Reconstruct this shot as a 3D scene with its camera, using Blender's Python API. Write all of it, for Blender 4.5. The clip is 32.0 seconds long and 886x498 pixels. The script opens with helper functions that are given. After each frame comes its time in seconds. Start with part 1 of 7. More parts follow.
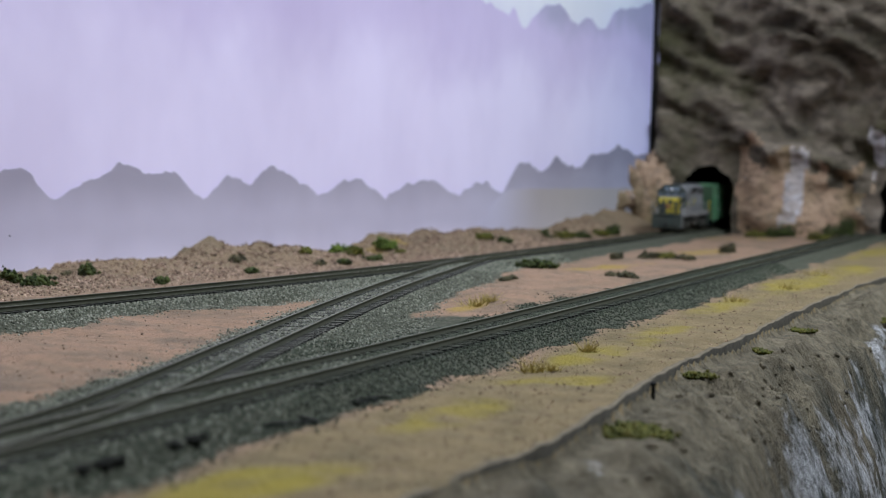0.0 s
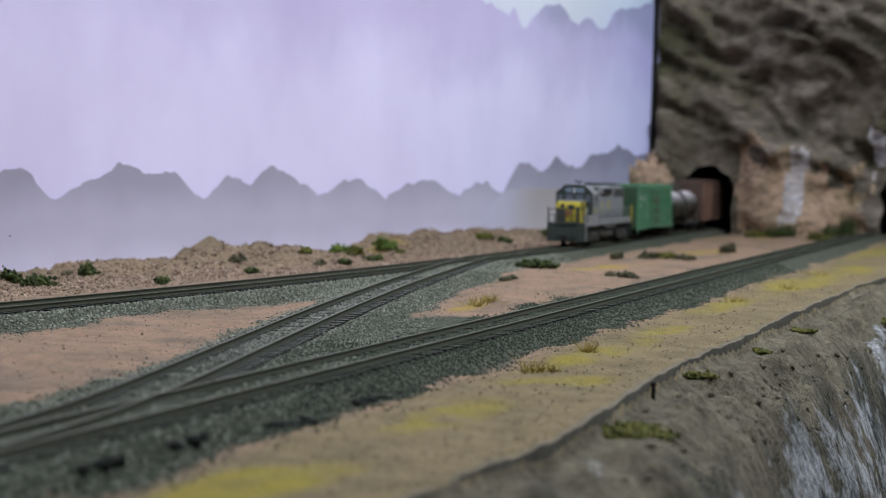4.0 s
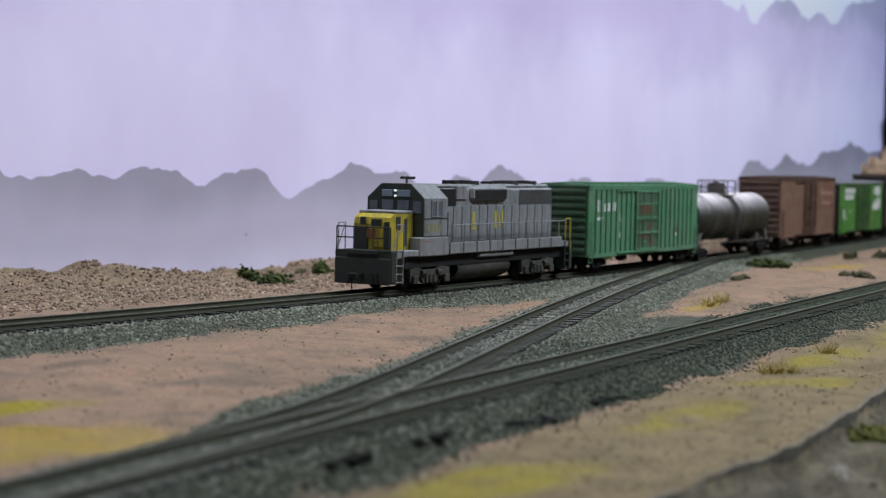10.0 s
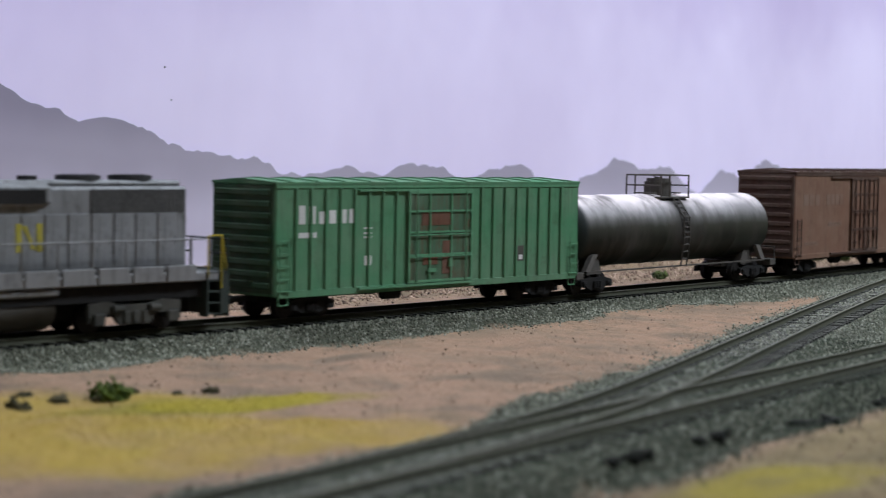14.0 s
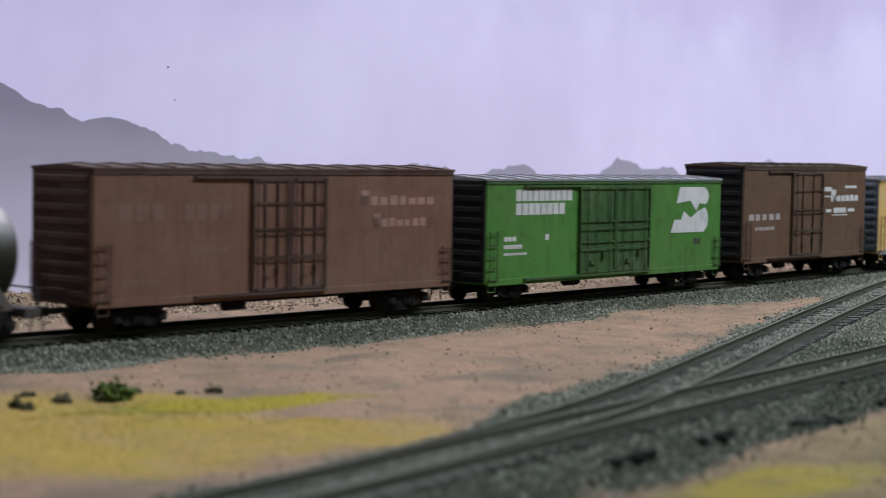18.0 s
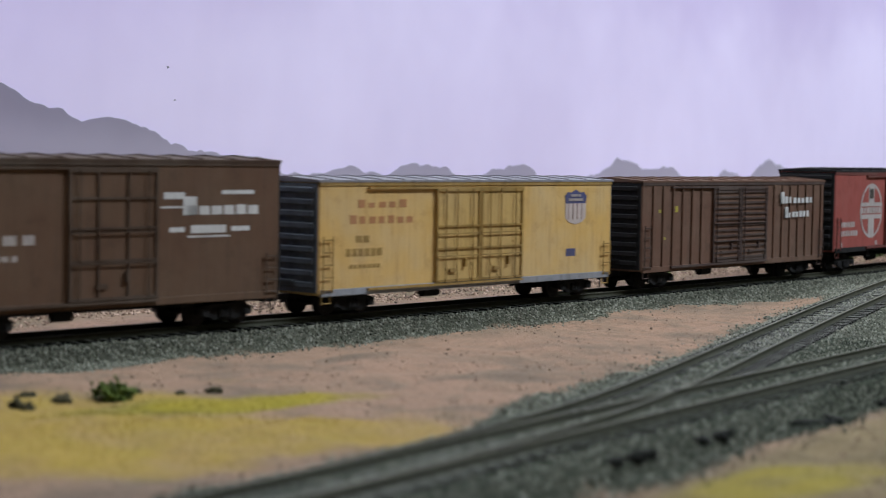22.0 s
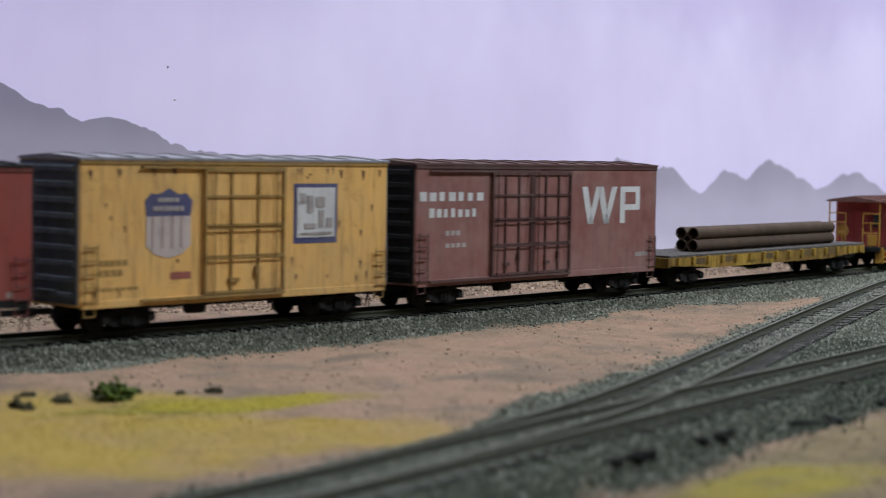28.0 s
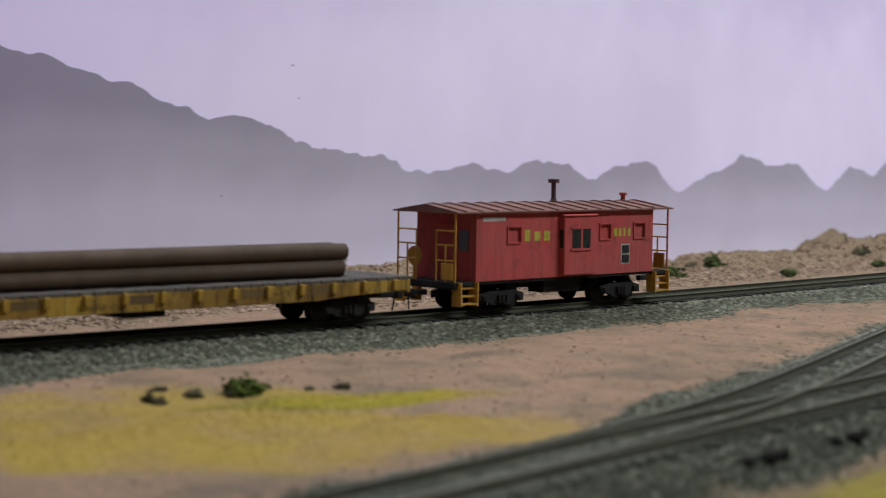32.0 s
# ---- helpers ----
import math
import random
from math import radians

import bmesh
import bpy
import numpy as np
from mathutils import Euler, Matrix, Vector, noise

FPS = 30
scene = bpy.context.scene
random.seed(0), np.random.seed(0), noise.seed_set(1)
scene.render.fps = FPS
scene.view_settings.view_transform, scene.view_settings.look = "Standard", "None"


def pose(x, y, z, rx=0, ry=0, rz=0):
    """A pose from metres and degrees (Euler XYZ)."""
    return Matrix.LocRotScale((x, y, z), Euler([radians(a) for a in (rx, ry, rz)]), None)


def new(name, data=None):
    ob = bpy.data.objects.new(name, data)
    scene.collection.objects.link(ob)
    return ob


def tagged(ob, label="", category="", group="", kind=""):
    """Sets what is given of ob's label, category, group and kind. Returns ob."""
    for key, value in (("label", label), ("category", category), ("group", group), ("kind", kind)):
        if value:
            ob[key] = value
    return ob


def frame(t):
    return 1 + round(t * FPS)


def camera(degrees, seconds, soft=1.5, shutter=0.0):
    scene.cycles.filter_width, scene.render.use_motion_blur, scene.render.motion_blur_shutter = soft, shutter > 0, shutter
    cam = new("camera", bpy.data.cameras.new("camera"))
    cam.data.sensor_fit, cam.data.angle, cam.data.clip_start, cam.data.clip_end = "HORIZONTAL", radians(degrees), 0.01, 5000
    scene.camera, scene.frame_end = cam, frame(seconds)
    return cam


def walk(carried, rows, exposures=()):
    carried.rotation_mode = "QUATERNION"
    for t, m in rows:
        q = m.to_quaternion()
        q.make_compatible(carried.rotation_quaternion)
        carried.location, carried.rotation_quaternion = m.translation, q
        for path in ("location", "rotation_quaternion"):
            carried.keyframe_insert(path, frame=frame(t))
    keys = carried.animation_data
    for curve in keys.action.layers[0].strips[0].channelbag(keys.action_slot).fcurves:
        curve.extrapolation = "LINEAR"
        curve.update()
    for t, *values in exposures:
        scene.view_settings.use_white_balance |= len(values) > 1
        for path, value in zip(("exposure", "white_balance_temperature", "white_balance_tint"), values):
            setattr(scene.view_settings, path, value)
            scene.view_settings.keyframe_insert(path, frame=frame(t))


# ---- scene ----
# A model railway layout at 1:87. Metres, z = 0 at the rail tops, camera near the origin.
cam = camera(27.95, 32.0, soft=1.1, shutter=0.4)
cam.data.dof.use_dof = True
cam.data.dof.focus_distance = 0.82
cam.data.dof.aperture_fstop = 19.0


def cam_pose(yaw, pitch, roll):
    """The tripod head: the lens turns 43 mm in front of the pivot."""
    a = radians(yaw)
    return pose(-math.sin(a) * 0.0429, math.cos(a) * 0.0429, 0.0641, 90 + pitch, 0, yaw) @ pose(0, 0, 0, 0, 0, roll)


PAN = (
    (0.0, 2.650, -2.594, 1.509), (4.9, 2.655, -2.594, 1.509), (5.5, 2.716, -2.596, 1.507), (6.0, 2.948, -2.602, 1.499),
    (6.5, 3.429, -2.616, 1.483), (7.0, 4.094, -2.634, 1.460), (7.5, 5.196, -2.666, 1.422), (8.0, 6.318, -2.700, 1.384),
    (8.5, 7.241, -2.728, 1.353), (9.0, 8.015, -2.752, 1.326), (9.5, 8.874, -2.779, 1.297), (10.0, 9.767, -2.808, 1.266),
    (10.5, 10.829, -2.844, 1.230), (11.0, 11.857, -2.878, 1.195), (11.5, 13.304, -2.929, 1.146), (12.0, 14.512, -2.972, 1.105),
    (12.5, 15.197, -2.998, 1.081), (13.0, 16.331, -3.040, 1.043), (13.5, 17.427, -3.082, 1.005), (14.3, 18.050, -3.107, 0.984),
    (15.5, 18.063, -3.107, 0.984), (31.15, 18.060, -3.107, 0.984), (31.5, 18.911, -3.140, 0.955), (32.0, 21.854, -3.261, 0.854),
)
walk(cam, [(t, cam_pose(a, b, c)) for t, a, b, c in PAN], exposures=((0.0, -0.17, 6500, 10), (6.0, -0.15, 6500, 10), (9.0, -0.14, 6500, 10), (12.0, -0.04, 6500, 10), (16.0, -0.02, 6500, 10), (29.5, -0.05, 6500, 10), (31.0, -0.12, 6720, 10), (32.0, -0.17, 7100, 10)))

# ---- room light: fluorescent ceiling fittings, unseen, added and placed to suit ----
world = bpy.data.worlds.new("room_air")
world.use_nodes = True
world.node_tree.nodes["Background"].inputs[0].default_value = (0.80, 0.82, 1.0, 1)
world.node_tree.nodes["Background"].inputs[1].default_value = 0.05
scene.world = world
CEIL = 1.25
FITTINGS = ((0.88, 1.15, 38.5), (0.30, -0.7, 1.4), (-0.36, 0.90, 16.5))
for fx, fy, power in FITTINGS:
    lamp = bpy.data.lights.new("tube_light", "AREA")
    lamp.shape, lamp.size, lamp.size_y, lamp.energy, lamp.color = "RECTANGLE", 0.28, 1.2, power, (0.745, 0.855, 1.0)
    new("tube_light", lamp).matrix_world = pose(fx, fy, CEIL - 0.07, 0, 0, -20)


# ---- materials ----
def ramp(nt, fac, stops, interp="LINEAR"):
    r = nt.nodes.new("ShaderNodeValToRGB")
    r.color_ramp.interpolation = interp
    while len(r.color_ramp.elements) < len(stops):
        r.color_ramp.elements.new(0.5)
    for e, (p, c) in zip(r.color_ramp.elements, stops):
        e.position, e.color = p, (*c, 1) if len(c) == 3 else c
    nt.links.new(fac, r.inputs[0])
    return r.outputs[0]


def coords(nt, scale=(1, 1, 1), turn=(0, 0, 0)):
    t = nt.nodes.new("ShaderNodeTexCoord")
    mp = nt.nodes.new("ShaderNodeMapping")
    mp.inputs["Scale"].default_value = scale
    mp.inputs["Rotation"].default_value = turn
    nt.links.new(t.outputs["Object"], mp.inputs[0])
    return mp.outputs[0]


def tex(nt, scale, detail=4.0, stretch=(1, 1, 1), rough=0.6, turn=(0, 0, 0)):
    n = nt.nodes.new("ShaderNodeTexNoise")
    n.inputs["Scale"].default_value, n.inputs["Detail"].default_value, n.inputs["Roughness"].default_value = scale, detail, rough
    nt.links.new(coords(nt, stretch, turn), n.inputs["Vector"])
    return n.outputs[0]


def blend(nt, fac, a, b, mode="MIX"):
    n = nt.nodes.new("ShaderNodeMix")
    n.data_type, n.blend_type = "RGBA", mode
    for sock, v in ((n.inputs[0], fac), (n.inputs[6], a), (n.inputs[7], b)):
        if isinstance(v, bpy.types.NodeSocket):
            nt.links.new(v, sock)
        else:
            sock.default_value = v if isinstance(v, (int, float)) else (*v, 1)
    return n.outputs[2]


def math_node(nt, op, a, b=0.0, clamp=False):
    n = nt.nodes.new("ShaderNodeMath")
    n.operation, n.use_clamp = op, clamp
    for sock, v in ((n.inputs[0], a), (n.inputs[1], b)):
        if isinstance(v, bpy.types.NodeSocket):
            nt.links.new(v, sock)
        else:
            sock.default_value = v
    return n.outputs[0]


def shader(name, rough=0.7, metal=0.0):
    m = bpy.data.materials.new(name)
    m.use_nodes = True
    b = m.node_tree.nodes["Principled BSDF"]
    b.inputs["Roughness"].default_value, b.inputs["Metallic"].default_value = rough, metal
    b.inputs["Specular IOR Level"].default_value = 0.5 if rough < 0.5 else 0.22
    return m, m.node_tree, b


def relief(nt, b, height, strength, distance):
    n = nt.nodes.new("ShaderNodeBump")
    n.inputs["Strength"].default_value, n.inputs["Distance"].default_value = strength, distance
    nt.links.new(height, n.inputs["Height"])
    nt.links.new(n.outputs[0], b.inputs["Normal"])


def paint(name, col, dirt=(0.05, 0.035, 0.025), amount=0.5, rough=0.75, metal=0.0, dust=(0.30, 0.26, 0.21), dust_amount=0.25, streak=1.0, bump=0.25):
    """Weathered paint: vertical streaks of dirt, blotches of dust, fine grain."""
    m, nt, b = shader(name, rough, metal)
    low = tex(nt, 40, 3)
    c = blend(nt, ramp(nt, low, ((0.35, (0, 0, 0)), (0.75, (dust_amount,) * 3))), col, dust)
    st = tex(nt, 1.0, 5, (620, 620, 45), 0.65)
    st2 = tex(nt, 1.0, 4, (170, 170, 30), 0.6)
    chalk = [min(1.0, v * 1.35 + 0.04) for v in col]
    c = blend(nt, math_node(nt, "MULTIPLY", ramp(nt, st2, ((0.50, (0, 0, 0)), (0.75, (1, 1, 1)))), 0.35 * amount), c, chalk)
    c = blend(nt, math_node(nt, "MULTIPLY", ramp(nt, st, ((0.50, (0, 0, 0)), (0.72, (1, 1, 1)))), 0.75 * amount * streak), c, dirt)
    bl = tex(nt, 130, 5, (1, 1, 1), 0.72)
    c = blend(nt, math_node(nt, "MULTIPLY", ramp(nt, bl, ((0.54, (0, 0, 0)), (0.70, (1, 1, 1)))), amount * 0.7), c, dirt)
    c = blend(nt, math_node(nt, "MULTIPLY", ramp(nt, st2, ((0.28, (1, 1, 1)), (0.44, (0, 0, 0)))), 0.35 * amount), c, dirt)
    c = blend(nt, math_node(nt, "MULTIPLY", ramp(nt, tex(nt, 22, 3), ((0.45, (0, 0, 0)), (0.70, (1, 1, 1)))), 0.30 * amount), c, dirt)
    g = tex(nt, 1500, 2)
    c = blend(nt, 0.25, c, blend(nt, g, (0.3, 0.3, 0.3), (1, 1, 1)), "MULTIPLY")
    nt.links.new(c, b.inputs["Base Color"])
    nt.links.new(ramp(nt, bl, ((0.3, (rough * 0.8,) * 3), (0.7, (min(1, rough * 1.2),) * 3))), b.inputs["Roughness"])
    relief(nt, b, g, bump, 0.0002)
    return m


def plain(name, col, rough=0.8, metal=0.0, var=0.3, scale=300, bump=0.3, dist=0.0003):
    m, nt, b = shader(name, rough, metal)
    n, n2 = tex(nt, scale, 4), tex(nt, scale * 0.12, 3)
    f = math_node(nt, "ADD", math_node(nt, "MULTIPLY", n, 0.6), math_node(nt, "MULTIPLY", n2, 0.4))
    lo = [v * (1 - var) for v in col]
    hi = [min(1, v * (1 + var)) for v in col]
    nt.links.new(ramp(nt, f, ((0.3, lo), (0.7, hi))), b.inputs["Base Color"])
    relief(nt, b, n, bump, dist)
    return m


def pieces(name, cols, rough=0.9):
    """For loose stones and tufts: each island its own tone."""
    m, nt, b = shader(name, rough)
    g = nt.nodes.new("ShaderNodeNewGeometry")
    st = [(i / (len(cols) - 1), c) for i, c in enumerate(cols)]
    c = ramp(nt, g.outputs["Random Per Island"], st)
    c = blend(nt, 0.5, c, ramp(nt, tex(nt, 14, 3), ((0.3, (0.45, 0.45, 0.45)), (0.7, (1, 1, 1)))), "MULTIPLY")
    nt.links.new(c, b.inputs["Base Color"])
    return m


def glow(name, col, strength):
    m, nt, b = shader(name)
    b.inputs["Base Color"].default_value = (*col, 1)
    b.inputs["Emission Color"].default_value = (*col, 1)
    b.inputs["Emission Strength"].default_value = strength
    return m


def ground_material():
    """Sand, stone-dust ballast and dyed turf, mixed by the zones stored on the mesh."""
    m, nt, b = shader("scenic_ground", 0.95)
    zone = nt.nodes.new("ShaderNodeVertexColor")
    zone.layer_name = "zone"
    sep = nt.nodes.new("ShaderNodeSeparateColor")
    nt.links.new(zone.outputs[0], sep.inputs[0])
    big, mid, fine, grit = tex(nt, 9, 4), tex(nt, 60, 5), tex(nt, 420, 4, rough=0.7), tex(nt, 1600, 2)
    sand = blend(nt, ramp(nt, big, ((0.35, (0, 0, 0)), (0.65, (1, 1, 1)))), (0.350, 0.214, 0.138), (0.280, 0.180, 0.116))
    sand = blend(nt, ramp(nt, mid, ((0.45, (0, 0, 0)), (0.75, (0.75, 0.75, 0.75)))), sand, (0.17, 0.125, 0.082))
    sand = blend(nt, ramp(nt, fine, ((0.50, (0, 0, 0)), (0.75, (0.7, 0.7, 0.7)))), sand, (0.09, 0.068, 0.046))
    soil = blend(nt, ramp(nt, mid, ((0.35, (0, 0, 0)), (0.65, (1, 1, 1)))), (0.235, 0.172, 0.104), (0.160, 0.122, 0.073))
    soil = blend(nt, ramp(nt, big, ((0.40, (0, 0, 0)), (0.62, (0.7, 0.7, 0.7)))), soil, (0.30, 0.205, 0.125))
    soil = blend(nt, ramp(nt, fine, ((0.5, (0, 0, 0)), (0.8, (0.8, 0.8, 0.8)))), soil, (0.07, 0.06, 0.045))
    stone = blend(nt, ramp(nt, fine, ((0.3, (0, 0, 0)), (0.7, (1, 1, 1)))), (0.029, 0.032, 0.020), (0.114, 0.117, 0.079))
    stone = blend(nt, ramp(nt, mid, ((0.4, (0, 0, 0)), (0.8, (0.5, 0.5, 0.5)))), stone, (0.075, 0.068, 0.050))
    turf = blend(nt, ramp(nt, mid, ((0.35, (0, 0, 0)), (0.7, (1, 1, 1)))), (0.36, 0.250, 0.036), (0.41, 0.258, 0.062))
    turf = blend(nt, ramp(nt, fine, ((0.4, (0, 0, 0)), (0.8, (0.6, 0.6, 0.6)))), turf, (0.25, 0.20, 0.03))
    green = blend(nt, ramp(nt, mid, ((0.35, (0, 0, 0)), (0.7, (1, 1, 1)))), (0.265, 0.215, 0.016), (0.33, 0.25, 0.026))
    smear = ramp(nt, tex(nt, 22, 4, (1, 1, 1), 0.62), ((0.52, (0, 0, 0)), (0.66, (0.6, 0.6, 0.6))))
    sand = blend(nt, smear, sand, (0.135, 0.108, 0.076))
    olive = blend(nt, ramp(nt, mid, ((0.35, (0, 0, 0)), (0.65, (1, 1, 1)))), (0.235, 0.172, 0.085), (0.150, 0.115, 0.056))
    soil = blend(nt, zone.outputs[1], soil, olive)
    c = blend(nt, sep.outputs[2], sand, soil)
    c = blend(nt, sep.outputs[1], c, blend(nt, zone.outputs[1], turf, green))
    stone = blend(nt, zone.outputs[1], stone, blend(nt, ramp(nt, fine, ((0.38, (0, 0, 0)), (0.62, (1, 1, 1)))), (0.050, 0.048, 0.034), (0.125, 0.116, 0.086)))
    edge = math_node(nt, "ADD", sep.outputs[0], math_node(nt, "MULTIPLY", math_node(nt, "SUBTRACT", fine, 0.5), 0.9))
    c = blend(nt, ramp(nt, edge, ((0.3, (0, 0, 0)), (0.72, (1, 1, 1)))), c, stone)
    c = blend(nt, 0.35, c, blend(nt, grit, (0.35, 0.35, 0.35), (1, 1, 1)), "MULTIPLY")
    nt.links.new(c, b.inputs["Base Color"])
    h = math_node(nt, "ADD", math_node(nt, "MULTIPLY", fine, 1.0), math_node(nt, "MULTIPLY", grit, 0.5))
    relief(nt, b, h, 0.9, 0.0014)
    return m


def rock_material(name, tones, moss, white, slant=0.5, scale=14.0, white_cut=0.64):
    """Cast plaster rock with washes of stain that run along the strata."""
    m, nt, b = shader(name, 0.95)
    a = tex(nt, scale, 7, (1, 1, 2.0), 0.68, (0, slant, 0))
    d = tex(nt, scale * 5, 5, (1, 1, 2.0), 0.65, (0, slant, 0))
    e = tex(nt, scale * 0.5, 4)
    c = ramp(nt, a, [(0.28 + 0.42 * i / (len(tones) - 1), t) for i, t in enumerate(tones)])
    c = blend(nt, ramp(nt, d, ((0.3, (0.8, 0.8, 0.8)), (0.55, (0, 0, 0)))), c, (0.035, 0.028, 0.022))
    c = blend(nt, ramp(nt, e, ((0.47, (0, 0, 0)), (0.64, (0.75, 0.75, 0.75)))), c, moss)
    wn = tex(nt, scale * 3.2, 9, (1, 1, 0.7), 0.75)
    c = blend(nt, ramp(nt, wn, ((white_cut, (0, 0, 0)), (white_cut + 0.08, (1, 1, 1)))), c, white)
    nt.links.new(c, b.inputs["Base Color"])
    relief(nt, b, math_node(nt, "ADD", a, math_node(nt, "MULTIPLY", d, 0.4)), 0.6, 0.004)
    return m


def cliff_material():
    """Dark scraped rock with dry-brushed white patches."""
    m, nt, b = shader("cliff_rock", 0.95)
    big, mid, fine = tex(nt, 13, 4), tex(nt, 80, 7, (1, 0.8, 0.5), 0.74), tex(nt, 400, 5, (1, 0.8, 0.55), 0.7)
    drop = nt.nodes.new("ShaderNodeVertexColor")
    drop.layer_name = "drop"
    c = ramp(nt, mid, ((0.36, (0.010, 0.015, 0.012)), (0.49, (0.046, 0.050, 0.040)), (0.60, (0.115, 0.100, 0.066)), (0.75, (0.16, 0.135, 0.088))))
    c = blend(nt, ramp(nt, big, ((0.42, (0, 0, 0)), (0.60, (0.7, 0.7, 0.7)))), c, (0.15, 0.115, 0.070))
    c = blend(nt, ramp(nt, fine, ((0.34, (0.75, 0.75, 0.75)), (0.50, (0, 0, 0)))), c, (0.022, 0.025, 0.018))
    dirt = ramp(nt, mid, ((0.32, (0.070, 0.060, 0.038)), (0.50, (0.165, 0.135, 0.088)), (0.68, (0.26, 0.215, 0.145))))
    dirt = blend(nt, ramp(nt, fine, ((0.36, (0.5, 0.5, 0.5)), (0.52, (0, 0, 0)))), dirt, (0.05, 0.044, 0.03))
    c = blend(nt, drop.outputs[0], dirt, c)
    patch = ramp(nt, math_node(nt, "ADD", tex(nt, 34, 6, (1, 0.8, 0.6), 0.72), math_node(nt, "MULTIPLY", math_node(nt, "SUBTRACT", drop.outputs[1], 0.70), 0.16)), ((0.515, (0, 0, 0)), (0.60, (1, 1, 1))))
    dry = ramp(nt, math_node(nt, "ADD", math_node(nt, "MULTIPLY", mid, 0.55), math_node(nt, "MULTIPLY", fine, 0.45)), ((0.40, (0, 0, 0)), (0.57, (0.9, 0.9, 0.9))))
    c = blend(nt, math_node(nt, "MULTIPLY", patch, dry), c, (0.48, 0.47, 0.47))
    nt.links.new(c, b.inputs["Base Color"])
    relief(nt, b, math_node(nt, "ADD", mid, math_node(nt, "MULTIPLY", fine, 0.5)), 1.0, 0.006)
    return m


def mist_material(name, stops, z0, z1, wash=0.10, fade=None):
    """Paint on the backdrop: tone by height, with soft brush clouds."""
    m, nt, b = shader(name, 0.9)
    t = nt.nodes.new("ShaderNodeTexCoord")
    s = nt.nodes.new("ShaderNodeSeparateXYZ")
    nt.links.new(t.outputs["Object"], s.inputs[0])
    h = math_node(nt, "DIVIDE", math_node(nt, "SUBTRACT", s.outputs[2], z0), z1 - z0)
    h = math_node(nt, "ADD", h, math_node(nt, "MULTIPLY", math_node(nt, "SUBTRACT", tex(nt, 7, 3), 0.5), 0.55))
    c = ramp(nt, h, stops, "EASE")
    if fade:
        x0, x1, tone = fade
        k = math_node(nt, "DIVIDE", math_node(nt, "SUBTRACT", s.outputs[0], x0), x1 - x0)
        c = blend(nt, ramp(nt, k, ((0.0, (0, 0, 0)), (1.0, (1, 1, 1))), "EASE"), tone, c)
    cloud = tex(nt, 5.0, 4, (1, 1, 0.7))
    streak = tex(nt, 1.0, 3, (16, 16, 2))
    dark = ramp(nt, cloud, ((0.40, (1, 1, 1)), (0.70, (1 - wash * 1.6, 1 - wash * 1.8, 1 - wash * 1.5))))
    c = blend(nt, 1.0, c, dark, "MULTIPLY")
    c = blend(nt, 0.6, c, ramp(nt, streak, ((0.35, (1, 1, 1)), (0.7, (1 - wash * 0.5, 1 - wash * 0.5, 1 - wash * 0.3)))), "MULTIPLY")
    # bluer and darker to the right: the bend's shade put into the colour
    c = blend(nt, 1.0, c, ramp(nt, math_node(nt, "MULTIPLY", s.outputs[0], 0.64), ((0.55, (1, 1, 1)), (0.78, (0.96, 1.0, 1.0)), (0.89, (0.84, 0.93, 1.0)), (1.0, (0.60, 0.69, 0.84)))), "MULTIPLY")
    # deeper violet towards the left end and the top
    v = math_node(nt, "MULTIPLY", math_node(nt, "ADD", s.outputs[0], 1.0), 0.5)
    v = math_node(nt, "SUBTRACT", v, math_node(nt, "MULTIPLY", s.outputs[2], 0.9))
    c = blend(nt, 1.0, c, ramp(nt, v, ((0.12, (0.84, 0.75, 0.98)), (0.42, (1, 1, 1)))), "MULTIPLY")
    nt.links.new(c, b.inputs["Base Color"])
    return m
M_GROUND = ground_material()
M_STONE = pieces("ballast_stone", ((0.042, 0.045, 0.030), (0.108, 0.113, 0.080), (0.185, 0.188, 0.140), (0.35, 0.345, 0.275), (0.150, 0.145, 0.102)))
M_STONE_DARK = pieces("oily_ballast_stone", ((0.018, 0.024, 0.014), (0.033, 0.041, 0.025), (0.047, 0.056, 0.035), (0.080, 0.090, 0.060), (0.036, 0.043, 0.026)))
M_RUBBLE = pieces("mound_rubble", ((0.115, 0.075, 0.050), (0.24, 0.152, 0.102), (0.48, 0.34, 0.245), (0.20, 0.125, 0.084), (0.05, 0.036, 0.026)))
M_GRIT = pieces("loose_grit", ((0.08, 0.055, 0.038), (0.22, 0.145, 0.095), (0.36, 0.25, 0.17), (0.17, 0.12, 0.08)))
M_TURF = pieces("dyed_turf", ((0.42, 0.30, 0.045), (0.46, 0.32, 0.055), (0.40, 0.285, 0.045), (0.45, 0.30, 0.07)))
M_GREENTURF = pieces("green_turf", ((0.20, 0.175, 0.018), (0.26, 0.21, 0.024), (0.17, 0.155, 0.016), (0.29, 0.225, 0.036)))
M_STRAW = pieces("straw_fibre", ((0.42, 0.33, 0.10), (0.50, 0.40, 0.14), (0.36, 0.28, 0.07), (0.30, 0.22, 0.06)))
M_OLIVE = pieces("olive_turf", ((0.065, 0.07, 0.010), (0.115, 0.105, 0.016), (0.04, 0.05, 0.008), (0.15, 0.125, 0.03)))
M_LEAF = pieces("foam_foliage", ((0.020, 0.030, 0.008), (0.038, 0.050, 0.012), (0.065, 0.080, 0.018), (0.013, 0.020, 0.006)))
M_BRIGHT = pieces("bright_foam_foliage", ((0.038, 0.062, 0.012), (0.085, 0.125, 0.020), (0.15, 0.20, 0.034), (0.026, 0.042, 0.010)))
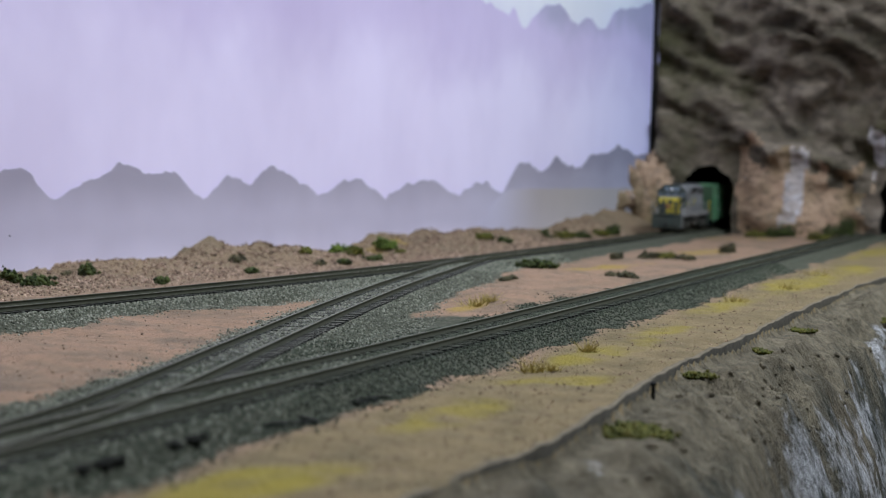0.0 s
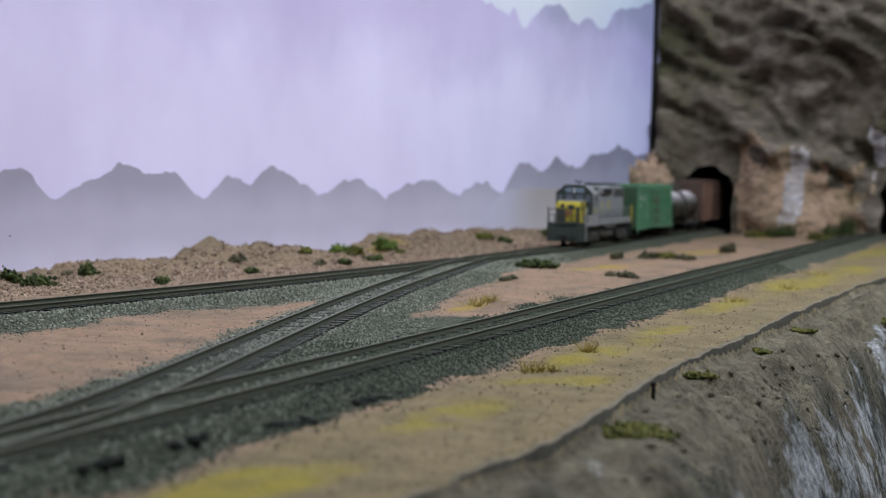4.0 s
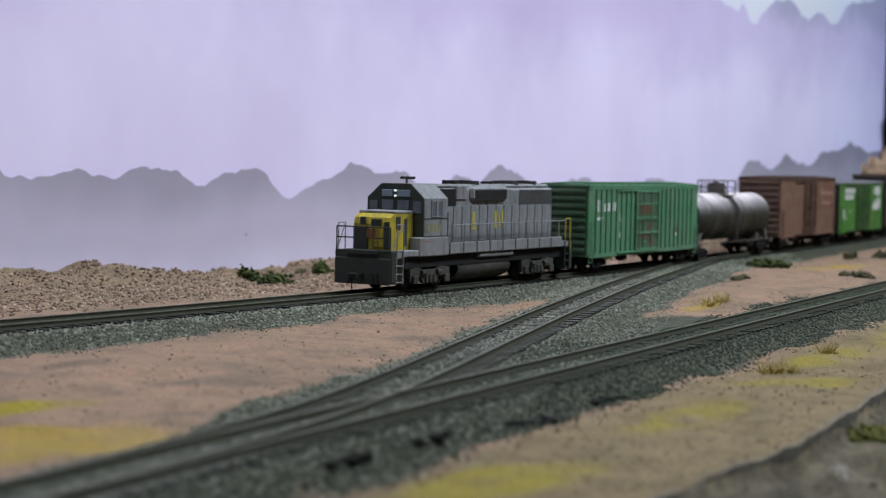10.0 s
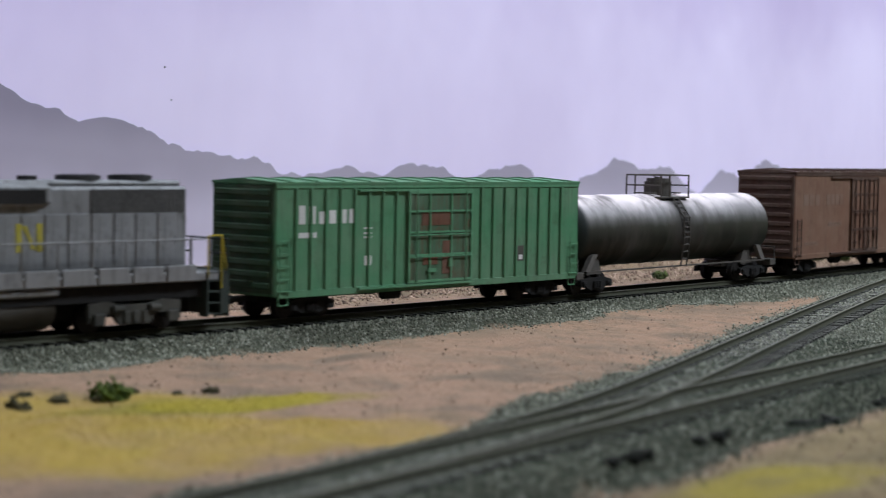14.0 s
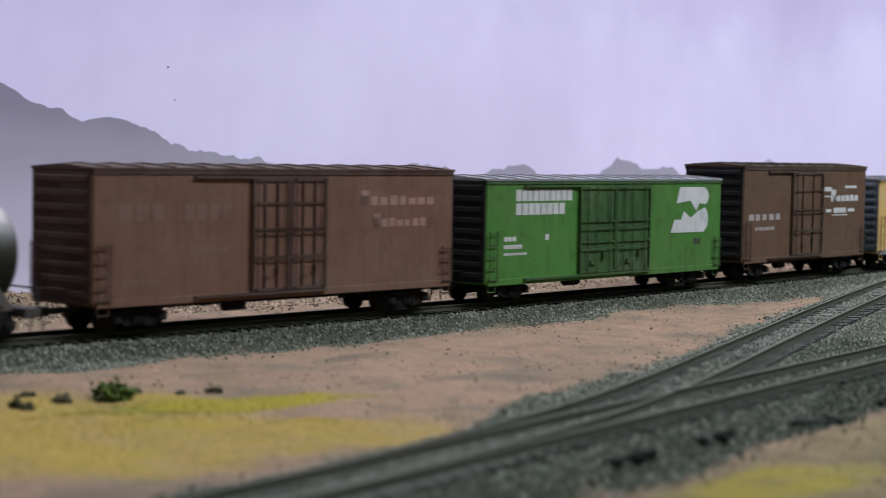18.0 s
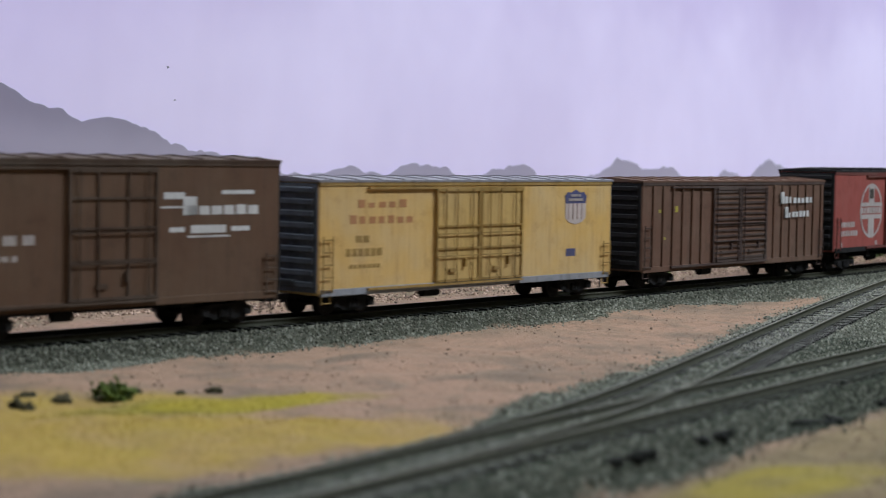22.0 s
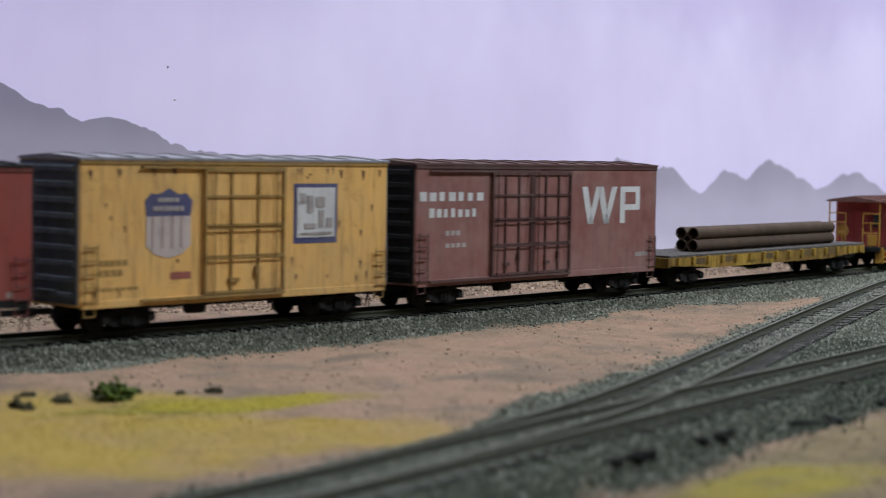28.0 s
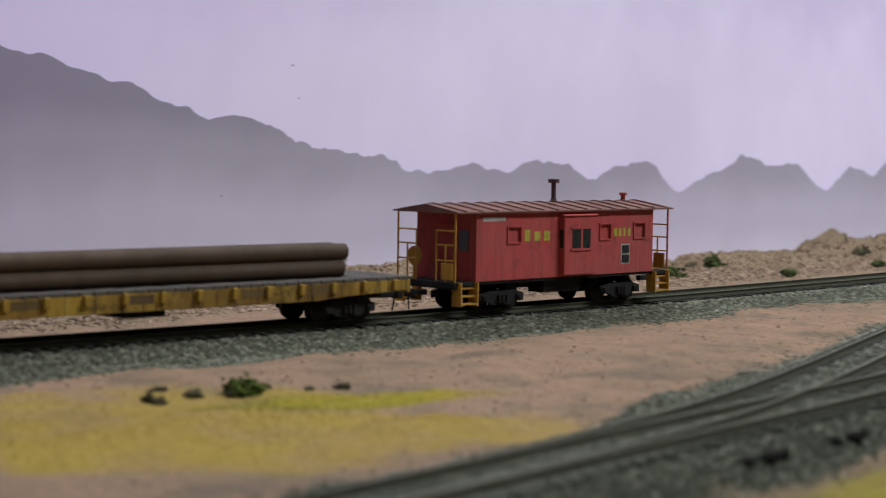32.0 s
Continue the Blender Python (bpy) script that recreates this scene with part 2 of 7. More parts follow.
M_SAGE = pieces("sage_foliage", ((0.032, 0.034, 0.018), (0.06, 0.055, 0.026), (0.095, 0.075, 0.035), (0.022, 0.022, 0.012)))
# near black against the lighter tie tops: shade put into the sides' colour
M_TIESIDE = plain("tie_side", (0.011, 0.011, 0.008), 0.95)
M_RAIL = plain("rail_rust", (0.040, 0.040, 0.023), 0.75, 0.1, 0.35, 500)
M_RAILTOP = plain("rail_head", (0.135, 0.130, 0.090), 0.50, 0.4, 0.3, 400)
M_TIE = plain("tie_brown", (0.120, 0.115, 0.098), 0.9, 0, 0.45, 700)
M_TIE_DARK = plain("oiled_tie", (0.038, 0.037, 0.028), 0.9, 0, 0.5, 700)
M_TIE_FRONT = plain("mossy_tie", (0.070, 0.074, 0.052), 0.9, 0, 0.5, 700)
M_ROCK = rock_material("mountain_rock", ((0.024, 0.022, 0.014), (0.090, 0.072, 0.050), (0.165, 0.130, 0.097), (0.27, 0.218, 0.170)), (0.050, 0.050, 0.016), (0.38, 0.35, 0.36), 0.55, 12.0, 0.70)
M_PINKROCK = rock_material("pink_rock", ((0.17, 0.105, 0.066), (0.33, 0.215, 0.14), (0.42, 0.285, 0.19), (0.42, 0.31, 0.23)), (0.11, 0.088, 0.036), (0.42, 0.39, 0.42), 0.4, 16.0, 0.62)
M_WHITEROCK = rock_material("chalky_rock", ((0.22, 0.16, 0.12), (0.36, 0.31, 0.29), (0.46, 0.42, 0.43), (0.48, 0.45, 0.47)), (0.28, 0.22, 0.17), (0.50, 0.48, 0.52), 0.4, 16.0, 0.60)
M_CLIFF = cliff_material()
# even black for the tunnel linings and the rock's bare side
M_BORE = plain("tunnel_black", (0.012, 0.011, 0.010), 1.0)
M_EDGINGSIDE = plain("dark_plaster", (0.045, 0.038, 0.026), 0.95, 0, 0.4, 160, 0.8, 0.001)
M_EDGING = plain("edging_plaster", (0.15, 0.122, 0.082), 0.95, 0, 0.35, 160, 0.8, 0.001)
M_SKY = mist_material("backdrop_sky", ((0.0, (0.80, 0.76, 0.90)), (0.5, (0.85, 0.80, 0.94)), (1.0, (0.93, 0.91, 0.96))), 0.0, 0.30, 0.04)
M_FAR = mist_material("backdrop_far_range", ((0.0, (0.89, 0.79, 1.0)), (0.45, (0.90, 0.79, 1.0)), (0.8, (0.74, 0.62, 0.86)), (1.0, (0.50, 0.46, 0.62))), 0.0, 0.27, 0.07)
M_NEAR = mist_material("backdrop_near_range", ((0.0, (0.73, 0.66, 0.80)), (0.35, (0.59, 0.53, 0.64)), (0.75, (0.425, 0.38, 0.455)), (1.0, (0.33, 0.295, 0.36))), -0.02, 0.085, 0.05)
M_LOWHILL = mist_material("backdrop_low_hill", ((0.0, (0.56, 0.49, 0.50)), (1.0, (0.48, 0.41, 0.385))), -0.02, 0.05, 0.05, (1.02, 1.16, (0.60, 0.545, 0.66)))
M_ROOM = plain("room_wall_paint", (0.62, 0.60, 0.57), 0.9, 0, 0.05, 30)
M_CEIL = plain("ceiling_tile", (0.78, 0.78, 0.76), 0.95, 0, 0.05, 60)
M_FLOOR = plain("room_carpet", (0.16, 0.15, 0.15), 1.0, 0, 0.2, 200)
M_TUBE = glow("tube_diffuser", (1.0, 0.97, 0.96), 1.5)
M_FITTING = plain("fitting_enamel", (0.75, 0.75, 0.74), 0.4, 0, 0.03)
M_BLACK = plain("grime_and_shade_black", (0.016, 0.015, 0.014), 0.85, 0, 0.4, 600)
# grimy trucks and underframes; the shade beneath the cars is in this colour
M_TRUCK = plain("truck_grime_and_shade", (0.013, 0.012, 0.011), 0.9, 0, 0.5, 900)
M_WHEEL = plain("wheel_steel", (0.022, 0.019, 0.017), 0.6, 0.3, 0.4, 900)


# ---- geometry helpers ----
def part(name, bm, material, parent=None, label="", smooth=False):
    me = bpy.data.meshes.new(name)
    bm.to_mesh(me)
    bm.free()
    if smooth:
        me.polygons.foreach_set("use_smooth", [True] * len(me.polygons))
    return mesh_part(name, me, material, parent, label)


def mesh_part(name, me, material, parent=None, label=""):
    if not me.materials:
        me.materials.append(material)
    ob = new(name, me)
    ob.parent = parent
    if label:
        ob["label"] = label
    return ob


def empty(name, label, category, group="", kind=""):
    return tagged(new(name), label, category, group, kind)


def box(bm, x0, x1, y0, y1, z0, z1, bevel=0.0):
    vs = [bm.verts.new((x, y, z)) for x in (x0, x1) for y in (y0, y1) for z in (z0, z1)]
    fs = [bm.faces.new([vs[i] for i in q]) for q in ((0, 1, 3, 2), (4, 6, 7, 5), (0, 4, 5, 1), (2, 3, 7, 6), (0, 2, 6, 4), (1, 5, 7, 3))]
    if bevel:
        es = list({e for f in fs for e in f.edges})
        bmesh.ops.bevel(bm, geom=es, offset=bevel, segments=1, affect="EDGES", profile=0.5)
    return bm


def boxes(*rows, bevel=0.0):
    bm = bmesh.new()
    for r in rows:
        box(bm, *r, bevel=bevel)
    return bm


def tube(bm, a, b, r, n=8, r2=None, caps=True):
    a, b = Vector(a), Vector(b)
    q = (b - a).to_track_quat("Z", "Y")
    rings = []
    for p, rr in ((a, r), (b, r if r2 is None else r2)):
        rings.append([bm.verts.new(p + q @ Vector((math.cos(i * math.tau / n) * rr, math.sin(i * math.tau / n) * rr, 0))) for i in range(n)])
    for i in range(n):
        bm.faces.new((rings[0][i], rings[0][(i + 1) % n], rings[1][(i + 1) % n], rings[1][i]))
    if caps:
        bm.faces.new(rings[0][::-1])
        bm.faces.new(rings[1])
    return bm


def tubes(rows, r, n=6):
    bm = bmesh.new()
    for a, b in rows:
        tube(bm, a, b, r, n)
    return bm


def prism(bm, pts, y0, y1):
    """A closed outline in (x, z) pushed from y0 to y1."""
    a = [bm.verts.new((x, y0, z)) for x, z in pts]
    b = [bm.verts.new((x, y1, z)) for x, z in pts]
    n = len(pts)
    bm.faces.new(a)
    bm.faces.new(b[::-1])
    for i in range(n):
        bm.faces.new((a[i], b[i], b[(i + 1) % n], a[(i + 1) % n]))
    bmesh.ops.recalc_face_normals(bm, faces=bm.faces)
    return bm


def raw_mesh(name, verts, faces, smooth=False):
    me = bpy.data.meshes.new(name)
    verts, faces = np.asarray(verts, "f"), np.asarray(faces, "i")
    k = faces.shape[1]
    me.vertices.add(len(verts))
    me.vertices.foreach_set("co", verts.ravel())
    me.loops.add(faces.size)
    me.loops.foreach_set("vertex_index", faces.ravel())
    me.polygons.add(len(faces))
    me.polygons.foreach_set("loop_start", np.arange(len(faces), dtype="i") * k)
    if smooth:
        me.polygons.foreach_set("use_smooth", np.ones(len(faces), bool))
    me.update(calc_edges=True)
    return me


# ---- the plan: track centre lines ----
STEP = 0.01
ARC = np.arange(-3.0, 4.6, STEP)


def heading(s):
    u = np.clip(s, -0.45, 1.35) - 0.5
    return 1.2597 + 0.13149 * u - 0.08149 * u * u


TH = heading(ARC)
MX = np.concatenate([[0], np.cumsum((np.cos(TH[1:]) + np.cos(TH[:-1])) / 2 * STEP)])
MY = np.concatenate([[0], np.cumsum((np.sin(TH[1:]) + np.sin(TH[:-1])) / 2 * STEP)])
ZERO = int(round(3.0 / STEP))
MX, MY = MX - MX[ZERO] - 0.24684, MY - MY[ZERO] + 0.76


def on_main(s, lat=0.0):
    """Place and heading on the main line at arc length s, lat metres towards the camera's side."""
    a = float(np.interp(s, ARC, TH))
    return float(np.interp(s, ARC, MX)) + math.sin(a) * lat, float(np.interp(s, ARC, MY)) - math.cos(a) * lat, a


FA, FC = 1.2832, 0.239  # front track: heading and offset


def on_front(y):
    return (math.cos(FA) * y - FC) / math.sin(FA)


main_line = np.array([on_main(s)[:2] for s in np.arange(-2.8, 4.4, 0.06)])
front_line = np.array([(on_front(y), y) for y in (-1.2, 3.0)])
XO = ((-0.1905, 0.20), (-0.1605, 0.30), (-0.1335, 0.40), (-0.1165, 0.48), (-0.1078, 0.56), (-0.1000, 0.68), (-0.0893, 0.84), (-0.0745, 1.02), (-0.0575, 1.18), (-0.0370, 1.35), (-0.0160, 1.42))


def spline(pts, n=12):
    pts = np.array(pts, float)
    out = []
    for i in range(1, len(pts) - 2):
        p0, p1, p2, p3 = pts[i - 1:i + 3]
        for t in np.linspace(0, 1, n, endpoint=False):
            out.append(0.5 * (2 * p1 + (p2 - p0) * t + (2 * p0 - 5 * p1 + 4 * p2 - p3) * t * t + (3 * p1 - p0 - 3 * p2 + p3) * t ** 3))
    out.append(pts[-2])
    return np.array(out)


cross_line = spline(XO, 6)
EDGE = spline(((-0.17, -0.2), (-0.105, 0.1), (-0.050, 0.34), (-0.0086, 0.4664), (0.0038, 0.4983), (0.0101, 0.5226), (0.0294, 0.5999), (0.0563, 0.7103), (0.0889, 0.8107), (0.1367, 0.9724), (0.2032, 1.1829), (0.2371, 1.2862), (0.37, 1.65), (0.52, 2.1), (0.60, 2.35)), 5)


def line_distance(px, py, line):
    """Distance of points to a polyline, positive on its right."""
    best, sign = np.full(px.shape, 9.0), np.ones(px.shape)
    for a, b in zip(line[:-1], line[1:]):
        d = b - a
        ln = float(np.hypot(*d))
        t = np.clip(((px - a[0]) * d[0] + (py - a[1]) * d[1]) / ln ** 2, 0, 1)
        qx, qy = px - a[0] - t * d[0], py - a[1] - t * d[1]
        r = np.hypot(qx, qy)
        s = np.where(d[0] * qy - d[1] * qx > 0, -1.0, 1.0)
        near = r < best
        best, sign = np.where(near, r, best), np.where(near, s, sign)
    return best * sign


def wave(x, y, f, seed):
    """Smooth value noise in -1..1 on arrays."""
    rng = np.random.RandomState(seed)
    g = rng.rand(64, 64) * 2 - 1
    u, v = x * f + 31.7, y * f + 17.3
    i, j = np.floor(u).astype(int), np.floor(v).astype(int)
    a, b = u - i, v - j
    a, b = a * a * (3 - 2 * a), b * b * (3 - 2 * b)
    g0, g1 = g[i % 64, j % 64], g[(i + 1) % 64, j % 64]
    h0, h1 = g[i % 64, (j + 1) % 64], g[(i + 1) % 64, (j + 1) % 64]
    return (g0 * (1 - a) + g1 * a) * (1 - b) + (h0 * (1 - a) + h1 * a) * b


def fractal(x, y, f, seed, octaves=4, gain=0.5):
    out, amp = np.zeros_like(x), 1.0
    for k in range(octaves):
        out += amp * wave(x, y, f * 2.03 ** k, seed + k)
        amp *= gain
    return out


BD_ORIGIN, BD_DIR = np.array((-0.47, 0.93)), np.array((0.41794, 0.90848))
BD_NORM = np.array((0.90848, -0.41794))
# mound crests in front of the backdrop: place along it, height
CREST = ((-2.5, -0.007), (-0.4, -0.007), (-0.12, -0.010), (-0.07, -0.0135), (-0.045, -0.012), (-0.01, -0.006), (0.006, -0.002), (0.02, -0.005), (0.096, -0.003), (0.178, -0.005), (0.215, -0.0135), (0.256, -0.0105), (0.303, -0.0115), (0.358, -0.0058),
         (0.40, -0.0072), (0.445, -0.0075), (0.476, -0.0055), (0.50, 0.0015), (0.53, 0.0036), (0.561, -0.004), (0.598, -0.007), (0.663, -0.0085), (0.719, -0.0080), (0.752, -0.0005), (0.81, 0.0060), (0.905, 0.004), (0.993, 0.0035), (1.134, 0.001), (1.3, 0.02), (1.5, 0.04), (2.6, 0.0))


def smooth01(e0, e1, v):
    t = np.clip((v - e0) / (e1 - e0), 0, 1)
    return t * t * (3 - 2 * t)


def land(px, py):
    """Height of the scenery and its zones (ballast, turf, soil) at points."""
    dm, df, dx = line_distance(px, py, main_line), line_distance(px, py, front_line), line_distance(px, py, cross_line)
    de = line_distance(px, py, EDGE)
    n1, n2 = fractal(px, py, 14, 3), fractal(px, py, 60, 9)
    z = -0.0078 + 0.0016 * n1 + 0.0007 * n2
    bed = np.minimum(np.minimum(np.abs(dm), np.abs(df) * 1.02), np.abs(dx) * 1.05)
    shoulder = 0.033 + 0.0055 * fractal(px, py, 26, 21)
    top = -0.0023 - 0.0012 * smooth01(0.0050, 0.0064, bed) + 0.0005 * smooth01(0.0096, 0.0110, bed) - 0.010 * smooth01(0.0160, 0.040, bed)
    z = np.maximum(z, top)
    along = (px - BD_ORIGIN[0]) * BD_DIR[0] + (py - BD_ORIGIN[1]) * BD_DIR[1]
    off = (px - BD_ORIGIN[0]) * BD_NORM[0] + (py - BD_ORIGIN[1]) * BD_NORM[1]
    crest = np.interp(along, [c[0] for c in CREST], [c[1] for c in CREST])
    back = smooth01(-0.028, -0.10, dm) * smooth01(0.17, 0.05, off)
    rough = 0.5 + 0.5 * smooth01(0.0, 0.1, -dm)
    z = z + back * (crest + 0.0068 + (0.0034 * fractal(px, py, 48, 41, 5, 0.66) + 0.0034 * (0.12 - np.abs(fractal(px, py, 24, 47, 4, 0.55)))) * rough)
    # small pink hummock between the tracks
    z += 0.006 * np.exp(-(((px + 0.003) / 0.035) ** 2 + ((py - 1.02) / 0.06) ** 2)) * smooth01(0.018, 0.05, bed)
    # the strip in front, then the drop to the aisle
    fall = np.where(de > 0, 0.0034 * smooth01(0.0006, 0.0026, de) + 0.12 * de + 0.55 * np.maximum(de - 0.018, 0) + 1.8 * np.maximum(de - 0.036, 0) + 2.2 * np.maximum(de - 0.054, 0), 0)
    crag = fractal(px, py, 24, 61, 3, 0.55)
    z = z - np.minimum(fall, 0.42) + np.where(de > 0.002, smooth01(0.010, 0.06, de) * 0.012 * crag + 0.0042 * n2 * smooth01(0.002, 0.02, de) * smooth01(0.07, 0.035, de) + 0.0035 * fractal(px, py, 30, 67, 3) * smooth01(0.002, 0.02, de), 0)
    ballast = smooth01(shoulder + 0.008, shoulder - 0.006, bed)
    # the wedge between the crossover and the front track is ballasted right across
    wedge = smooth01(0.0, 0.006, dx) * smooth01(0.0, -0.006, df) * smooth01(0.93, 0.87, py + 0.03 * fractal(px, py, 22, 91, 3))
    ballast = np.maximum(ballast, wedge * smooth01(0.30, 0.34, py))
    turf = np.zeros_like(px)
    for cx, cy, rx, ry, turn, k in TURF:
        c, s = math.cos(turn), math.sin(turn)
        u, v = ((px - cx) * c + (py - cy) * s) / rx, (-(px - cx) * s + (py - cy) * c) / ry
        turf = np.maximum(turf, k * smooth01(1.25, 0.6, np.hypot(u, v) + 0.30 * fractal(px, py, 40, 77)))
    turf = turf * np.clip(0.98 + 0.34 * fractal(px, py, 55, 177, 3), 0, 1)
    turf = turf * np.where(df > 0.02, np.clip(0.80 + 0.75 * fractal(px, py, 75, 188, 3), 0, 1), 1)
    soil = np.maximum(smooth01(-0.022, -0.034, dm) * smooth01(0.2, 0.17, off) * 0.9, smooth01(-0.02, 0.02, de) * 0.9)
    soil = np.maximum(soil, smooth01(0.028, 0.042, df) * 0.92)
    return z, ballast, turf * (1 - ballast) * smooth01(0.03, 0.0, de), soil, bed, de


# patches of yellow turf: centre, half length, half width, turn, strength
TURF = ((-0.221, 0.499, 0.046, 0.0125, 0.866, 1.0), (-0.225, 0.428, 0.085, 0.040, 0.75, 0.95), (-0.285, 0.430, 0.090, 0.046, 1.0, 0.85), (-0.206, 0.462, 0.034, 0.020, 0.8, 0.9), (-0.31, 0.39, 0.12, 0.04, 1.0, 0.8),
        (0.012, 0.662, 0.030, 0.016, 0.9, 0.9), (0.034, 0.762, 0.065, 0.011, 1.2, 0.75), (-0.066, 0.428, 0.038, 0.014, 1.1, 0.75), (-0.024, 0.556, 0.034, 0.009, 1.2, 0.6), (0.064, 0.86, 0.05, 0.008, 1.2, 0.6),
        (0.115, 1.06, 0.09, 0.013, 1.25, 0.6), (0.19, 1.27, 0.12, 0.018, 1.25, 0.7), (0.25, 1.45, 0.10, 0.02, 1.25, 0.6), (0.065, 1.42, 0.09, 0.016, 1.2, 0.75),
        (-0.028, 0.955, 0.024, 0.007, 1.2, 0.7), (0.17, 1.75, 0.08, 0.02, 1.2, 0.6), (0.33, 1.80, 0.15, 0.03, 1.2, 0.6), (-0.14, 1.56, 0.08, 0.012, 1.15, 0.6), (0.25, 2.12, 0.06, 0.02, 0.3, 0.6))


def green_streak(px, py):
    """Distance, in half widths, from the middle of the long greener streak of turf."""
    return np.hypot(((px + 0.221) * 0.648 + (py - 0.499) * 0.761) / 0.054, ((px + 0.221) * 0.761 - (py - 0.499) * 0.648) / 0.0145)


# ---- room shell ----
def room():
    x0, x1, y0, y1, zf = -4.5, 4.0, -3.5, 6.2, -1.05
    part("floor", boxes((x0, x1, y0, y1, zf - 0.05, zf)), M_FLOOR)["kind"] = "structure"
    part("ceiling", boxes((x0, x1, y0, y1, CEIL, CEIL + 0.06)), M_CEIL)["kind"] = "structure"
    for nm, r in (("wall_west", (x0 - 0.1, x0, y0, y1, zf, CEIL)), ("wall_east", (x1, x1 + 0.1, y0, y1, zf, CEIL)),
                  ("wall_south", (x0, x1, y0 - 0.1, y0, zf, CEIL)), ("wall_north", (x0, x1, y1, y1 + 0.1, zf, CEIL))):
        part(nm, boxes(r), M_ROOM)["kind"] = "structure"
    for fx, fy, _ in FITTINGS:
        e = empty("ceiling_light", "white enamel fluorescent ceiling fitting, unseen, added to light the room", "ceiling light", "ceiling lights")
        e.matrix_world = pose(fx, fy, CEIL, 0, 0, -20)
        part("housing", boxes((-0.17, 0.17, -0.64, 0.64, -0.05, 0.0), bevel=0.006), M_FITTING, e)
        part("diffuser", boxes((-0.14, 0.14, -0.6, 0.6, -0.062, -0.0505), bevel=0.003), M_TUBE, e)


room()


# ---- scenery base ----
def ground():
    gx = np.concatenate([np.arange(-2.6, -0.62, 0.06), np.arange(-0.62, -0.36, 0.0045), np.arange(-0.36, 0.02, 0.0021), np.arange(0.02, 0.30, 0.0032), np.arange(0.30, 0.52, 0.0045), np.arange(0.52, 1.6, 0.05)])
    gy = np.concatenate([np.arange(-2.6, 0.16, 0.06), np.arange(0.16, 0.38, 0.0045), np.arange(0.38, 0.92, 0.0032), np.arange(0.92, 1.30, 0.0045), np.arange(1.30, 2.42, 0.009), np.arange(2.42, 5.2, 0.1)])
    px, py = np.meshgrid(gx, gy)
    z, ballast, turf, soil, bed, de = land(px.ravel(), py.ravel())
    fx, fy = px.ravel(), py.ravel()
    steep = smooth01(0.042, 0.080, de)
    push = steep * (0.006 * (1 - 2 * np.abs(fractal(fy, z * 0.7, 18, 301, 4, 0.55))) + 0.004 * fractal(fy, z, 120, 311, 2))
    v = np.stack([fx + 0.96 * push, fy - 0.28 * push, z], 1)
    w, h = len(gx), len(gy)
    i = (np.arange(h - 1)[:, None] * w + np.arange(w - 1)[None, :]).ravel()
    f = np.stack([i, i + 1, i + w + 1, i + w], 1)
    me = raw_mesh("ground", v, f, True)
    # greener turf in front and on the long streak, dust between the crossover rails
    streak = green_streak(fx, fy)
    hue = np.maximum(smooth01(0.02, 0.038, line_distance(fx, fy, front_line)), smooth01(1.3, 0.8, streak))
    dust = smooth01(0.0085, 0.006, np.abs(line_distance(fx, fy, cross_line))) * smooth01(0.42, 0.5, fy)
    hue = np.where(ballast > 0.3, dust, hue)
    dr = me.color_attributes.new("drop", "FLOAT_COLOR", "POINT")
    dv = smooth01(0.022, 0.054, de + 0.014 * fractal(fx, fy, 40, 88, 3))
    dr.data.foreach_set("color", np.stack([dv, dv, dv, dv], 1).astype("f").ravel())
    at = me.color_attributes.new("zone", "FLOAT_COLOR", "POINT")
    at.data.foreach_set("color", np.stack([ballast, turf, soil, hue], 1).astype("f").ravel())
    me.materials.append(M_GROUND)
    me.materials.append(M_CLIFF)
    me.polygons.foreach_set("material_index", (de[f].mean(1) > 0.0005).astype("i"))
    ob = new("ground", me)
    tagged(ob, "sandy desert layout ground with ballast beds, turf patches and a rock drop", "ground", kind="structure")
    return ob


GROUND = ground()


def ground_z(x, y):
    return float(land(np.array([x]), np.array([y]))[0][0])


def bench():
    bm = boxes((-2.6, 1.6, 2.6, 5.2, -0.08, -0.05), (-2.6, -0.7, -2.6, 2.6, -0.08, -0.05))
    ob = part("benchwork", bm, M_TIE)
    tagged(ob, "dark timber framework under the layout", "framework", kind="structure")


bench()


def swept(name, line, half, z0, z1, wobble, mat, seed):
    """An irregular strip along a line."""
    rng = random.Random(seed)
    vs, fs = [], []
    for k, (a, b) in enumerate(zip(line[:-1], line[1:])):
        d = (b - a) / np.hypot(*(b - a))
        n = np.array((d[1], -d[0]))
        q = np.array([float(a[0])]), np.array([float(a[1])])
        hw = half * (1 + wobble * 0.5 * float(fractal(*q, 45, seed, 3)[0]))
        top = z1 + wobble * 0.0008 * float(fractal(*q, 70, seed + 9, 3)[0]) + 0.0001 * rng.random()
        for o, z in ((-hw, z0), (-hw * 0.8, top), (hw * 0.7, top - 0.0004), (hw, z0 - 0.004)):
            vs.append((*(a + n * o), z))
        if k:
            p, q = 4 * (k - 1), 4 * k
            fs += [(p + j, p + j + 1, q + j + 1, q + j) for j in range(3)]
    me = raw_mesh(name, vs, fs, True)
    me.materials.append(mat)
    me.materials.append(M_EDGINGSIDE)
    # the face on the drop side is darker than the top
    me.polygons.foreach_set("material_index", [1 if k % 3 == 2 else 0 for k in range(len(fs))])
    return new(name, me)


edge_fine = np.concatenate([np.linspace(a, b, 6, endpoint=False) for a, b in zip(EDGE[:-1], EDGE[1:])])
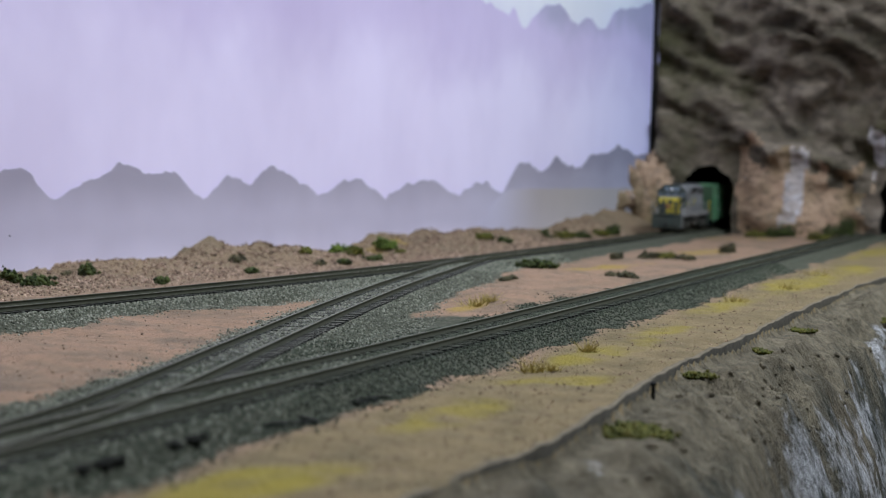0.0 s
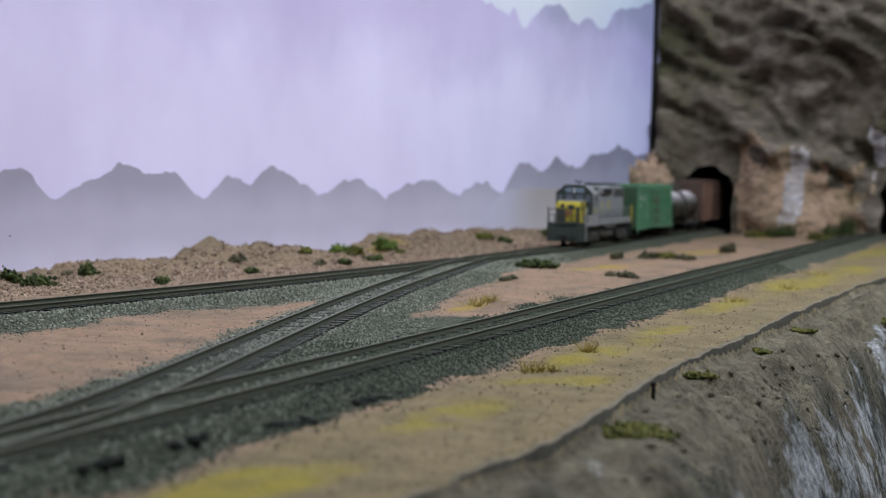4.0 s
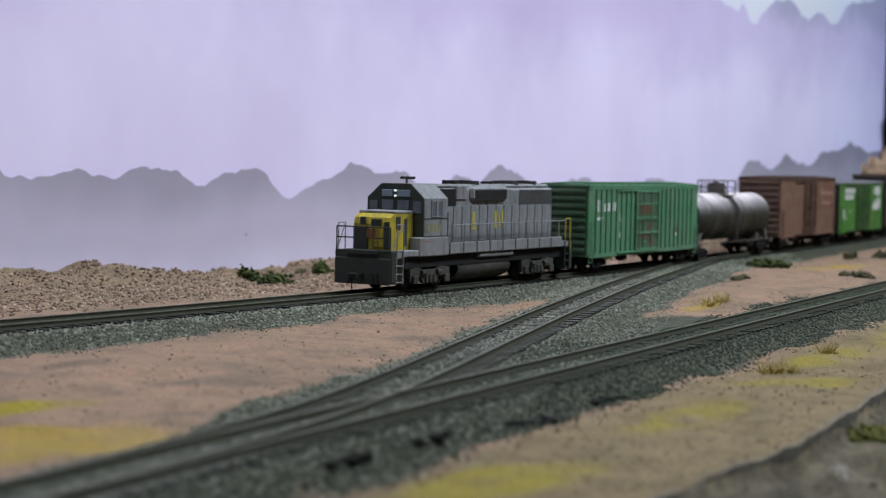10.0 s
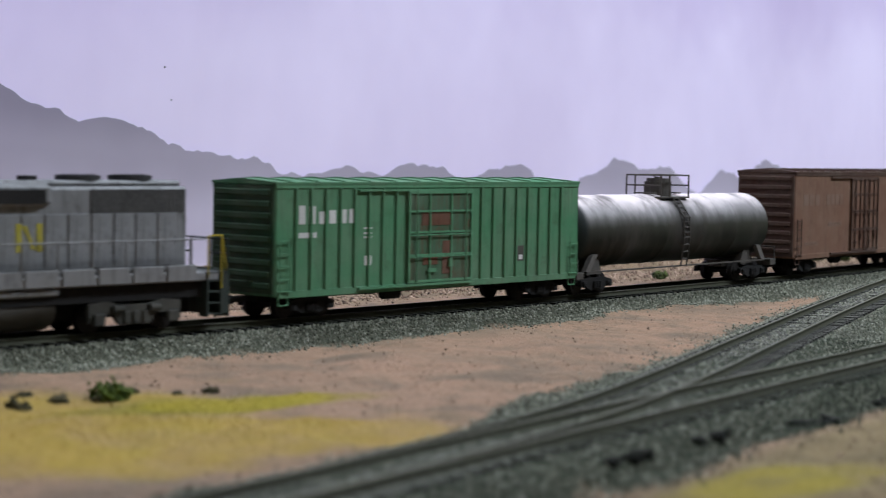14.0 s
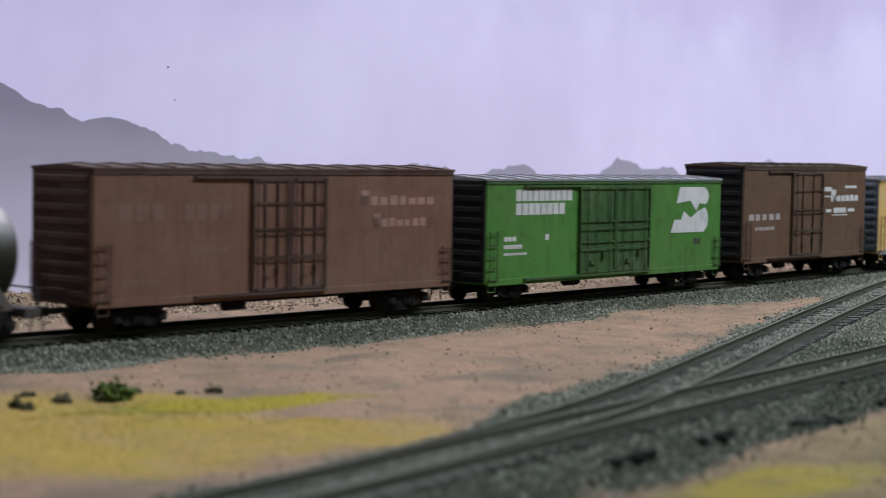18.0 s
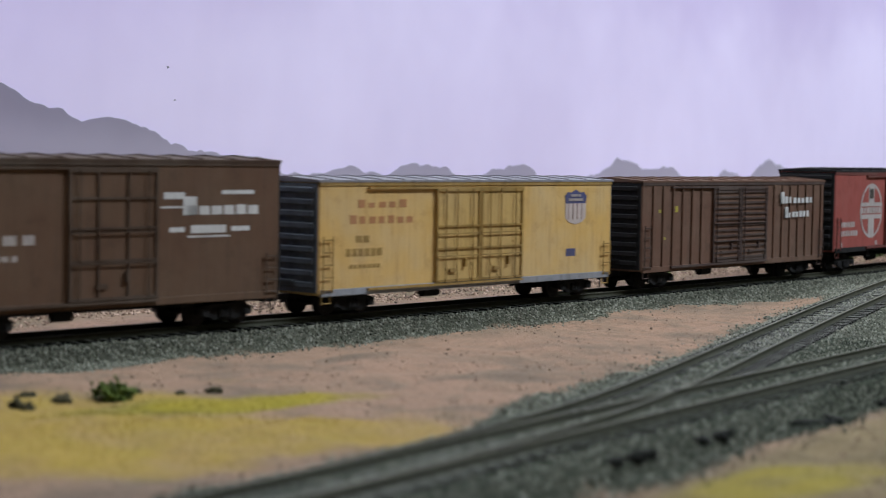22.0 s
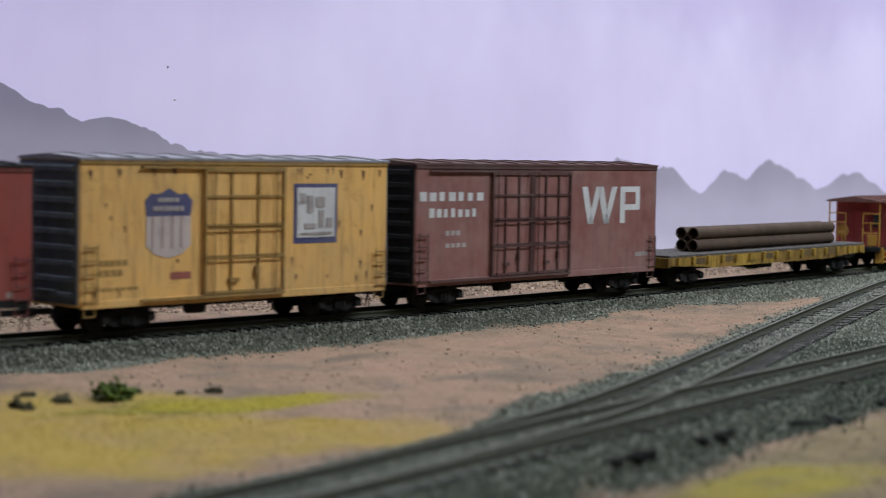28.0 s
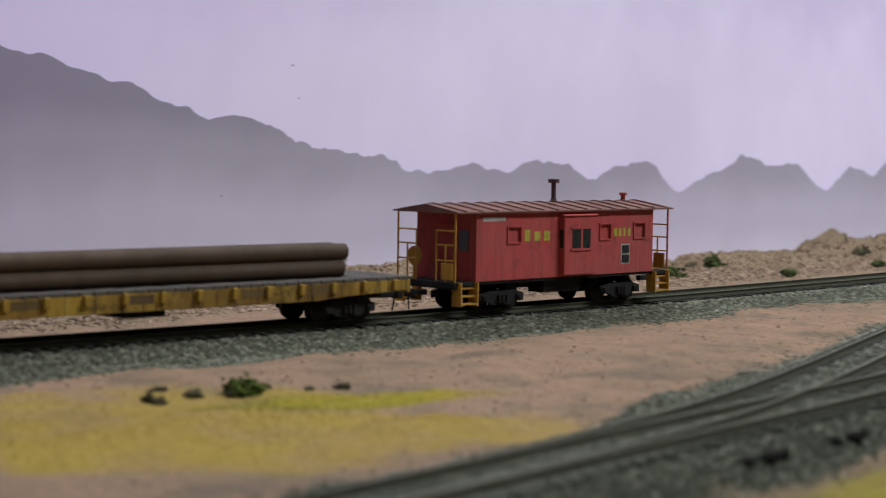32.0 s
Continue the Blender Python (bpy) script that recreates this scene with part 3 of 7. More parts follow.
tagged(swept("edging", edge_fine, 0.0011, -0.012, -0.0062, 0.9, M_EDGING, 4), "low grey plaster edging along the rock drop", "edging", kind="structure")


# ---- painted backdrop ----
def bd_point(a, off):
    return BD_ORIGIN + BD_DIR * a + BD_NORM * off


def backdrop():
    e = empty("backdrop", "painted lavender misty mountain backdrop board", "backdrop", kind="structure")
    ang = math.atan2(BD_DIR[1], BD_DIR[0])
    e.matrix_world = pose(BD_ORIGIN[0], BD_ORIGIN[1], 0, 0, 0, math.degrees(ang))
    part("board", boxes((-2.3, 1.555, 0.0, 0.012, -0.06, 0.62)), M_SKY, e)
    rng = random.Random(5)

    def sheet(name, outline, low, y, mat, jag, label):
        """Outline in (along, height), softened and roughened, cut from thin card."""
        ax, az = np.array(outline).T
        x = np.arange(ax[0], ax[-1], 0.0030)
        z = np.interp(x, ax, az)
        k = np.exp(-0.5 * (np.arange(-4, 5) / 1.25) ** 2)
        z = np.convolve(np.pad(z, 4, "edge"), k / k.sum(), "valid")
        z = z + jag * (1.4 * wave(x, x * 0, 70, 3) + 0.9 * wave(x, x * 0, 160, 8) + 0.5 * wave(x, x * 0, 330, 12))
        bm = bmesh.new()
        top = [bm.verts.new((p, y, q)) for p, q in zip(x, z)]
        bot = [bm.verts.new((p, y, low)) for p in x]
        for i in range(len(x) - 1):
            bm.faces.new((bot[i], bot[i + 1], top[i + 1], top[i]))
        return part(name, bm, mat, e, label)

    far = ((-2.3, 0.5), (0.6, 0.44), (0.86, 0.30), (0.95, 0.262), (0.996, 0.2337), (1.05, 0.226), (1.062, 0.2215), (1.072, 0.236), (1.09, 0.2165), (1.103, 0.2131), (1.125, 0.228), (1.15, 0.2425), (1.185, 0.2468), (1.205, 0.243),
           (1.225, 0.2310), (1.241, 0.2287), (1.265, 0.2385), (1.281, 0.2385), (1.30, 0.2300), (1.325, 0.2311), (1.345, 0.2500), (1.366, 0.2592), (1.40, 0.261), (1.468, 0.2754), (1.553, 0.282))
    sheet("far_range", far, -0.05, -0.0012, M_FAR, 0.0014, "pale hazy far mountain range")
    near = ((-2.3, 0.19), (-0.6, 0.175), (-0.35, 0.150), (-0.176, 0.1118), (-0.145, 0.1044), (-0.121, 0.0967), (-0.101, 0.0969), (-0.076, 0.0835), (-0.051, 0.0772), (-0.030, 0.0782), (-0.012, 0.0727), (0.008, 0.0699), (0.019, 0.0625),
            (0.032, 0.0640), (0.049, 0.0591), (0.069, 0.0592), (0.085, 0.0543), (0.107, 0.0477), (0.145, 0.0546), (0.170, 0.0494), (0.190, 0.0541), (0.227, 0.0560), (0.251, 0.0447), (0.28, 0.051), (0.307, 0.0592), (0.326, 0.047),
            (0.345, 0.0338), (0.375, 0.046), (0.399, 0.0535), (0.415, 0.0632), (0.449, 0.0535), (0.480, 0.0560), (0.50, 0.046), (0.521, 0.0347), (0.556, 0.0553), (0.587, 0.0479), (0.611, 0.0628), (0.641, 0.0575), (0.682, 0.0397),
            (0.70, 0.040), (0.725, 0.050), (0.752, 0.0540), (0.804, 0.0370), (0.841, 0.0470), (0.903, 0.0520), (0.952, 0.0368), (0.975, 0.046), (1.007, 0.0527), (1.055, 0.0383), (1.075, 0.058), (1.092, 0.0745), (1.12, 0.070),
            (1.152, 0.0615), (1.189, 0.0800), (1.22, 0.071), (1.261, 0.0680), (1.29, 0.085), (1.35, 0.088), (1.371, 0.0986), (1.40, 0.090), (1.446, 0.0866), (1.553, 0.092))
    low = ((0.97, -0.02), (1.0, 0.006), (1.03, 0.030), (1.05, 0.0400), (1.075, 0.0445), (1.2, 0.0450), (1.35, 0.0458), (1.553, 0.048))
    sheet("low_hill", low, -0.05, -0.0034, M_LOWHILL, 0.0004, "pale tan low hill")
    for a, z, r in ((0.0035, 0.1085, 0.0006), (0.0085, 0.0905, 0.0004), (0.30, 0.012, 0.0005), (-0.045, 0.036, 0.0004)):
        part("speck", boxes((a - r, a + r, -0.0036, -0.0030, z - r * 0.8, z + r * 0.9), bevel=r * 0.4), M_BLACK, e, "dark speck on the paint")
    sheet("near_range", near, -0.05, -0.0024, M_NEAR, 0.0020, "grey near mountain range fading into mist")


backdrop()


# ---- rock face with two tunnels ----
ROCK_A, ROCK_B = np.array((0.163, 2.31)), np.array((1.30, 1.98))
PORTALS = []


def rock_face():
    """Cast rock wall: a relief grid, cut away round each tunnel mouth."""
    d = ROCK_B - ROCK_A
    ln = float(np.hypot(*d))
    d = d / ln
    n = np.array((d[1], -d[0]))  # towards the camera
    us, zs = np.arange(0, ln, 0.0055), np.arange(-0.03, 0.50, 0.0055)
    U, Z = np.meshgrid(us, zs)
    u, z = U.ravel(), Z.ravel()
    ca, sa = math.cos(0.55), math.sin(0.55)
    bu, bz = u + 0.035 * fractal(u, z, 7, 211, 3), z + 0.035 * fractal(u, z, 7, 223, 3)
    s, t = bu * ca - bz * sa, bu * sa + bz * ca
    strata = fractal(s * 0.8, t * 2.3, 8, 101, 5, 0.57)
    ridge = 1 - np.abs(fractal(s * 0.8, t * 2.2, 14, 133, 4, 0.55))
    rel = 0.034 * strata + 0.020 * ridge * np.abs(ridge) + 0.004 * fractal(u, z, 50, 151, 3)
    bulge = 0.05 * np.exp(-(((u - 0.165) / 0.05) ** 2 + ((z - 0.02) / 0.075) ** 2))
    rosy = np.maximum(np.abs(u - 0.178) / 0.078, z / (0.098 - 0.42 * np.maximum(u - 0.16, 0))) + 0.26 * fractal(u, z, 34, 15, 4, 0.6)
    rel = rel * (0.35 + 0.65 * smooth01(0.75, 1.1, rosy))
    rel = rel + bulge + 0.25 * np.maximum(u - 0.25, 0) * 0.2
    rel = rel * smooth01(-0.004, 0.012, u) + 0.02 * smooth01(0.06, 0.0, u)
    holes = []
    ragged = 1 + 0.10 * fractal(u, z, 60, 71, 3)
    for cu, hw, hz in ((0.066, 0.031, 0.047), (0.315, 0.036, 0.050)):
        arch = np.maximum(np.abs(u - cu) / hw, np.hypot((u - cu) / hw, np.maximum(z - hz, 0) / 0.030)) * ragged
        rel = rel * smooth01(1.0, 1.9, arch) + 0.010 * smooth01(1.9, 1.0, arch) * smooth01(0.8, 1.0, arch)
        holes.append(arch < 1.0)
    cut = holes[0] | holes[1]
    p = ROCK_A[None, :] + u[:, None] * d[None, :] + rel[:, None] * n[None, :]
    w, h = len(us), len(zs)
    i = (np.arange(h - 1)[:, None] * w + np.arange(w - 1)[None, :]).ravel()
    f = np.stack([i, i + 1, i + w + 1, i + w], 1)
    gone = cut[f].any(1)
    rim = np.intersect1d(np.unique(f[gone]), np.unique(f[~gone]))
    u2, z2 = u.copy(), z.copy()
    for cu, hw, hz in ((0.066, 0.031, 0.047), (0.315, 0.036, 0.050)):
        near = rim[np.abs(u[rim] - cu) < 0.08]
        arch = np.maximum(np.abs(u[near] - cu) / hw, np.hypot((u[near] - cu) / hw, np.maximum(z[near] - hz, 0) / 0.030)) * ragged[near]
        u2[near] = cu + (u[near] - cu) / arch
        z2[near] = np.where(z[near] > hz, hz + (z[near] - hz) / arch, z[near])
    p = ROCK_A[None, :] + u2[:, None] * d[None, :] + rel[:, None] * n[None, :]
    f = f[~gone]
    me = raw_mesh("rock_face", np.column_stack([p, z2]), f, True)
    me.materials.append(M_ROCK)
    me.materials.append(M_PINKROCK)
    me.materials.append(M_WHITEROCK)
    fu, fz = u[f[:, 0]], z[f[:, 0]]
    pink = (rosy[f[:, 0]] < 1.0) & (fu > 0.100)
    chalk = np.maximum(np.abs(fu - 0.173 - 0.08 * (fz - 0.04)) / 0.010, np.abs(fz - 0.048) / 0.040) + 0.35 * fractal(fu, fz, 60, 19, 3) < 1.0
    chalk |= np.maximum(np.abs(fu - 0.268 + 0.1 * (fz - 0.09)) / 0.016, np.abs(fz - 0.095) / 0.045) + 0.45 * fractal(fu, fz, 50, 29, 3) < 0.55
    me.polygons.foreach_set("material_index", np.where(chalk & (fu > 0.1), 2, pink.astype("i")).astype("i"))
    ob = new("rock_face", me)
    tagged(ob, "tall brown cast plaster rock face with slanting strata and tunnel mouths", "rock face", kind="structure")
    side = part("rock_side", prism(bmesh.new(), ((-0.012, -0.05), (0.0015, -0.05), (0.0015, 0.5), (-0.012, 0.5)), -0.06, 0.5), M_BORE, None)
    side.matrix_world = pose(ROCK_A[0] + 0.004, ROCK_A[1] + 0.02, 0, 0, 0, math.degrees(math.atan2(d[1], d[0])))
    tagged(side, "dark bare edge of the rock face beside the backdrop", "rock side", kind="structure")
    for cu, hw, hz, ang in ((0.066, 0.040, 0.048, TH[-1]), (0.315, 0.042, 0.052, FA)):
        c = ROCK_A + d * cu - n * 0.004
        prof = [(-hw, -0.02)] + [(hw * math.cos(a), hz + 0.037 * math.sin(a)) for a in np.linspace(math.pi, 0, 15)] + [(hw, -0.02)]
        bm = bmesh.new()
        rows = []
        for dist in (0.0, 0.3, 0.9, 1.6):
            q = c + np.array((math.cos(ang), math.sin(ang))) * dist
            rows.append([bm.verts.new((q[0] + d[0] * a, q[1] + d[1] * a, b)) for a, b in prof])
        for r0, r1 in zip(rows[:-1], rows[1:]):
            for k in range(len(prof) - 1):
                bm.faces.new((r0[k], r0[k + 1], r1[k + 1], r1[k]))
        tb = part("tunnel_bore", bm, M_BORE)
        tagged(tb, "black tunnel lining behind the rock mouth", "tunnel", kind="structure")


rock_face()


def boulder(x, y, r, sq, mat, seed, name="rock_outcrop", label="pale pink rock outcrop beside the tunnel"):
    bm = bmesh.new()
    bmesh.ops.create_icosphere(bm, subdivisions=4, radius=1.0)
    for v in bm.verts:
        p = v.co * 2.1 + Vector((seed * 3.1, 0, 0))
        k = 1 + 0.38 * noise.fractal(p, 0.6, 2.1, 5) - 0.2 * abs(noise.noise(p * 2.4))
        v.co = Vector((v.co.x * r * k, v.co.y * r * k, v.co.z * r * sq * k))
    ob = part(name, bm, mat, None, "", True)
    ob.location = (x, y, ground_z(x, y) + r * sq * 0.25)
    return tagged(ob, label, "rock")


boulder(0.150, 2.255, 0.030, 2.0, M_PINKROCK, 1)
boulder(0.118, 2.235, 0.027, 1.75, M_PINKROCK, 2)
boulder(0.095, 2.20, 0.028, 0.9, M_PINKROCK, 3, label="low sandy rock outcrop at the foot of the backdrop")
boulder(0.168, 2.285, 0.020, 3.0, M_ROCK, 4, label="brown rock outcrop beside the tunnel mouth")


# ---- track ----
def offset_line(line, o):
    line = np.asarray(line, float)
    d = np.gradient(line, axis=0)
    d /= np.hypot(d[:, 0], d[:, 1])[:, None]
    return line + np.stack([d[:, 1], -d[:, 0]], 1) * o


def rail_mesh(line):
    """Rail section: foot, web and head, swept along the line."""
    prof = ((-0.0010, -0.0021), (-0.0010, -0.0018), (-0.0003, -0.0015), (-0.0003, -0.0006), (-0.00045, -0.0005), (-0.00045, 0.0), (0.00045, 0.0), (0.00045, -0.0005), (0.0003, -0.0006), (0.0003, -0.0015), (0.0010, -0.0018), (0.0010, -0.0021))
    rows = [offset_line(line, o) for o, _ in prof]
    k, n = len(prof), len(line)
    v = np.concatenate([np.column_stack([r, np.full(n, z)]) for r, (_, z) in zip(rows, prof)])
    f = [(a * n + i, a * n + i + 1, (a + 1) * n + i + 1, (a + 1) * n + i) for a in range(k - 1) for i in range(n - 1)]
    me = raw_mesh("rail", v, f)
    me.materials.append(M_RAIL)
    me.materials.append(M_RAILTOP)
    me.polygons.foreach_set("material_index", np.array([1 if a == 5 else 0 for a in range(k - 1) for i in range(n - 1)], "i"))
    return me


def tie_mesh(top):
    me = bpy.data.meshes.new("tie")
    bm = boxes((-0.0150, 0.0150, -0.00115, 0.00115, -0.0048, -0.0021), bevel=0.0002)
    bm.to_mesh(me)
    bm.free()
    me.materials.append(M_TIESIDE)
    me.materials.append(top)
    # lighter top faces, sides in the painted shade tone
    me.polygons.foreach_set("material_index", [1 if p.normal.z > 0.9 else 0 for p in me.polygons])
    return me


def even(line, gap):
    seg = np.hypot(*np.diff(line, axis=0).T)
    acc = np.concatenate([[0], np.cumsum(seg)])
    q = np.arange(0, acc[-1], gap)
    x, y = np.interp(q, acc, line[:, 0]), np.interp(q, acc, line[:, 1])
    dx, dy = np.gradient(x), np.gradient(y)
    return np.column_stack([x, y, np.arctan2(dy, dx)])


def track(name, label, line, near, top):
    """A track: two rails, the ties within the near box as parts, the others joined."""
    e = empty(name, label, "railway track", kind="structure")
    fine = even(line, 0.008)[:, :2]
    for o in (-0.00825, 0.00825):
        mesh_part("rail", rail_mesh(offset_line(fine, o)), M_RAIL, e)
    rng = random.Random(len(fine))
    far_v, far_f = [], []
    tie = tie_mesh(top)
    base = np.array([v.co for v in tie.vertices])
    for x, y, a in even(line, 0.0064):
        a += (rng.random() - 0.5) * 0.06
        if near(x, y):
            t = mesh_part("tie", tie, top, e)
            t.matrix_basis = pose(x, y, (rng.random() - 0.5) * 0.0003, 0, 0, math.degrees(a) - 90)
        else:
            c, s = math.cos(a - math.pi / 2), math.sin(a - math.pi / 2)
            k = len(far_v)
            far_v += [(x + c * p[0] - s * p[1], y + s * p[0] + c * p[1], p[2]) for p in base]
            far_f += [[k + i for i in pl.vertices] for pl in tie.polygons]
    if far_v:
        me = bpy.data.meshes.new("far_ties")
        me.from_pydata(far_v, [], far_f)
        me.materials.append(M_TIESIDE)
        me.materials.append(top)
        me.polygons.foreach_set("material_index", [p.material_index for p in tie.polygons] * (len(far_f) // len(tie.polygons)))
        mesh_part("far_ties", me, top, e)["kind"] = "stuff"
    return e


main_pts = np.array([on_main(s)[:2] for s in np.arange(-2.6, 4.2, 0.01)])
front_pts = np.array([(on_front(y), y) for y in np.arange(-0.9, 2.6, 0.01)])
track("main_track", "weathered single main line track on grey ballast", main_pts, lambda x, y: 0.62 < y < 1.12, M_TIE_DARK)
track("front_track", "weathered front track with dark rails and buried ties", front_pts, lambda x, y: 0.40 < y < 1.05, M_TIE_FRONT)
track("crossover_track", "crossover track between the front and main lines", even(cross_line, 0.01)[:, :2], lambda x, y: 0.40 < y < 1.25, M_TIE)


def tie_stubs():
    """Short dark tie ends that stick out of the ballast beside the points."""
    rng = random.Random(8)
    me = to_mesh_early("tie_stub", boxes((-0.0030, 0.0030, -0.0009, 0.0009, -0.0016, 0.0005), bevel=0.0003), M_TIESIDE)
    for x, y, n in ((-0.0835, 0.479, 5), (-0.0640, 0.528, 6), (-0.0965, 0.438, 5), (-0.0480, 0.583, 5)):
        for k in range(n):
            o = new("tie_stub", me)
            q, w = y + (k - n / 2) * 0.0042 * math.sin(FA), x + (k - n / 2) * 0.0042 * math.cos(FA)
            o.matrix_world = pose(w + rng.uniform(-0.002, 0.002), q, ground_z(w, q) + 0.0006, rng.uniform(-8, 8), rng.uniform(-8, 8), math.degrees(FA) - 90 + rng.uniform(-14, 14))
            tagged(o, "dark tie end sticking out of the ballast", "tie end", "tie ends")


def to_mesh_early(name, bm, mat):
    me = bpy.data.meshes.new(name)
    bm.to_mesh(me)
    bm.free()
    me.materials.append(mat)
    return me


tie_stubs()


# ---- loose stones: uncountable ballast and grit ----
OCT_V = np.array(((1, 0, 0), (-1, 0, 0), (0, 1, 0), (0, -1, 0), (0, 0, 1), (0, 0, -1)), float)
OCT_F = np.array(((0, 2, 4), (2, 1, 4), (1, 3, 4), (3, 0, 4), (2, 0, 5), (1, 2, 5), (3, 1, 5), (0, 3, 5)))


def scatter(name, label, pts, size, mat, seed, category):
    rng = np.random.RandomState(seed)
    n = len(pts)
    k = size * (0.6 + 0.9 * rng.rand(n))
    v = OCT_V[None] * (1 + 0.5 * (rng.rand(n, 6, 1) - 0.5)) * (k[:, None] * (0.7 + 0.6 * rng.rand(n, 3)))[:, None, :]
    q = rng.randn(n, 4)
    q /= np.linalg.norm(q, axis=1)[:, None]
    w, x, y, z = q.T
    R = np.stack([1 - 2 * (y * y + z * z), 2 * (x * y - z * w), 2 * (x * z + y * w), 2 * (x * y + z * w), 1 - 2 * (x * x + z * z), 2 * (y * z - x * w), 2 * (x * z - y * w), 2 * (y * z + x * w), 1 - 2 * (x * x + y * y)], 1).reshape(n, 3, 3)
    v = np.einsum("nij,nkj->nki", R, v) + pts[:, None, :]
    f = (OCT_F[None] + (np.arange(n) * 6)[:, None, None]).reshape(-1, 3)
    me = raw_mesh(name, v.reshape(-1, 3), f)
    me.materials.append(mat)
    return tagged(new(name, me), label, category, kind="stuff")


def ballast():
    rng = np.random.RandomState(11)
    cross = even(cross_line, 0.01)[:, :2]
    for name, mat, label, line, n, lo, hi, size in (("main_ballast", M_STONE, "loose pale grey crushed stone ballast of the main line", main_pts, 88000, 0.42, 1.5, 0.00050),
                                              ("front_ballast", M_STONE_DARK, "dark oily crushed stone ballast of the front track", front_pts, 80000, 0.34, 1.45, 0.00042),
                                              ("crossover_ballast", M_STONE, "grey crushed stone ballast of the crossover", cross, 46000, 0.36, 1.3, 0.00042)):
        sel = line[(line[:, 1] > lo) & (line[:, 1] < hi)]
        w = 1 / sel[:, 1] ** 0.8
        i = rng.choice(len(sel), n, p=w / w.sum())
        d = sel[-1] - sel[0]
        d = d / np.hypot(*d)
        lat = rng.uniform(-0.042, 0.042, n)
        p = sel[i] + d[None] * rng.uniform(-0.006, 0.006, (n, 1)) + np.array((d[1], -d[0]))[None] * lat[:, None]
        z, bal, turf, soil, bed, de = land(p[:, 0], p[:, 1])
        keep = (rng.rand(n) < bal ** 1.5 + 0.02) & ~((bed < 0.0060) & (rng.rand(n) < 0.5)) & ~((bed < 0.0155) & (bed > 0.0060) & (rng.rand(n) < 0.65))
        keep &= ~((bed > 0.0058) & (bed < 0.0104))
        scatter(name, label, np.column_stack([p, z + 0.0001])[keep], size, mat, 12 + len(name), "ballast")
    n = 76000
    a, o = rng.uniform(-0.5, 1.25, n), rng.uniform(0.01, 0.24, n)
    q = BD_ORIGIN[None] + a[:, None] * BD_DIR[None] + o[:, None] * BD_NORM[None]
    z, bal, turf, soil, bed, de = land(q[:, 0], q[:, 1])
    keep = (rng.rand(n) < soil * 1.1 - 0.1) & (line_distance(q[:, 0], q[:, 1], main_line) < -0.026)
    scatter("rubble", "coarse tan rubble on the mounds behind the main line", np.column_stack([q, z])[keep], 0.00078, M_RUBBLE, 14, "rubble")
    n = 30000
    q = np.column_stack([rng.uniform(-0.5, 0.25, n), 0.36 + 1.3 * rng.rand(n) ** 1.3])
    z, bal, turf, soil, bed, de = land(q[:, 0], q[:, 1])
    keep = (de < -0.004) & (rng.rand(n) < 0.22 + 0.6 * soil) & (bal < 0.3) & (turf < 0.25)
    scatter("grit", "fine tan grit and pebbles on the sand", np.column_stack([q, z + 0.0001])[keep], 0.00042, M_GRIT, 13, "grit")


ballast()


def cliff_stones():
    """Broken rock bedded in the shelf and the drop beyond the edging."""
    rng = np.random.RandomState(23)
    n = 16000
    q = np.column_stack([rng.uniform(-0.06, 0.36, n), rng.uniform(0.34, 1.5, n)])
    z, bal, turf, soil, bed, de = land(q[:, 0], q[:, 1])
    keep = (de > 0.006) & (de < 0.042) & (rng.rand(n) < 0.20 + 0.8 * smooth01(0.0, 0.5, fractal(q[:, 0], q[:, 1], 26, 404, 3)))
    ob = scatter("cliff_stones", "broken olive grey rock bedded in the drop", np.column_stack([q, z - 0.0006])[keep], 0.0013, M_CLIFF, 24, "rock")
    dv = smooth01(0.022, 0.054, np.repeat(de[keep], 6))
    dr = ob.data.color_attributes.new("drop", "FLOAT_COLOR", "POINT")
    dr.data.foreach_set("color", np.stack([dv, dv, dv, dv], 1).astype("f").ravel())


cliff_stones()

# ---- rolling stock: x along the car (trailing end +), near side -y, z = 0 at the rail ----
def to_mesh(name, bm, mat, smooth=False):
    me = bpy.data.meshes.new(name)
    bm.to_mesh(me)
    bm.free()
    if smooth:
        me.polygons.foreach_set("use_smooth", [True] * len(me.polygons))
    me.materials.append(mat)
    return me


def wheelset_mesh(r=0.0048):
    bm = bmesh.new()
    for s in (-1, 1):
        tube(bm, (0, s * 0.0070, 0), (0, s * 0.0092, 0), r, 20)
        tube(bm, (0, s * 0.0066, 0), (0, s * 0.0070, 0), r * 1.12, 20)
        tube(bm, (0, s * 0.0092, 0), (0, s * 0.0096, 0), r * 0.72, 16)
    tube(bm, (0, -0.0135, 0), (0, 0.0135, 0), 0.0009, 8)
    return to_mesh("wheelset", bm, M_WHEEL)


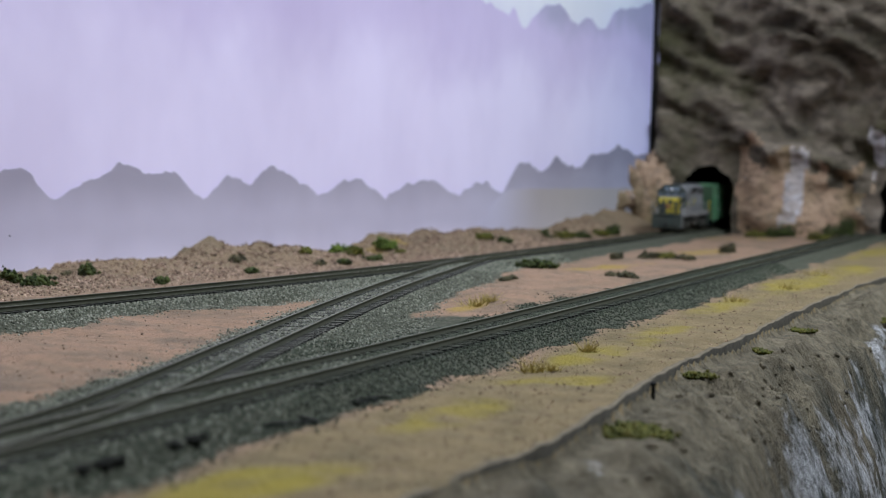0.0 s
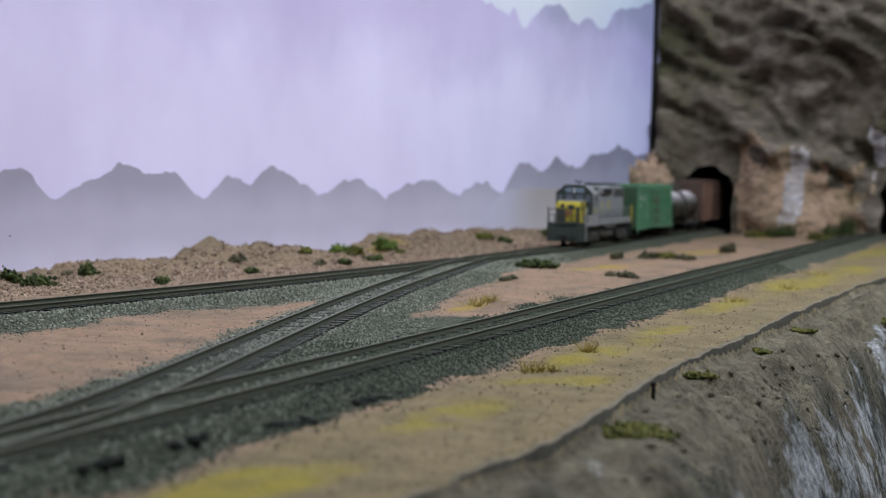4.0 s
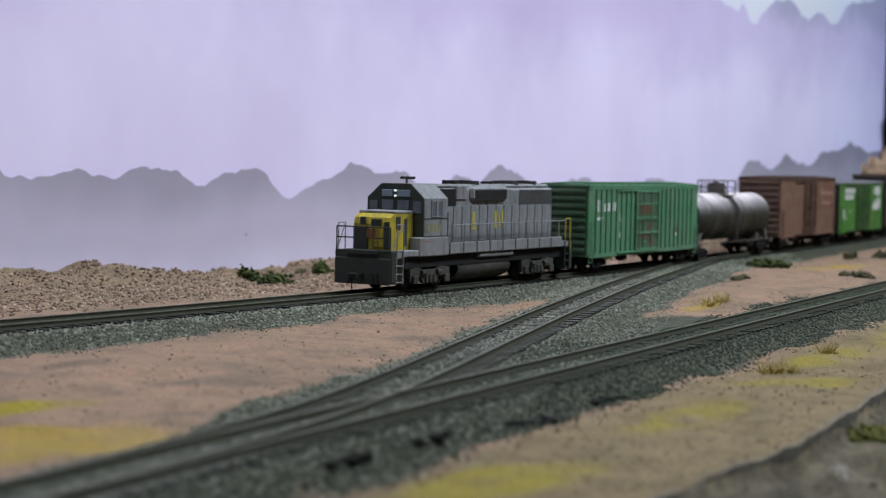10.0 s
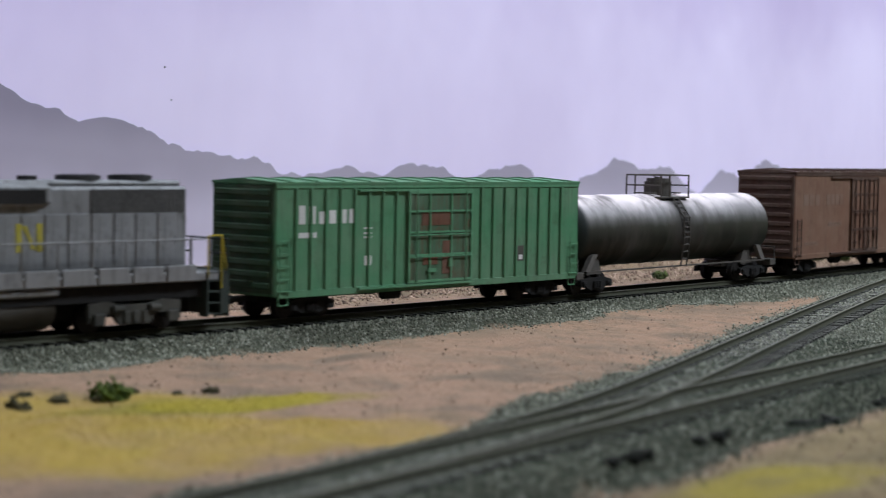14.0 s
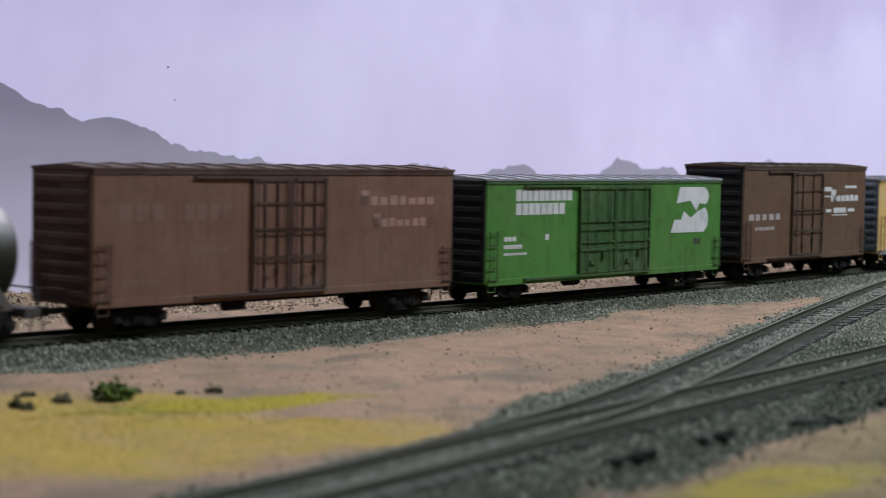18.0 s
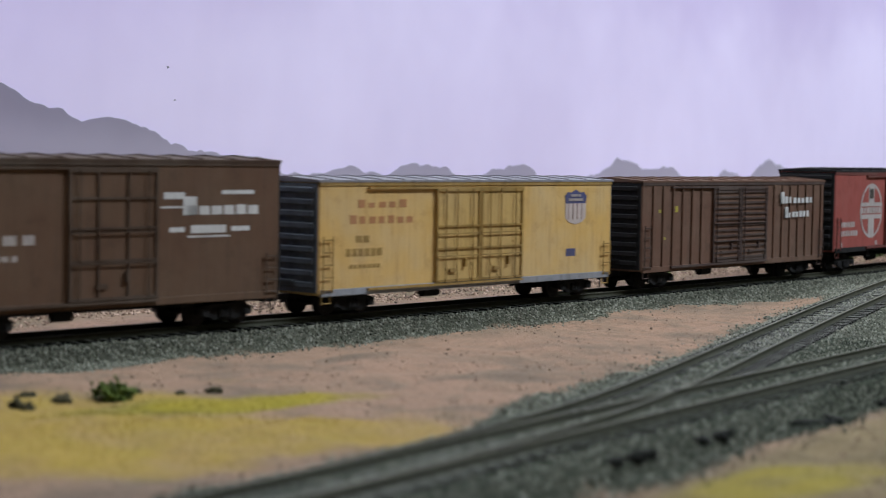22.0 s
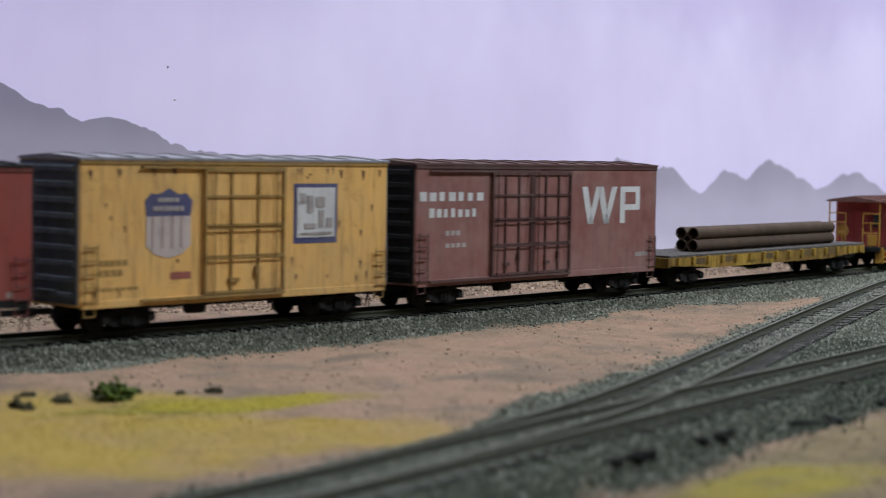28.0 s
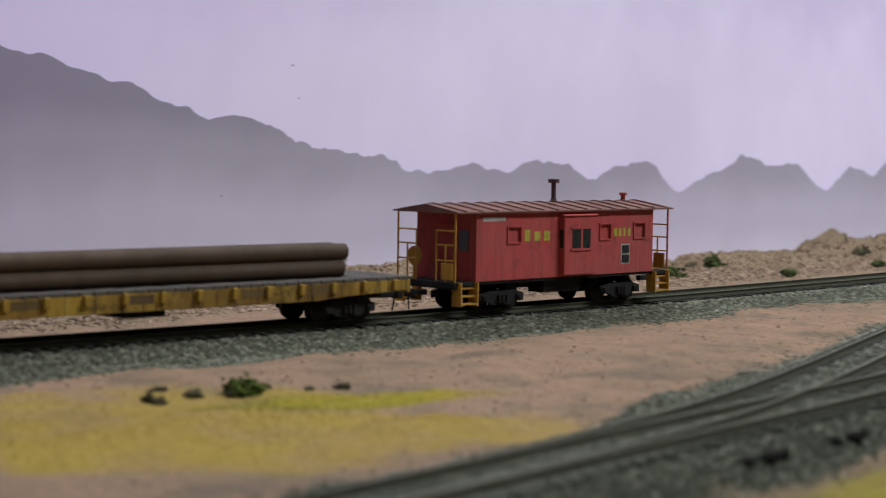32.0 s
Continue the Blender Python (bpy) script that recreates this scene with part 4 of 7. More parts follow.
def freight_truck_mesh():
    """Two cast side frames with journals and springs, and the bolster."""
    bm = bmesh.new()
    for s in (-1, 1):
        y0, y1 = sorted((s * 0.0118, s * 0.0138))
        prism(bm, ((-0.0125, 0.0042), (-0.0125, 0.0066), (-0.0070, 0.0078), (0.0070, 0.0078), (0.0125, 0.0066), (0.0125, 0.0042), (0.0090, 0.0042), (0.0052, 0.0022), (-0.0052, 0.0022), (-0.0090, 0.0042)), y0, y1)
        for x in (-0.0098, 0.0098):
            box(bm, x - 0.0017, x + 0.0017, *sorted((s * 0.0138, s * 0.0148)), 0.0036, 0.0062)
            tube(bm, (x, s * 0.0148, 0.0047), (x, s * 0.0152, 0.0047), 0.0011, 10)
        for x in (-0.0021, 0.0, 0.0021):
            tube(bm, (x, s * 0.0142, 0.0032), (x, s * 0.0142, 0.0062), 0.0009, 8)
    box(bm, -0.0030, 0.0030, -0.0122, 0.0122, 0.0048, 0.0078)
    return to_mesh("truck", bm, M_TRUCK)


WHEELS = wheelset_mesh()
TRUCK = freight_truck_mesh()


def add_truck(car, x, mesh=None, base=0.0098):
    t = mesh_part("truck", mesh or TRUCK, M_TRUCK, car)
    t.location = (x, 0, 0)
    for d in (-base, base):
        w = mesh_part("wheelset", WHEELS, M_WHEEL, t)
        w.location = (d, 0, 0.0048)
    return t


def add_coupler(car, x, s, z=0.0078):
    bm = boxes((x, x + s * 0.0075, -0.0012, 0.0012, z - 0.0011, z + 0.0011) if s > 0 else (x + s * 0.0075, x, -0.0012, 0.0012, z - 0.0011, z + 0.0011), bevel=0.0003)
    k = x + s * 0.0088
    box(bm, k - 0.0016, k + 0.0016, -0.0024, 0.0020, z - 0.0016, z + 0.0016, 0.0005)
    tube(bm, (k, 0.0008, z - 0.0012), (k - s * 0.001, 0.0012, 0.0012), 0.0003, 6)
    return part("coupler", bm, M_TRUCK, car)


def ladder(car, x, y, z0, z1, w, rungs, mat, along="x"):
    rows = []
    for k in range(rungs):
        z = z0 + (z1 - z0) * k / (rungs - 1)
        rows.append(((x - w / 2, y, z), (x + w / 2, y, z)) if along == "x" else ((x, y - w / 2, z), (x, y + w / 2, z)))
    for s in (-1, 1):
        rows.append(((x + s * w / 2, y, z0 - 0.0012), (x + s * w / 2, y, z1 + 0.0012)) if along == "x" else ((x, y + s * w / 2, z0 - 0.0012), (x, y + s * w / 2, z1 + 0.0012)))
    return part("ladder", tubes(rows, 0.00028, 5), mat, car)


def bars(car, mat, rows, y, label="", name="marking"):
    """Flat marks on the side: rows of (x0, x1, z0, z1)."""
    for x0, x1, z0, z1 in rows:
        part(name, boxes((x0, x1, y - 0.00012, y + 0.0002, z0, z1)), mat, car, label)


def words(x0, x1, z0, z1, n, gap=0.28, seed=1, ragged=0.0):
    rng = random.Random(seed)
    w = (x1 - x0) / n
    return [(x0 + k * w, x0 + (k + 1 - gap * (0.7 + 0.6 * rng.random())) * w, z0, z1 - ragged * (z1 - z0) * (rng.random() if k else 0)) for k in range(n)]


def shape(car, mat, pts, y, label="", name="emblem"):
    return part(name, prism(bmesh.new(), pts, y - 0.00014, y + 0.0001), mat, car, label)


def boxcar(label, L, z1, mat, end_mat, roof_mat, door, door_mat=None, W=0.0345, z0=0.0092, posts=(), doors=1, plug=False, corrugated=False, sill_mat=None, hardware=None, ladder_z=0.030, roof_over=0.0006, rod_mat=None):
    """A box car: body shell, roof with ribs, ribbed ends, doors with rods, ladders, sills, trucks, couplers."""
    car = empty("boxcar", label, "box car", "cars of the train")
    h, y = L / 2, W / 2
    hw = hardware or mat
    part("body", boxes((-h, h, -y, y, z0, z1), bevel=0.0005), mat, car)
    for s in (-1, 1):
        part("side_sill", boxes((-h * 0.985, h * 0.985, *sorted((s * (y + 0.0005), s * (y - 0.001))), z0 - 0.0006, z0 + 0.0022), bevel=0.0002), sill_mat or mat, car)
        part("top_chord", boxes((-h, h, *sorted((s * (y + 0.0004), s * (y - 0.001))), z1 - 0.0016, z1 + 0.0002), bevel=0.0002), hw, car)
    # roof: low peak, raised seams
    bm = bmesh.new()
    o = roof_over
    pr = ((-y - o, z1), (-y - o, z1 + 0.0009), (0, z1 + 0.0021), (y + o, z1 + 0.0009), (y + o, z1))
    a = [bm.verts.new((-h - 0.0004, p, q)) for p, q in pr]
    b = [bm.verts.new((h + 0.0004, p, q)) for p, q in pr]
    for i in range(4):
        bm.faces.new((a[i], b[i], b[i + 1], a[i + 1]))
    bm.faces.new(a[::-1])
    bm.faces.new(b)
    part("roof", bm, roof_mat, car)
    n = int(L / 0.0135)
    rib = bmesh.new()
    for s in (-1, 1):
        vs = [rib.verts.new(p) for p in ((-0.0005, s * (y + o), z1 + 0.0009), (0.0005, s * (y + o), z1 + 0.0009), (0.0005, s * (y + o), z1 + 0.0014), (-0.0005, s * (y + o), z1 + 0.0014),
                                         (-0.0005, 0, z1 + 0.0021), (0.0005, 0, z1 + 0.0021), (0.0005, 0, z1 + 0.0026), (-0.0005, 0, z1 + 0.0026))]
        for q in ((0, 1, 2, 3), (3, 2, 6, 7), (0, 3, 7, 4), (1, 5, 6, 2)):
            rib.faces.new([vs[i] for i in q])
    rib_me = to_mesh("roof_seam", rib, roof_mat)
    for k in range(n):
        mesh_part("roof_seam", rib_me, roof_mat, car).location.x = -h + L * (k + 0.5) / n
    # ends: end_mat is darker than the sides, shade put into its colour
    for s in (-1, 1):
        bm = bmesh.new()
        box(bm, *sorted((s * (h - 0.0002), s * (h + 0.0005))), -y * 0.97, y * 0.97, z0 + 0.001, z1 - 0.0005)
        end = part("end", bm, end_mat, car)
        k = 9
        er = to_mesh("end_rib", boxes((*sorted((s * (h + 0.0004), s * (h + 0.0014))), -y * 0.88, y * 0.88, -0.0012, 0.0012), bevel=0.0004), end_mat)
        for i in range(k):
            mesh_part("end_rib", er, end_mat, end).location.z = z0 + 0.004 + (z1 - z0 - 0.007) * i / (k - 1)
        ladder(car, s * (h + 0.0019), -s * (y - 0.004), z0 + 0.003, ladder_z, 0.0045, 5, end_mat, "y")
        part("brake_step" if s > 0 else "end_step", boxes((*sorted((s * (h + 0.0005), s * (h + 0.0028))), -0.006, 0.006, z0 + 0.005, z0 + 0.0056)), end_mat, car)
    if posts:
        bm = boxes((-0.0006, 0.0006, -0.0009, 0.0, z0 + 0.002, z1 - 0.0015), bevel=0.0002)
        me = to_mesh("post", bm, mat)
        for u in posts:
            for s in (-1, 1):
                p = mesh_part("post", me, mat, car)
                p.matrix_basis = pose(-h + u * L, s * y, 0, 0, 0, 0 if s < 0 else 180)
    # doors on both sides
    d0, d1 = -h + door[0] * L, -h + door[1] * L
    zt, zb = z1 - 0.0028, z0 + 0.0022
    for s in (-1, 1):
        for k in range(doors):
            a, b = d0 + (d1 - d0) * k / doors, d0 + (d1 - d0) * (k + 1) / doors
            ya, yb = sorted((s * (y - 0.0003), s * (y + 0.0008)))
            dr = part("door", boxes((a + 0.0003, b - 0.0003, ya, yb, zb, zt), bevel=0.0003), door_mat or mat, car)
            f = s * (y + 0.0008)
            bm = bmesh.new()
            g = sorted((f - s * 0.0001, f + s * 0.0007))
            box(bm, a + 0.0003, a + 0.0013, *g, zb, zt)
            box(bm, b - 0.0013, b - 0.0003, *g, zb, zt)
            box(bm, a, b, *g, zb, zb + 0.0010)
            box(bm, a, b, *g, zt - 0.0010, zt)
            if corrugated:
                for i in range(13):
                    zc = zb + 0.002 + (zt - zb - 0.004) * i / 12
                    box(bm, a + 0.0014, b - 0.0014, *g, zc - 0.0005, zc + 0.0005)
            else:
                for fr in ((0.36, 0.60) if plug else (0.30, 0.55, 0.78)):
                    zc = zb + (zt - zb) * fr
                    box(bm, a + 0.0012, b - 0.0012, *g, zc - 0.0004, zc + 0.0004)
                if not plug:
                    for fr in (0.33, 0.66):
                        xc = a + (b - a) * fr
                        box(bm, xc - 0.0004, xc + 0.0004, *g, zb + 0.001, zt - 0.001)
            part("door_frame", bm, hw, dr)
            rods = []
            for fr in ((0.2, 0.45, 0.8) if plug else (0.12, 0.88)):
                xc = a + (b - a) * fr
                rods.append(((xc, f + s * 0.0010, zb), (xc, f + s * 0.0010, zt)))
            for fr in (0.28, 0.52):
                rods.append(((a + 0.001, f + s * 0.0011, zb + (zt - zb) * fr), (b - 0.001, f + s * 0.0011, zb + (zt - zb) * fr)))
            for rod in rods:
                part("lock_rod", tubes((rod,), 0.00028, 5), rod_mat or hw, dr)
            part("door_handle", boxes((a + (b - a) * 0.62, a + (b - a) * 0.66, *sorted((f, f + s * 0.0014)), zb + 0.006, zb + 0.0095), (a + (b - a) * 0.30, a + (b - a) * 0.42, *sorted((f, f + s * 0.0010)), zb + 0.004, zb + 0.0055)), hw, dr)
        part("door_track", boxes((d0 - (d1 - d0) * 0.7, d1, *sorted((s * (y - 0.0002), s * (y + 0.0016))), zb - 0.0013, zb - 0.0003)), hw, car)
        part("door_track", boxes((d0 - (d1 - d0) * 0.7, d1, *sorted((s * (y - 0.0002), s * (y + 0.0013))), zt, zt + 0.0008)), hw, car)
        for e in (-1, 1):
            ladder(car, e * (h - 0.0042), s * (y + 0.0011), z0 + 0.002, ladder_z if e * s > 0 else z0 + 0.015, 0.0052, 5 if e * s > 0 else 4, hw)
            part("stirrup_step", tubes((((e * (h - 0.0065), s * y, z0), (e * (h - 0.0065), s * y, z0 - 0.0032)), ((e * (h - 0.0018), s * y, z0), (e * (h - 0.0018), s * y, z0 - 0.0032)), ((e * (h - 0.0065), s * y, z0 - 0.0032), (e * (h - 0.0018), s * y, z0 - 0.0032))), 0.0003, 5), hw, car)
    part("underframe", boxes((-h + 0.004, h - 0.004, -0.0030, 0.0030, 0.0066, z0), (-h * 0.45, -h * 0.40, -y * 0.9, y * 0.9, 0.0078, z0), (h * 0.40, h * 0.45, -y * 0.9, y * 0.9, 0.0078, z0), (-h * 0.12, -h * 0.07, -y * 0.9, y * 0.9, 0.0080, z0)), M_TRUCK, car)
    bm = tube(bmesh.new(), (-h * 0.28, -0.009, 0.0068), (-h * 0.18, -0.009, 0.0068), 0.0022, 12)
    part("brake_cylinder", bm, M_TRUCK, car)
    for s in (-1, 1):
        add_truck(car, s * (h - 0.0225))
        add_coupler(car, s * (h - 0.001), s)
    return car


WHITE = paint("lettering_white", (0.66, 0.65, 0.62), amount=0.35, dust_amount=0.2)
FADED = paint("lettering_faded", (0.42, 0.37, 0.34), amount=0.45)
YELLOWM = paint("lettering_yellow", (0.42, 0.36, 0.04), amount=0.65, dust=(0.3, 0.29, 0.2))
ORANGE = paint("lettering_orange", (0.46, 0.205, 0.075), amount=0.4)
BLUE = paint("emblem_blue", (0.07, 0.075, 0.17), amount=0.35)
REDM = paint("emblem_red", (0.34, 0.10, 0.07), amount=0.3)
DARKM = paint("marking_dark", (0.04, 0.035, 0.03), amount=0.2)
GALV = paint("galvanised_roof", (0.32, 0.31, 0.33), amount=0.7, rough=0.55, metal=0.25, dirt=(0.10, 0.08, 0.06))
CARS = {}


def build_boxcars():
    y = -0.01725
    # green ribbed car behind the engine
    gr = paint("green_paint", (0.068, 0.215, 0.102), amount=0.45, dust=(0.26, 0.30, 0.22), dust_amount=0.35)
    gd = paint("green_hardware", (0.020, 0.072, 0.030), amount=0.55)
    posts = [0.055 + 0.0425 * k for k in range(8)] + [0.635 + 0.042 * k for k in range(8)]
    c = boxcar("faded green steel box car with outside posts and rusty door", 0.187, 0.0512, gr, gd, gr, (0.385, 0.60), posts=posts, hardware=paint("pale_green_hardware", (0.085, 0.25, 0.125), amount=0.35, dust=(0.26, 0.30, 0.22)), door_mat=paint("rusty_green_door", (0.045, 0.115, 0.060), amount=0.9, dirt=(0.12, 0.045, 0.025)))
    bars(c, WHITE, words(-0.0815, -0.0490, 0.0362, 0.0432, 6, 0.3, 2, 0.4), y, "worn white lettering")
    bars(c, WHITE, [(-0.046, -0.0415, 0.0318, 0.0324), (-0.046, -0.0415, 0.0302, 0.0308), (-0.046, -0.0415, 0.0338, 0.0344), (-0.0455, -0.0415, 0.0195, 0.0232), (-0.0815, -0.072, 0.0310, 0.0330)], y, "worn white data panel")
    bars(c, DARKM, [(0.050, 0.0545, 0.0180, 0.0245)], y, "dark stencil panel")
    bars(c, WHITE, [(0.0510, 0.0535, 0.0186, 0.0206)], y - 0.0002)
    bars(c, paint("rust_patch", (0.13, 0.055, 0.03), amount=0.7), [(-0.0130, 0.0050, 0.0345, 0.0400), (-0.012, -0.0030, 0.0185, 0.0230), (0.0, 0.0060, 0.0145, 0.0280)], y - 0.0009, "rust showing through", "rust_patch")
    CARS["green_box"] = (c, 0.0595)
    # tall brown smooth-side car
    br = paint("brown_paint", (0.170, 0.083, 0.052), amount=0.45, dust=(0.24, 0.155, 0.105), dust_amount=0.6)
    bd = paint("brown_hardware", (0.070, 0.032, 0.021), amount=0.6)
    c = boxcar("weathered mineral brown smooth-sided box car", 0.181, 0.0562, br, bd, bd, (0.39, 0.60), doors=2, hardware=bd, z0=0.0098)
    bars(c, paint("lettering_worn_pink", (0.36, 0.20, 0.15), amount=0.5), words(0.037, 0.080, 0.0430, 0.0468, 8, 0.25, 3, 0.3) + words(0.044, 0.075, 0.0345, 0.0380, 7, 0.25, 4, 0.3) + [(0.0370, 0.0415, 0.0430, 0.0487), (0.0440, 0.0478, 0.0345, 0.0396)], y, "faded pinkish lettering")
    ghost = paint("ghost_lettering", (0.185, 0.105, 0.072), amount=0.35)
    bars(c, ghost, words(-0.080, -0.058, 0.0385, 0.0445, 3, 0.2, 5) + words(-0.051, -0.028, 0.0385, 0.0445, 4, 0.2, 6) + words(-0.048, -0.030, 0.0265, 0.0290, 6, 0.2, 7) + words(-0.078, -0.060, 0.0165, 0.0185, 7, 0.25, 8), y, "ghosted old lettering")
    CARS["brown_box"] = (c, 0.449)
    # bright green car
    bg = paint("bright_green_paint", (0.062, 0.205, 0.030), amount=0.6, dust=(0.16, 0.22, 0.08), dust_amount=0.3, dirt=(0.045, 0.05, 0.025))
    bgd = paint("dark_green_door", (0.034, 0.100, 0.024), amount=0.9, dirt=(0.03, 0.03, 0.02), dust=(0.105, 0.15, 0.06), dust_amount=0.8)
    c = boxcar("bright green insulated box car with dark plug doors", 0.190, 0.0524, bg, M_BLACK, GALV, (0.35, 0.655), doors=2, plug=True, hardware=bgd, z0=0.0084, door_mat=bgd)
    bars(c, WHITE, words(-0.0745, -0.0330, 0.0437, 0.0487, 10, 0.16, 9) + words(-0.0745, -0.0385, 0.0377, 0.0427, 8, 0.16, 10), y, "white block lettering in two lines")
    bars(c, WHITE, words(-0.0825, -0.0735, 0.0265, 0.0285, 3, 0.2, 11) + words(-0.0825, -0.0695, 0.0232, 0.0250, 6, 0.2, 12) + words(-0.0825, -0.066, 0.0205, 0.0215, 8, 0.25, 13) + [(-0.0530, -0.0505, 0.0265, 0.0290)], y, "small white data marks")
    # white emblem: two slanted slabs with rounded right ends and a green notch
    up = [(0.0535, 0.0430), (0.0562, 0.0492), (0.0785, 0.0492), (0.0815, 0.0480), (0.0828, 0.0460), (0.0822, 0.0438), (0.0800, 0.0425), (0.0742, 0.0430), (0.0715, 0.0400), (0.0660, 0.0440)]
    lo = [(0.0485, 0.0318), (0.0518, 0.0368), (0.0580, 0.0368), (0.0600, 0.0400), (0.0668, 0.0372), (0.0730, 0.0398), (0.0795, 0.0412), (0.0818, 0.0395), (0.0826, 0.0368), (0.0815, 0.0335), (0.0785, 0.0318)]
    up, lo = [[(a, 0.0492 + (b - 0.0492) * 1.27) for a, b in pts] for pts in (up, lo)]
    shape(c, WHITE, up, y - 0.0001, "white emblem, upper slab")
    shape(c, WHITE, lo, y - 0.0001, "white emblem, lower slab")
    bars(c, DARKM, [(0.0700, 0.0725, 0.0212, 0.0240), (0.0735, 0.0760, 0.0212, 0.0240)], y)
    CARS["bright_green_box"] = (c, 0.6555)
    # short dark brown hi-cube
    db = paint("dark_brown_paint", (0.120, 0.064, 0.036), amount=0.45, dust=(0.17, 0.115, 0.070), dust_amount=0.5)
    dd = paint("dark_brown_hardware", (0.066, 0.037, 0.021), amount=0.6)
    c = boxcar("tall dark brown forty-foot box car", 0.147, 0.0592, db, M_BLACK, dd, (0.36, 0.615), hardware=dd, z0=0.0098, doors=1)
    bars(c, FADED, words(-0.0675, -0.0300, 0.0315, 0.0347, 5, 0.35, 14) + words(-0.060, -0.038, 0.0262, 0.0280, 6, 0.3, 15), y, "pale lettering")
    bars(c, WHITE, words(0.0300, 0.0640, 0.0405, 0.0440, 6, 0.18, 16, 0.25) + [(0.0285, 0.0345, 0.0405, 0.0470), (0.046, 0.0610, 0.0478, 0.0492), (0.020, 0.0290, 0.0462, 0.0485), (0.0185, 0.0300, 0.0430, 0.0436), (0.0225, 0.0290, 0.0345, 0.0362), (0.0320, 0.0480, 0.0340, 0.0368), (0.0505, 0.0590, 0.0345, 0.0362), (0.0305, 0.0500, 0.0325, 0.0331)], y, "white script lettering with underline")
    CARS["dark_brown_box"] = (c, 0.8474)
    # yellow refrigerator car
    ye = paint("yellow_paint", (0.66, 0.41, 0.125), amount=0.38, dirt=(0.24, 0.13, 0.04), dust=(0.62, 0.51, 0.33), dust_amount=0.5)
    yd = paint("yellow_hardware", (0.36, 0.22, 0.055), amount=0.65, dirt=(0.10, 0.055, 0.02))
    # blue-grey end paint with shade worked into the tone
    bs = paint("blue_grey_end", (0.10, 0.12, 0.145), amount=0.75, dirt=(0.05, 0.045, 0.04))
    gs = paint("grey_sill", (0.30, 0.31, 0.33), amount=0.5)
    c = boxcar("faded yellow refrigerator car with double plug doors", 0.190, 0.0520, ye, bs, GALV, (0.35, 0.65), doors=2, plug=True, sill_mat=gs, hardware=yd, z0=0.0088, door_mat=paint("yellow_door", (0.58, 0.38, 0.125), amount=0.45, dirt=(0.16, 0.08, 0.025)))
    bars(c, ORANGE, words(-0.0735, -0.0440, 0.0420, 0.0452, 5, 0.35, 17, 0.4) + words(-0.0780, -0.0400, 0.0358, 0.0392, 7, 0.38, 18, 0.4), y, "faded red lettering")
    bars(c, yd, words(-0.0745, -0.066, 0.0285, 0.0312, 2, 0.2, 19) + words(-0.0800, -0.0590, 0.0232, 0.0262, 6, 0.2, 20) + words(-0.078, -0.060, 0.0185, 0.0200, 7, 0.3, 21), y, "dull data marks")
    shield(c, 0.0600, 0.0750, 0.0330, 0.0485, y)
    bars(c, BLUE, [(0.0610, 0.0680, 0.0188, 0.0222)], y)
    CARS["yellow_reefer"] = (c, 1.0351)
    # brown ribbed double-door car
    rb = paint("umber_paint", (0.140, 0.070, 0.044), amount=0.5, dust=(0.19, 0.125, 0.085), dust_amount=0.6)
    rd = paint("umber_hardware", (0.060, 0.034, 0.028), amount=0.6)
    posts = [0.05 + 0.048 * k for k in range(6)] + [0.69 + 0.048 * k for k in range(7)]
    c = boxcar("dusty umber box car with outside posts and corrugated double doors", 0.188, 0.0515, rb, M_BLACK, rb, (0.345, 0.645), posts=posts, doors=2, corrugated=True, hardware=rd)
    bars(c, WHITE, words(0.0420, 0.0800, 0.0402, 0.0438, 8, 0.42, 22, 0.3) + words(0.0470, 0.0760, 0.0327, 0.0360, 7, 0.42, 23, 0.3) + [(0.0420, 0.0460, 0.0400, 0.0462), (0.0470, 0.0505, 0.0325, 0.0382)], y - 0.0010, "white lettering in two lines")
    bars(c, YELLOWM, [(-0.0790, -0.0770, 0.0370, 0.0385), (-0.0640, -0.0615, 0.0370, 0.0400), (-0.0745, -0.0720, 0.0240, 0.0252)], y)
    CARS["umber_box"] = (c, 1.2493)
    # red car
    rp = paint("red_paint", (0.30, 0.066, 0.052), amount=0.35, dirt=(0.09, 0.035, 0.028), dust=(0.30, 0.11, 0.085), dust_amount=0.5)
    rh = paint("red_hardware", (0.15, 0.034, 0.028), amount=0.5)
    c = boxcar("faded red cushioned box car with round cross emblem", 0.181, 0.0568, rp, M_BLACK, M_BLACK, (0.385, 0.60), doors=2, hardware=rh, sill_mat=M_TRUCK, z0=0.0118)
    ring_emblem(c, -0.0400, 0.0345, 0.0158, y)
    bars(c, WHITE, [(0.0310, 0.0385, 0.0430, 0.0448), (0.0290, 0.0330, 0.0375, 0.0448), (0.0290, 0.0390, 0.0360, 0.0378), (0.0365, 0.0400, 0.0330, 0.0400), (0.0400, 0.0470, 0.0385, 0.0400), (0.0400, 0.0470, 0.0300, 0.0318), (0.0395, 0.0425, 0.0300, 0.0395)] + words(0.0400, 0.0590, 0.0415, 0.0440, 5, 0.2, 24) + words(0.0490, 0.0730, 0.0325, 0.0350, 6, 0.2, 25), y, "white slogan lettering")
    bars(c, YELLOWM, [(0.0390, 0.0560, 0.0465, 0.0490), (0.0380, 0.0620, 0.0222, 0.0232)], y)
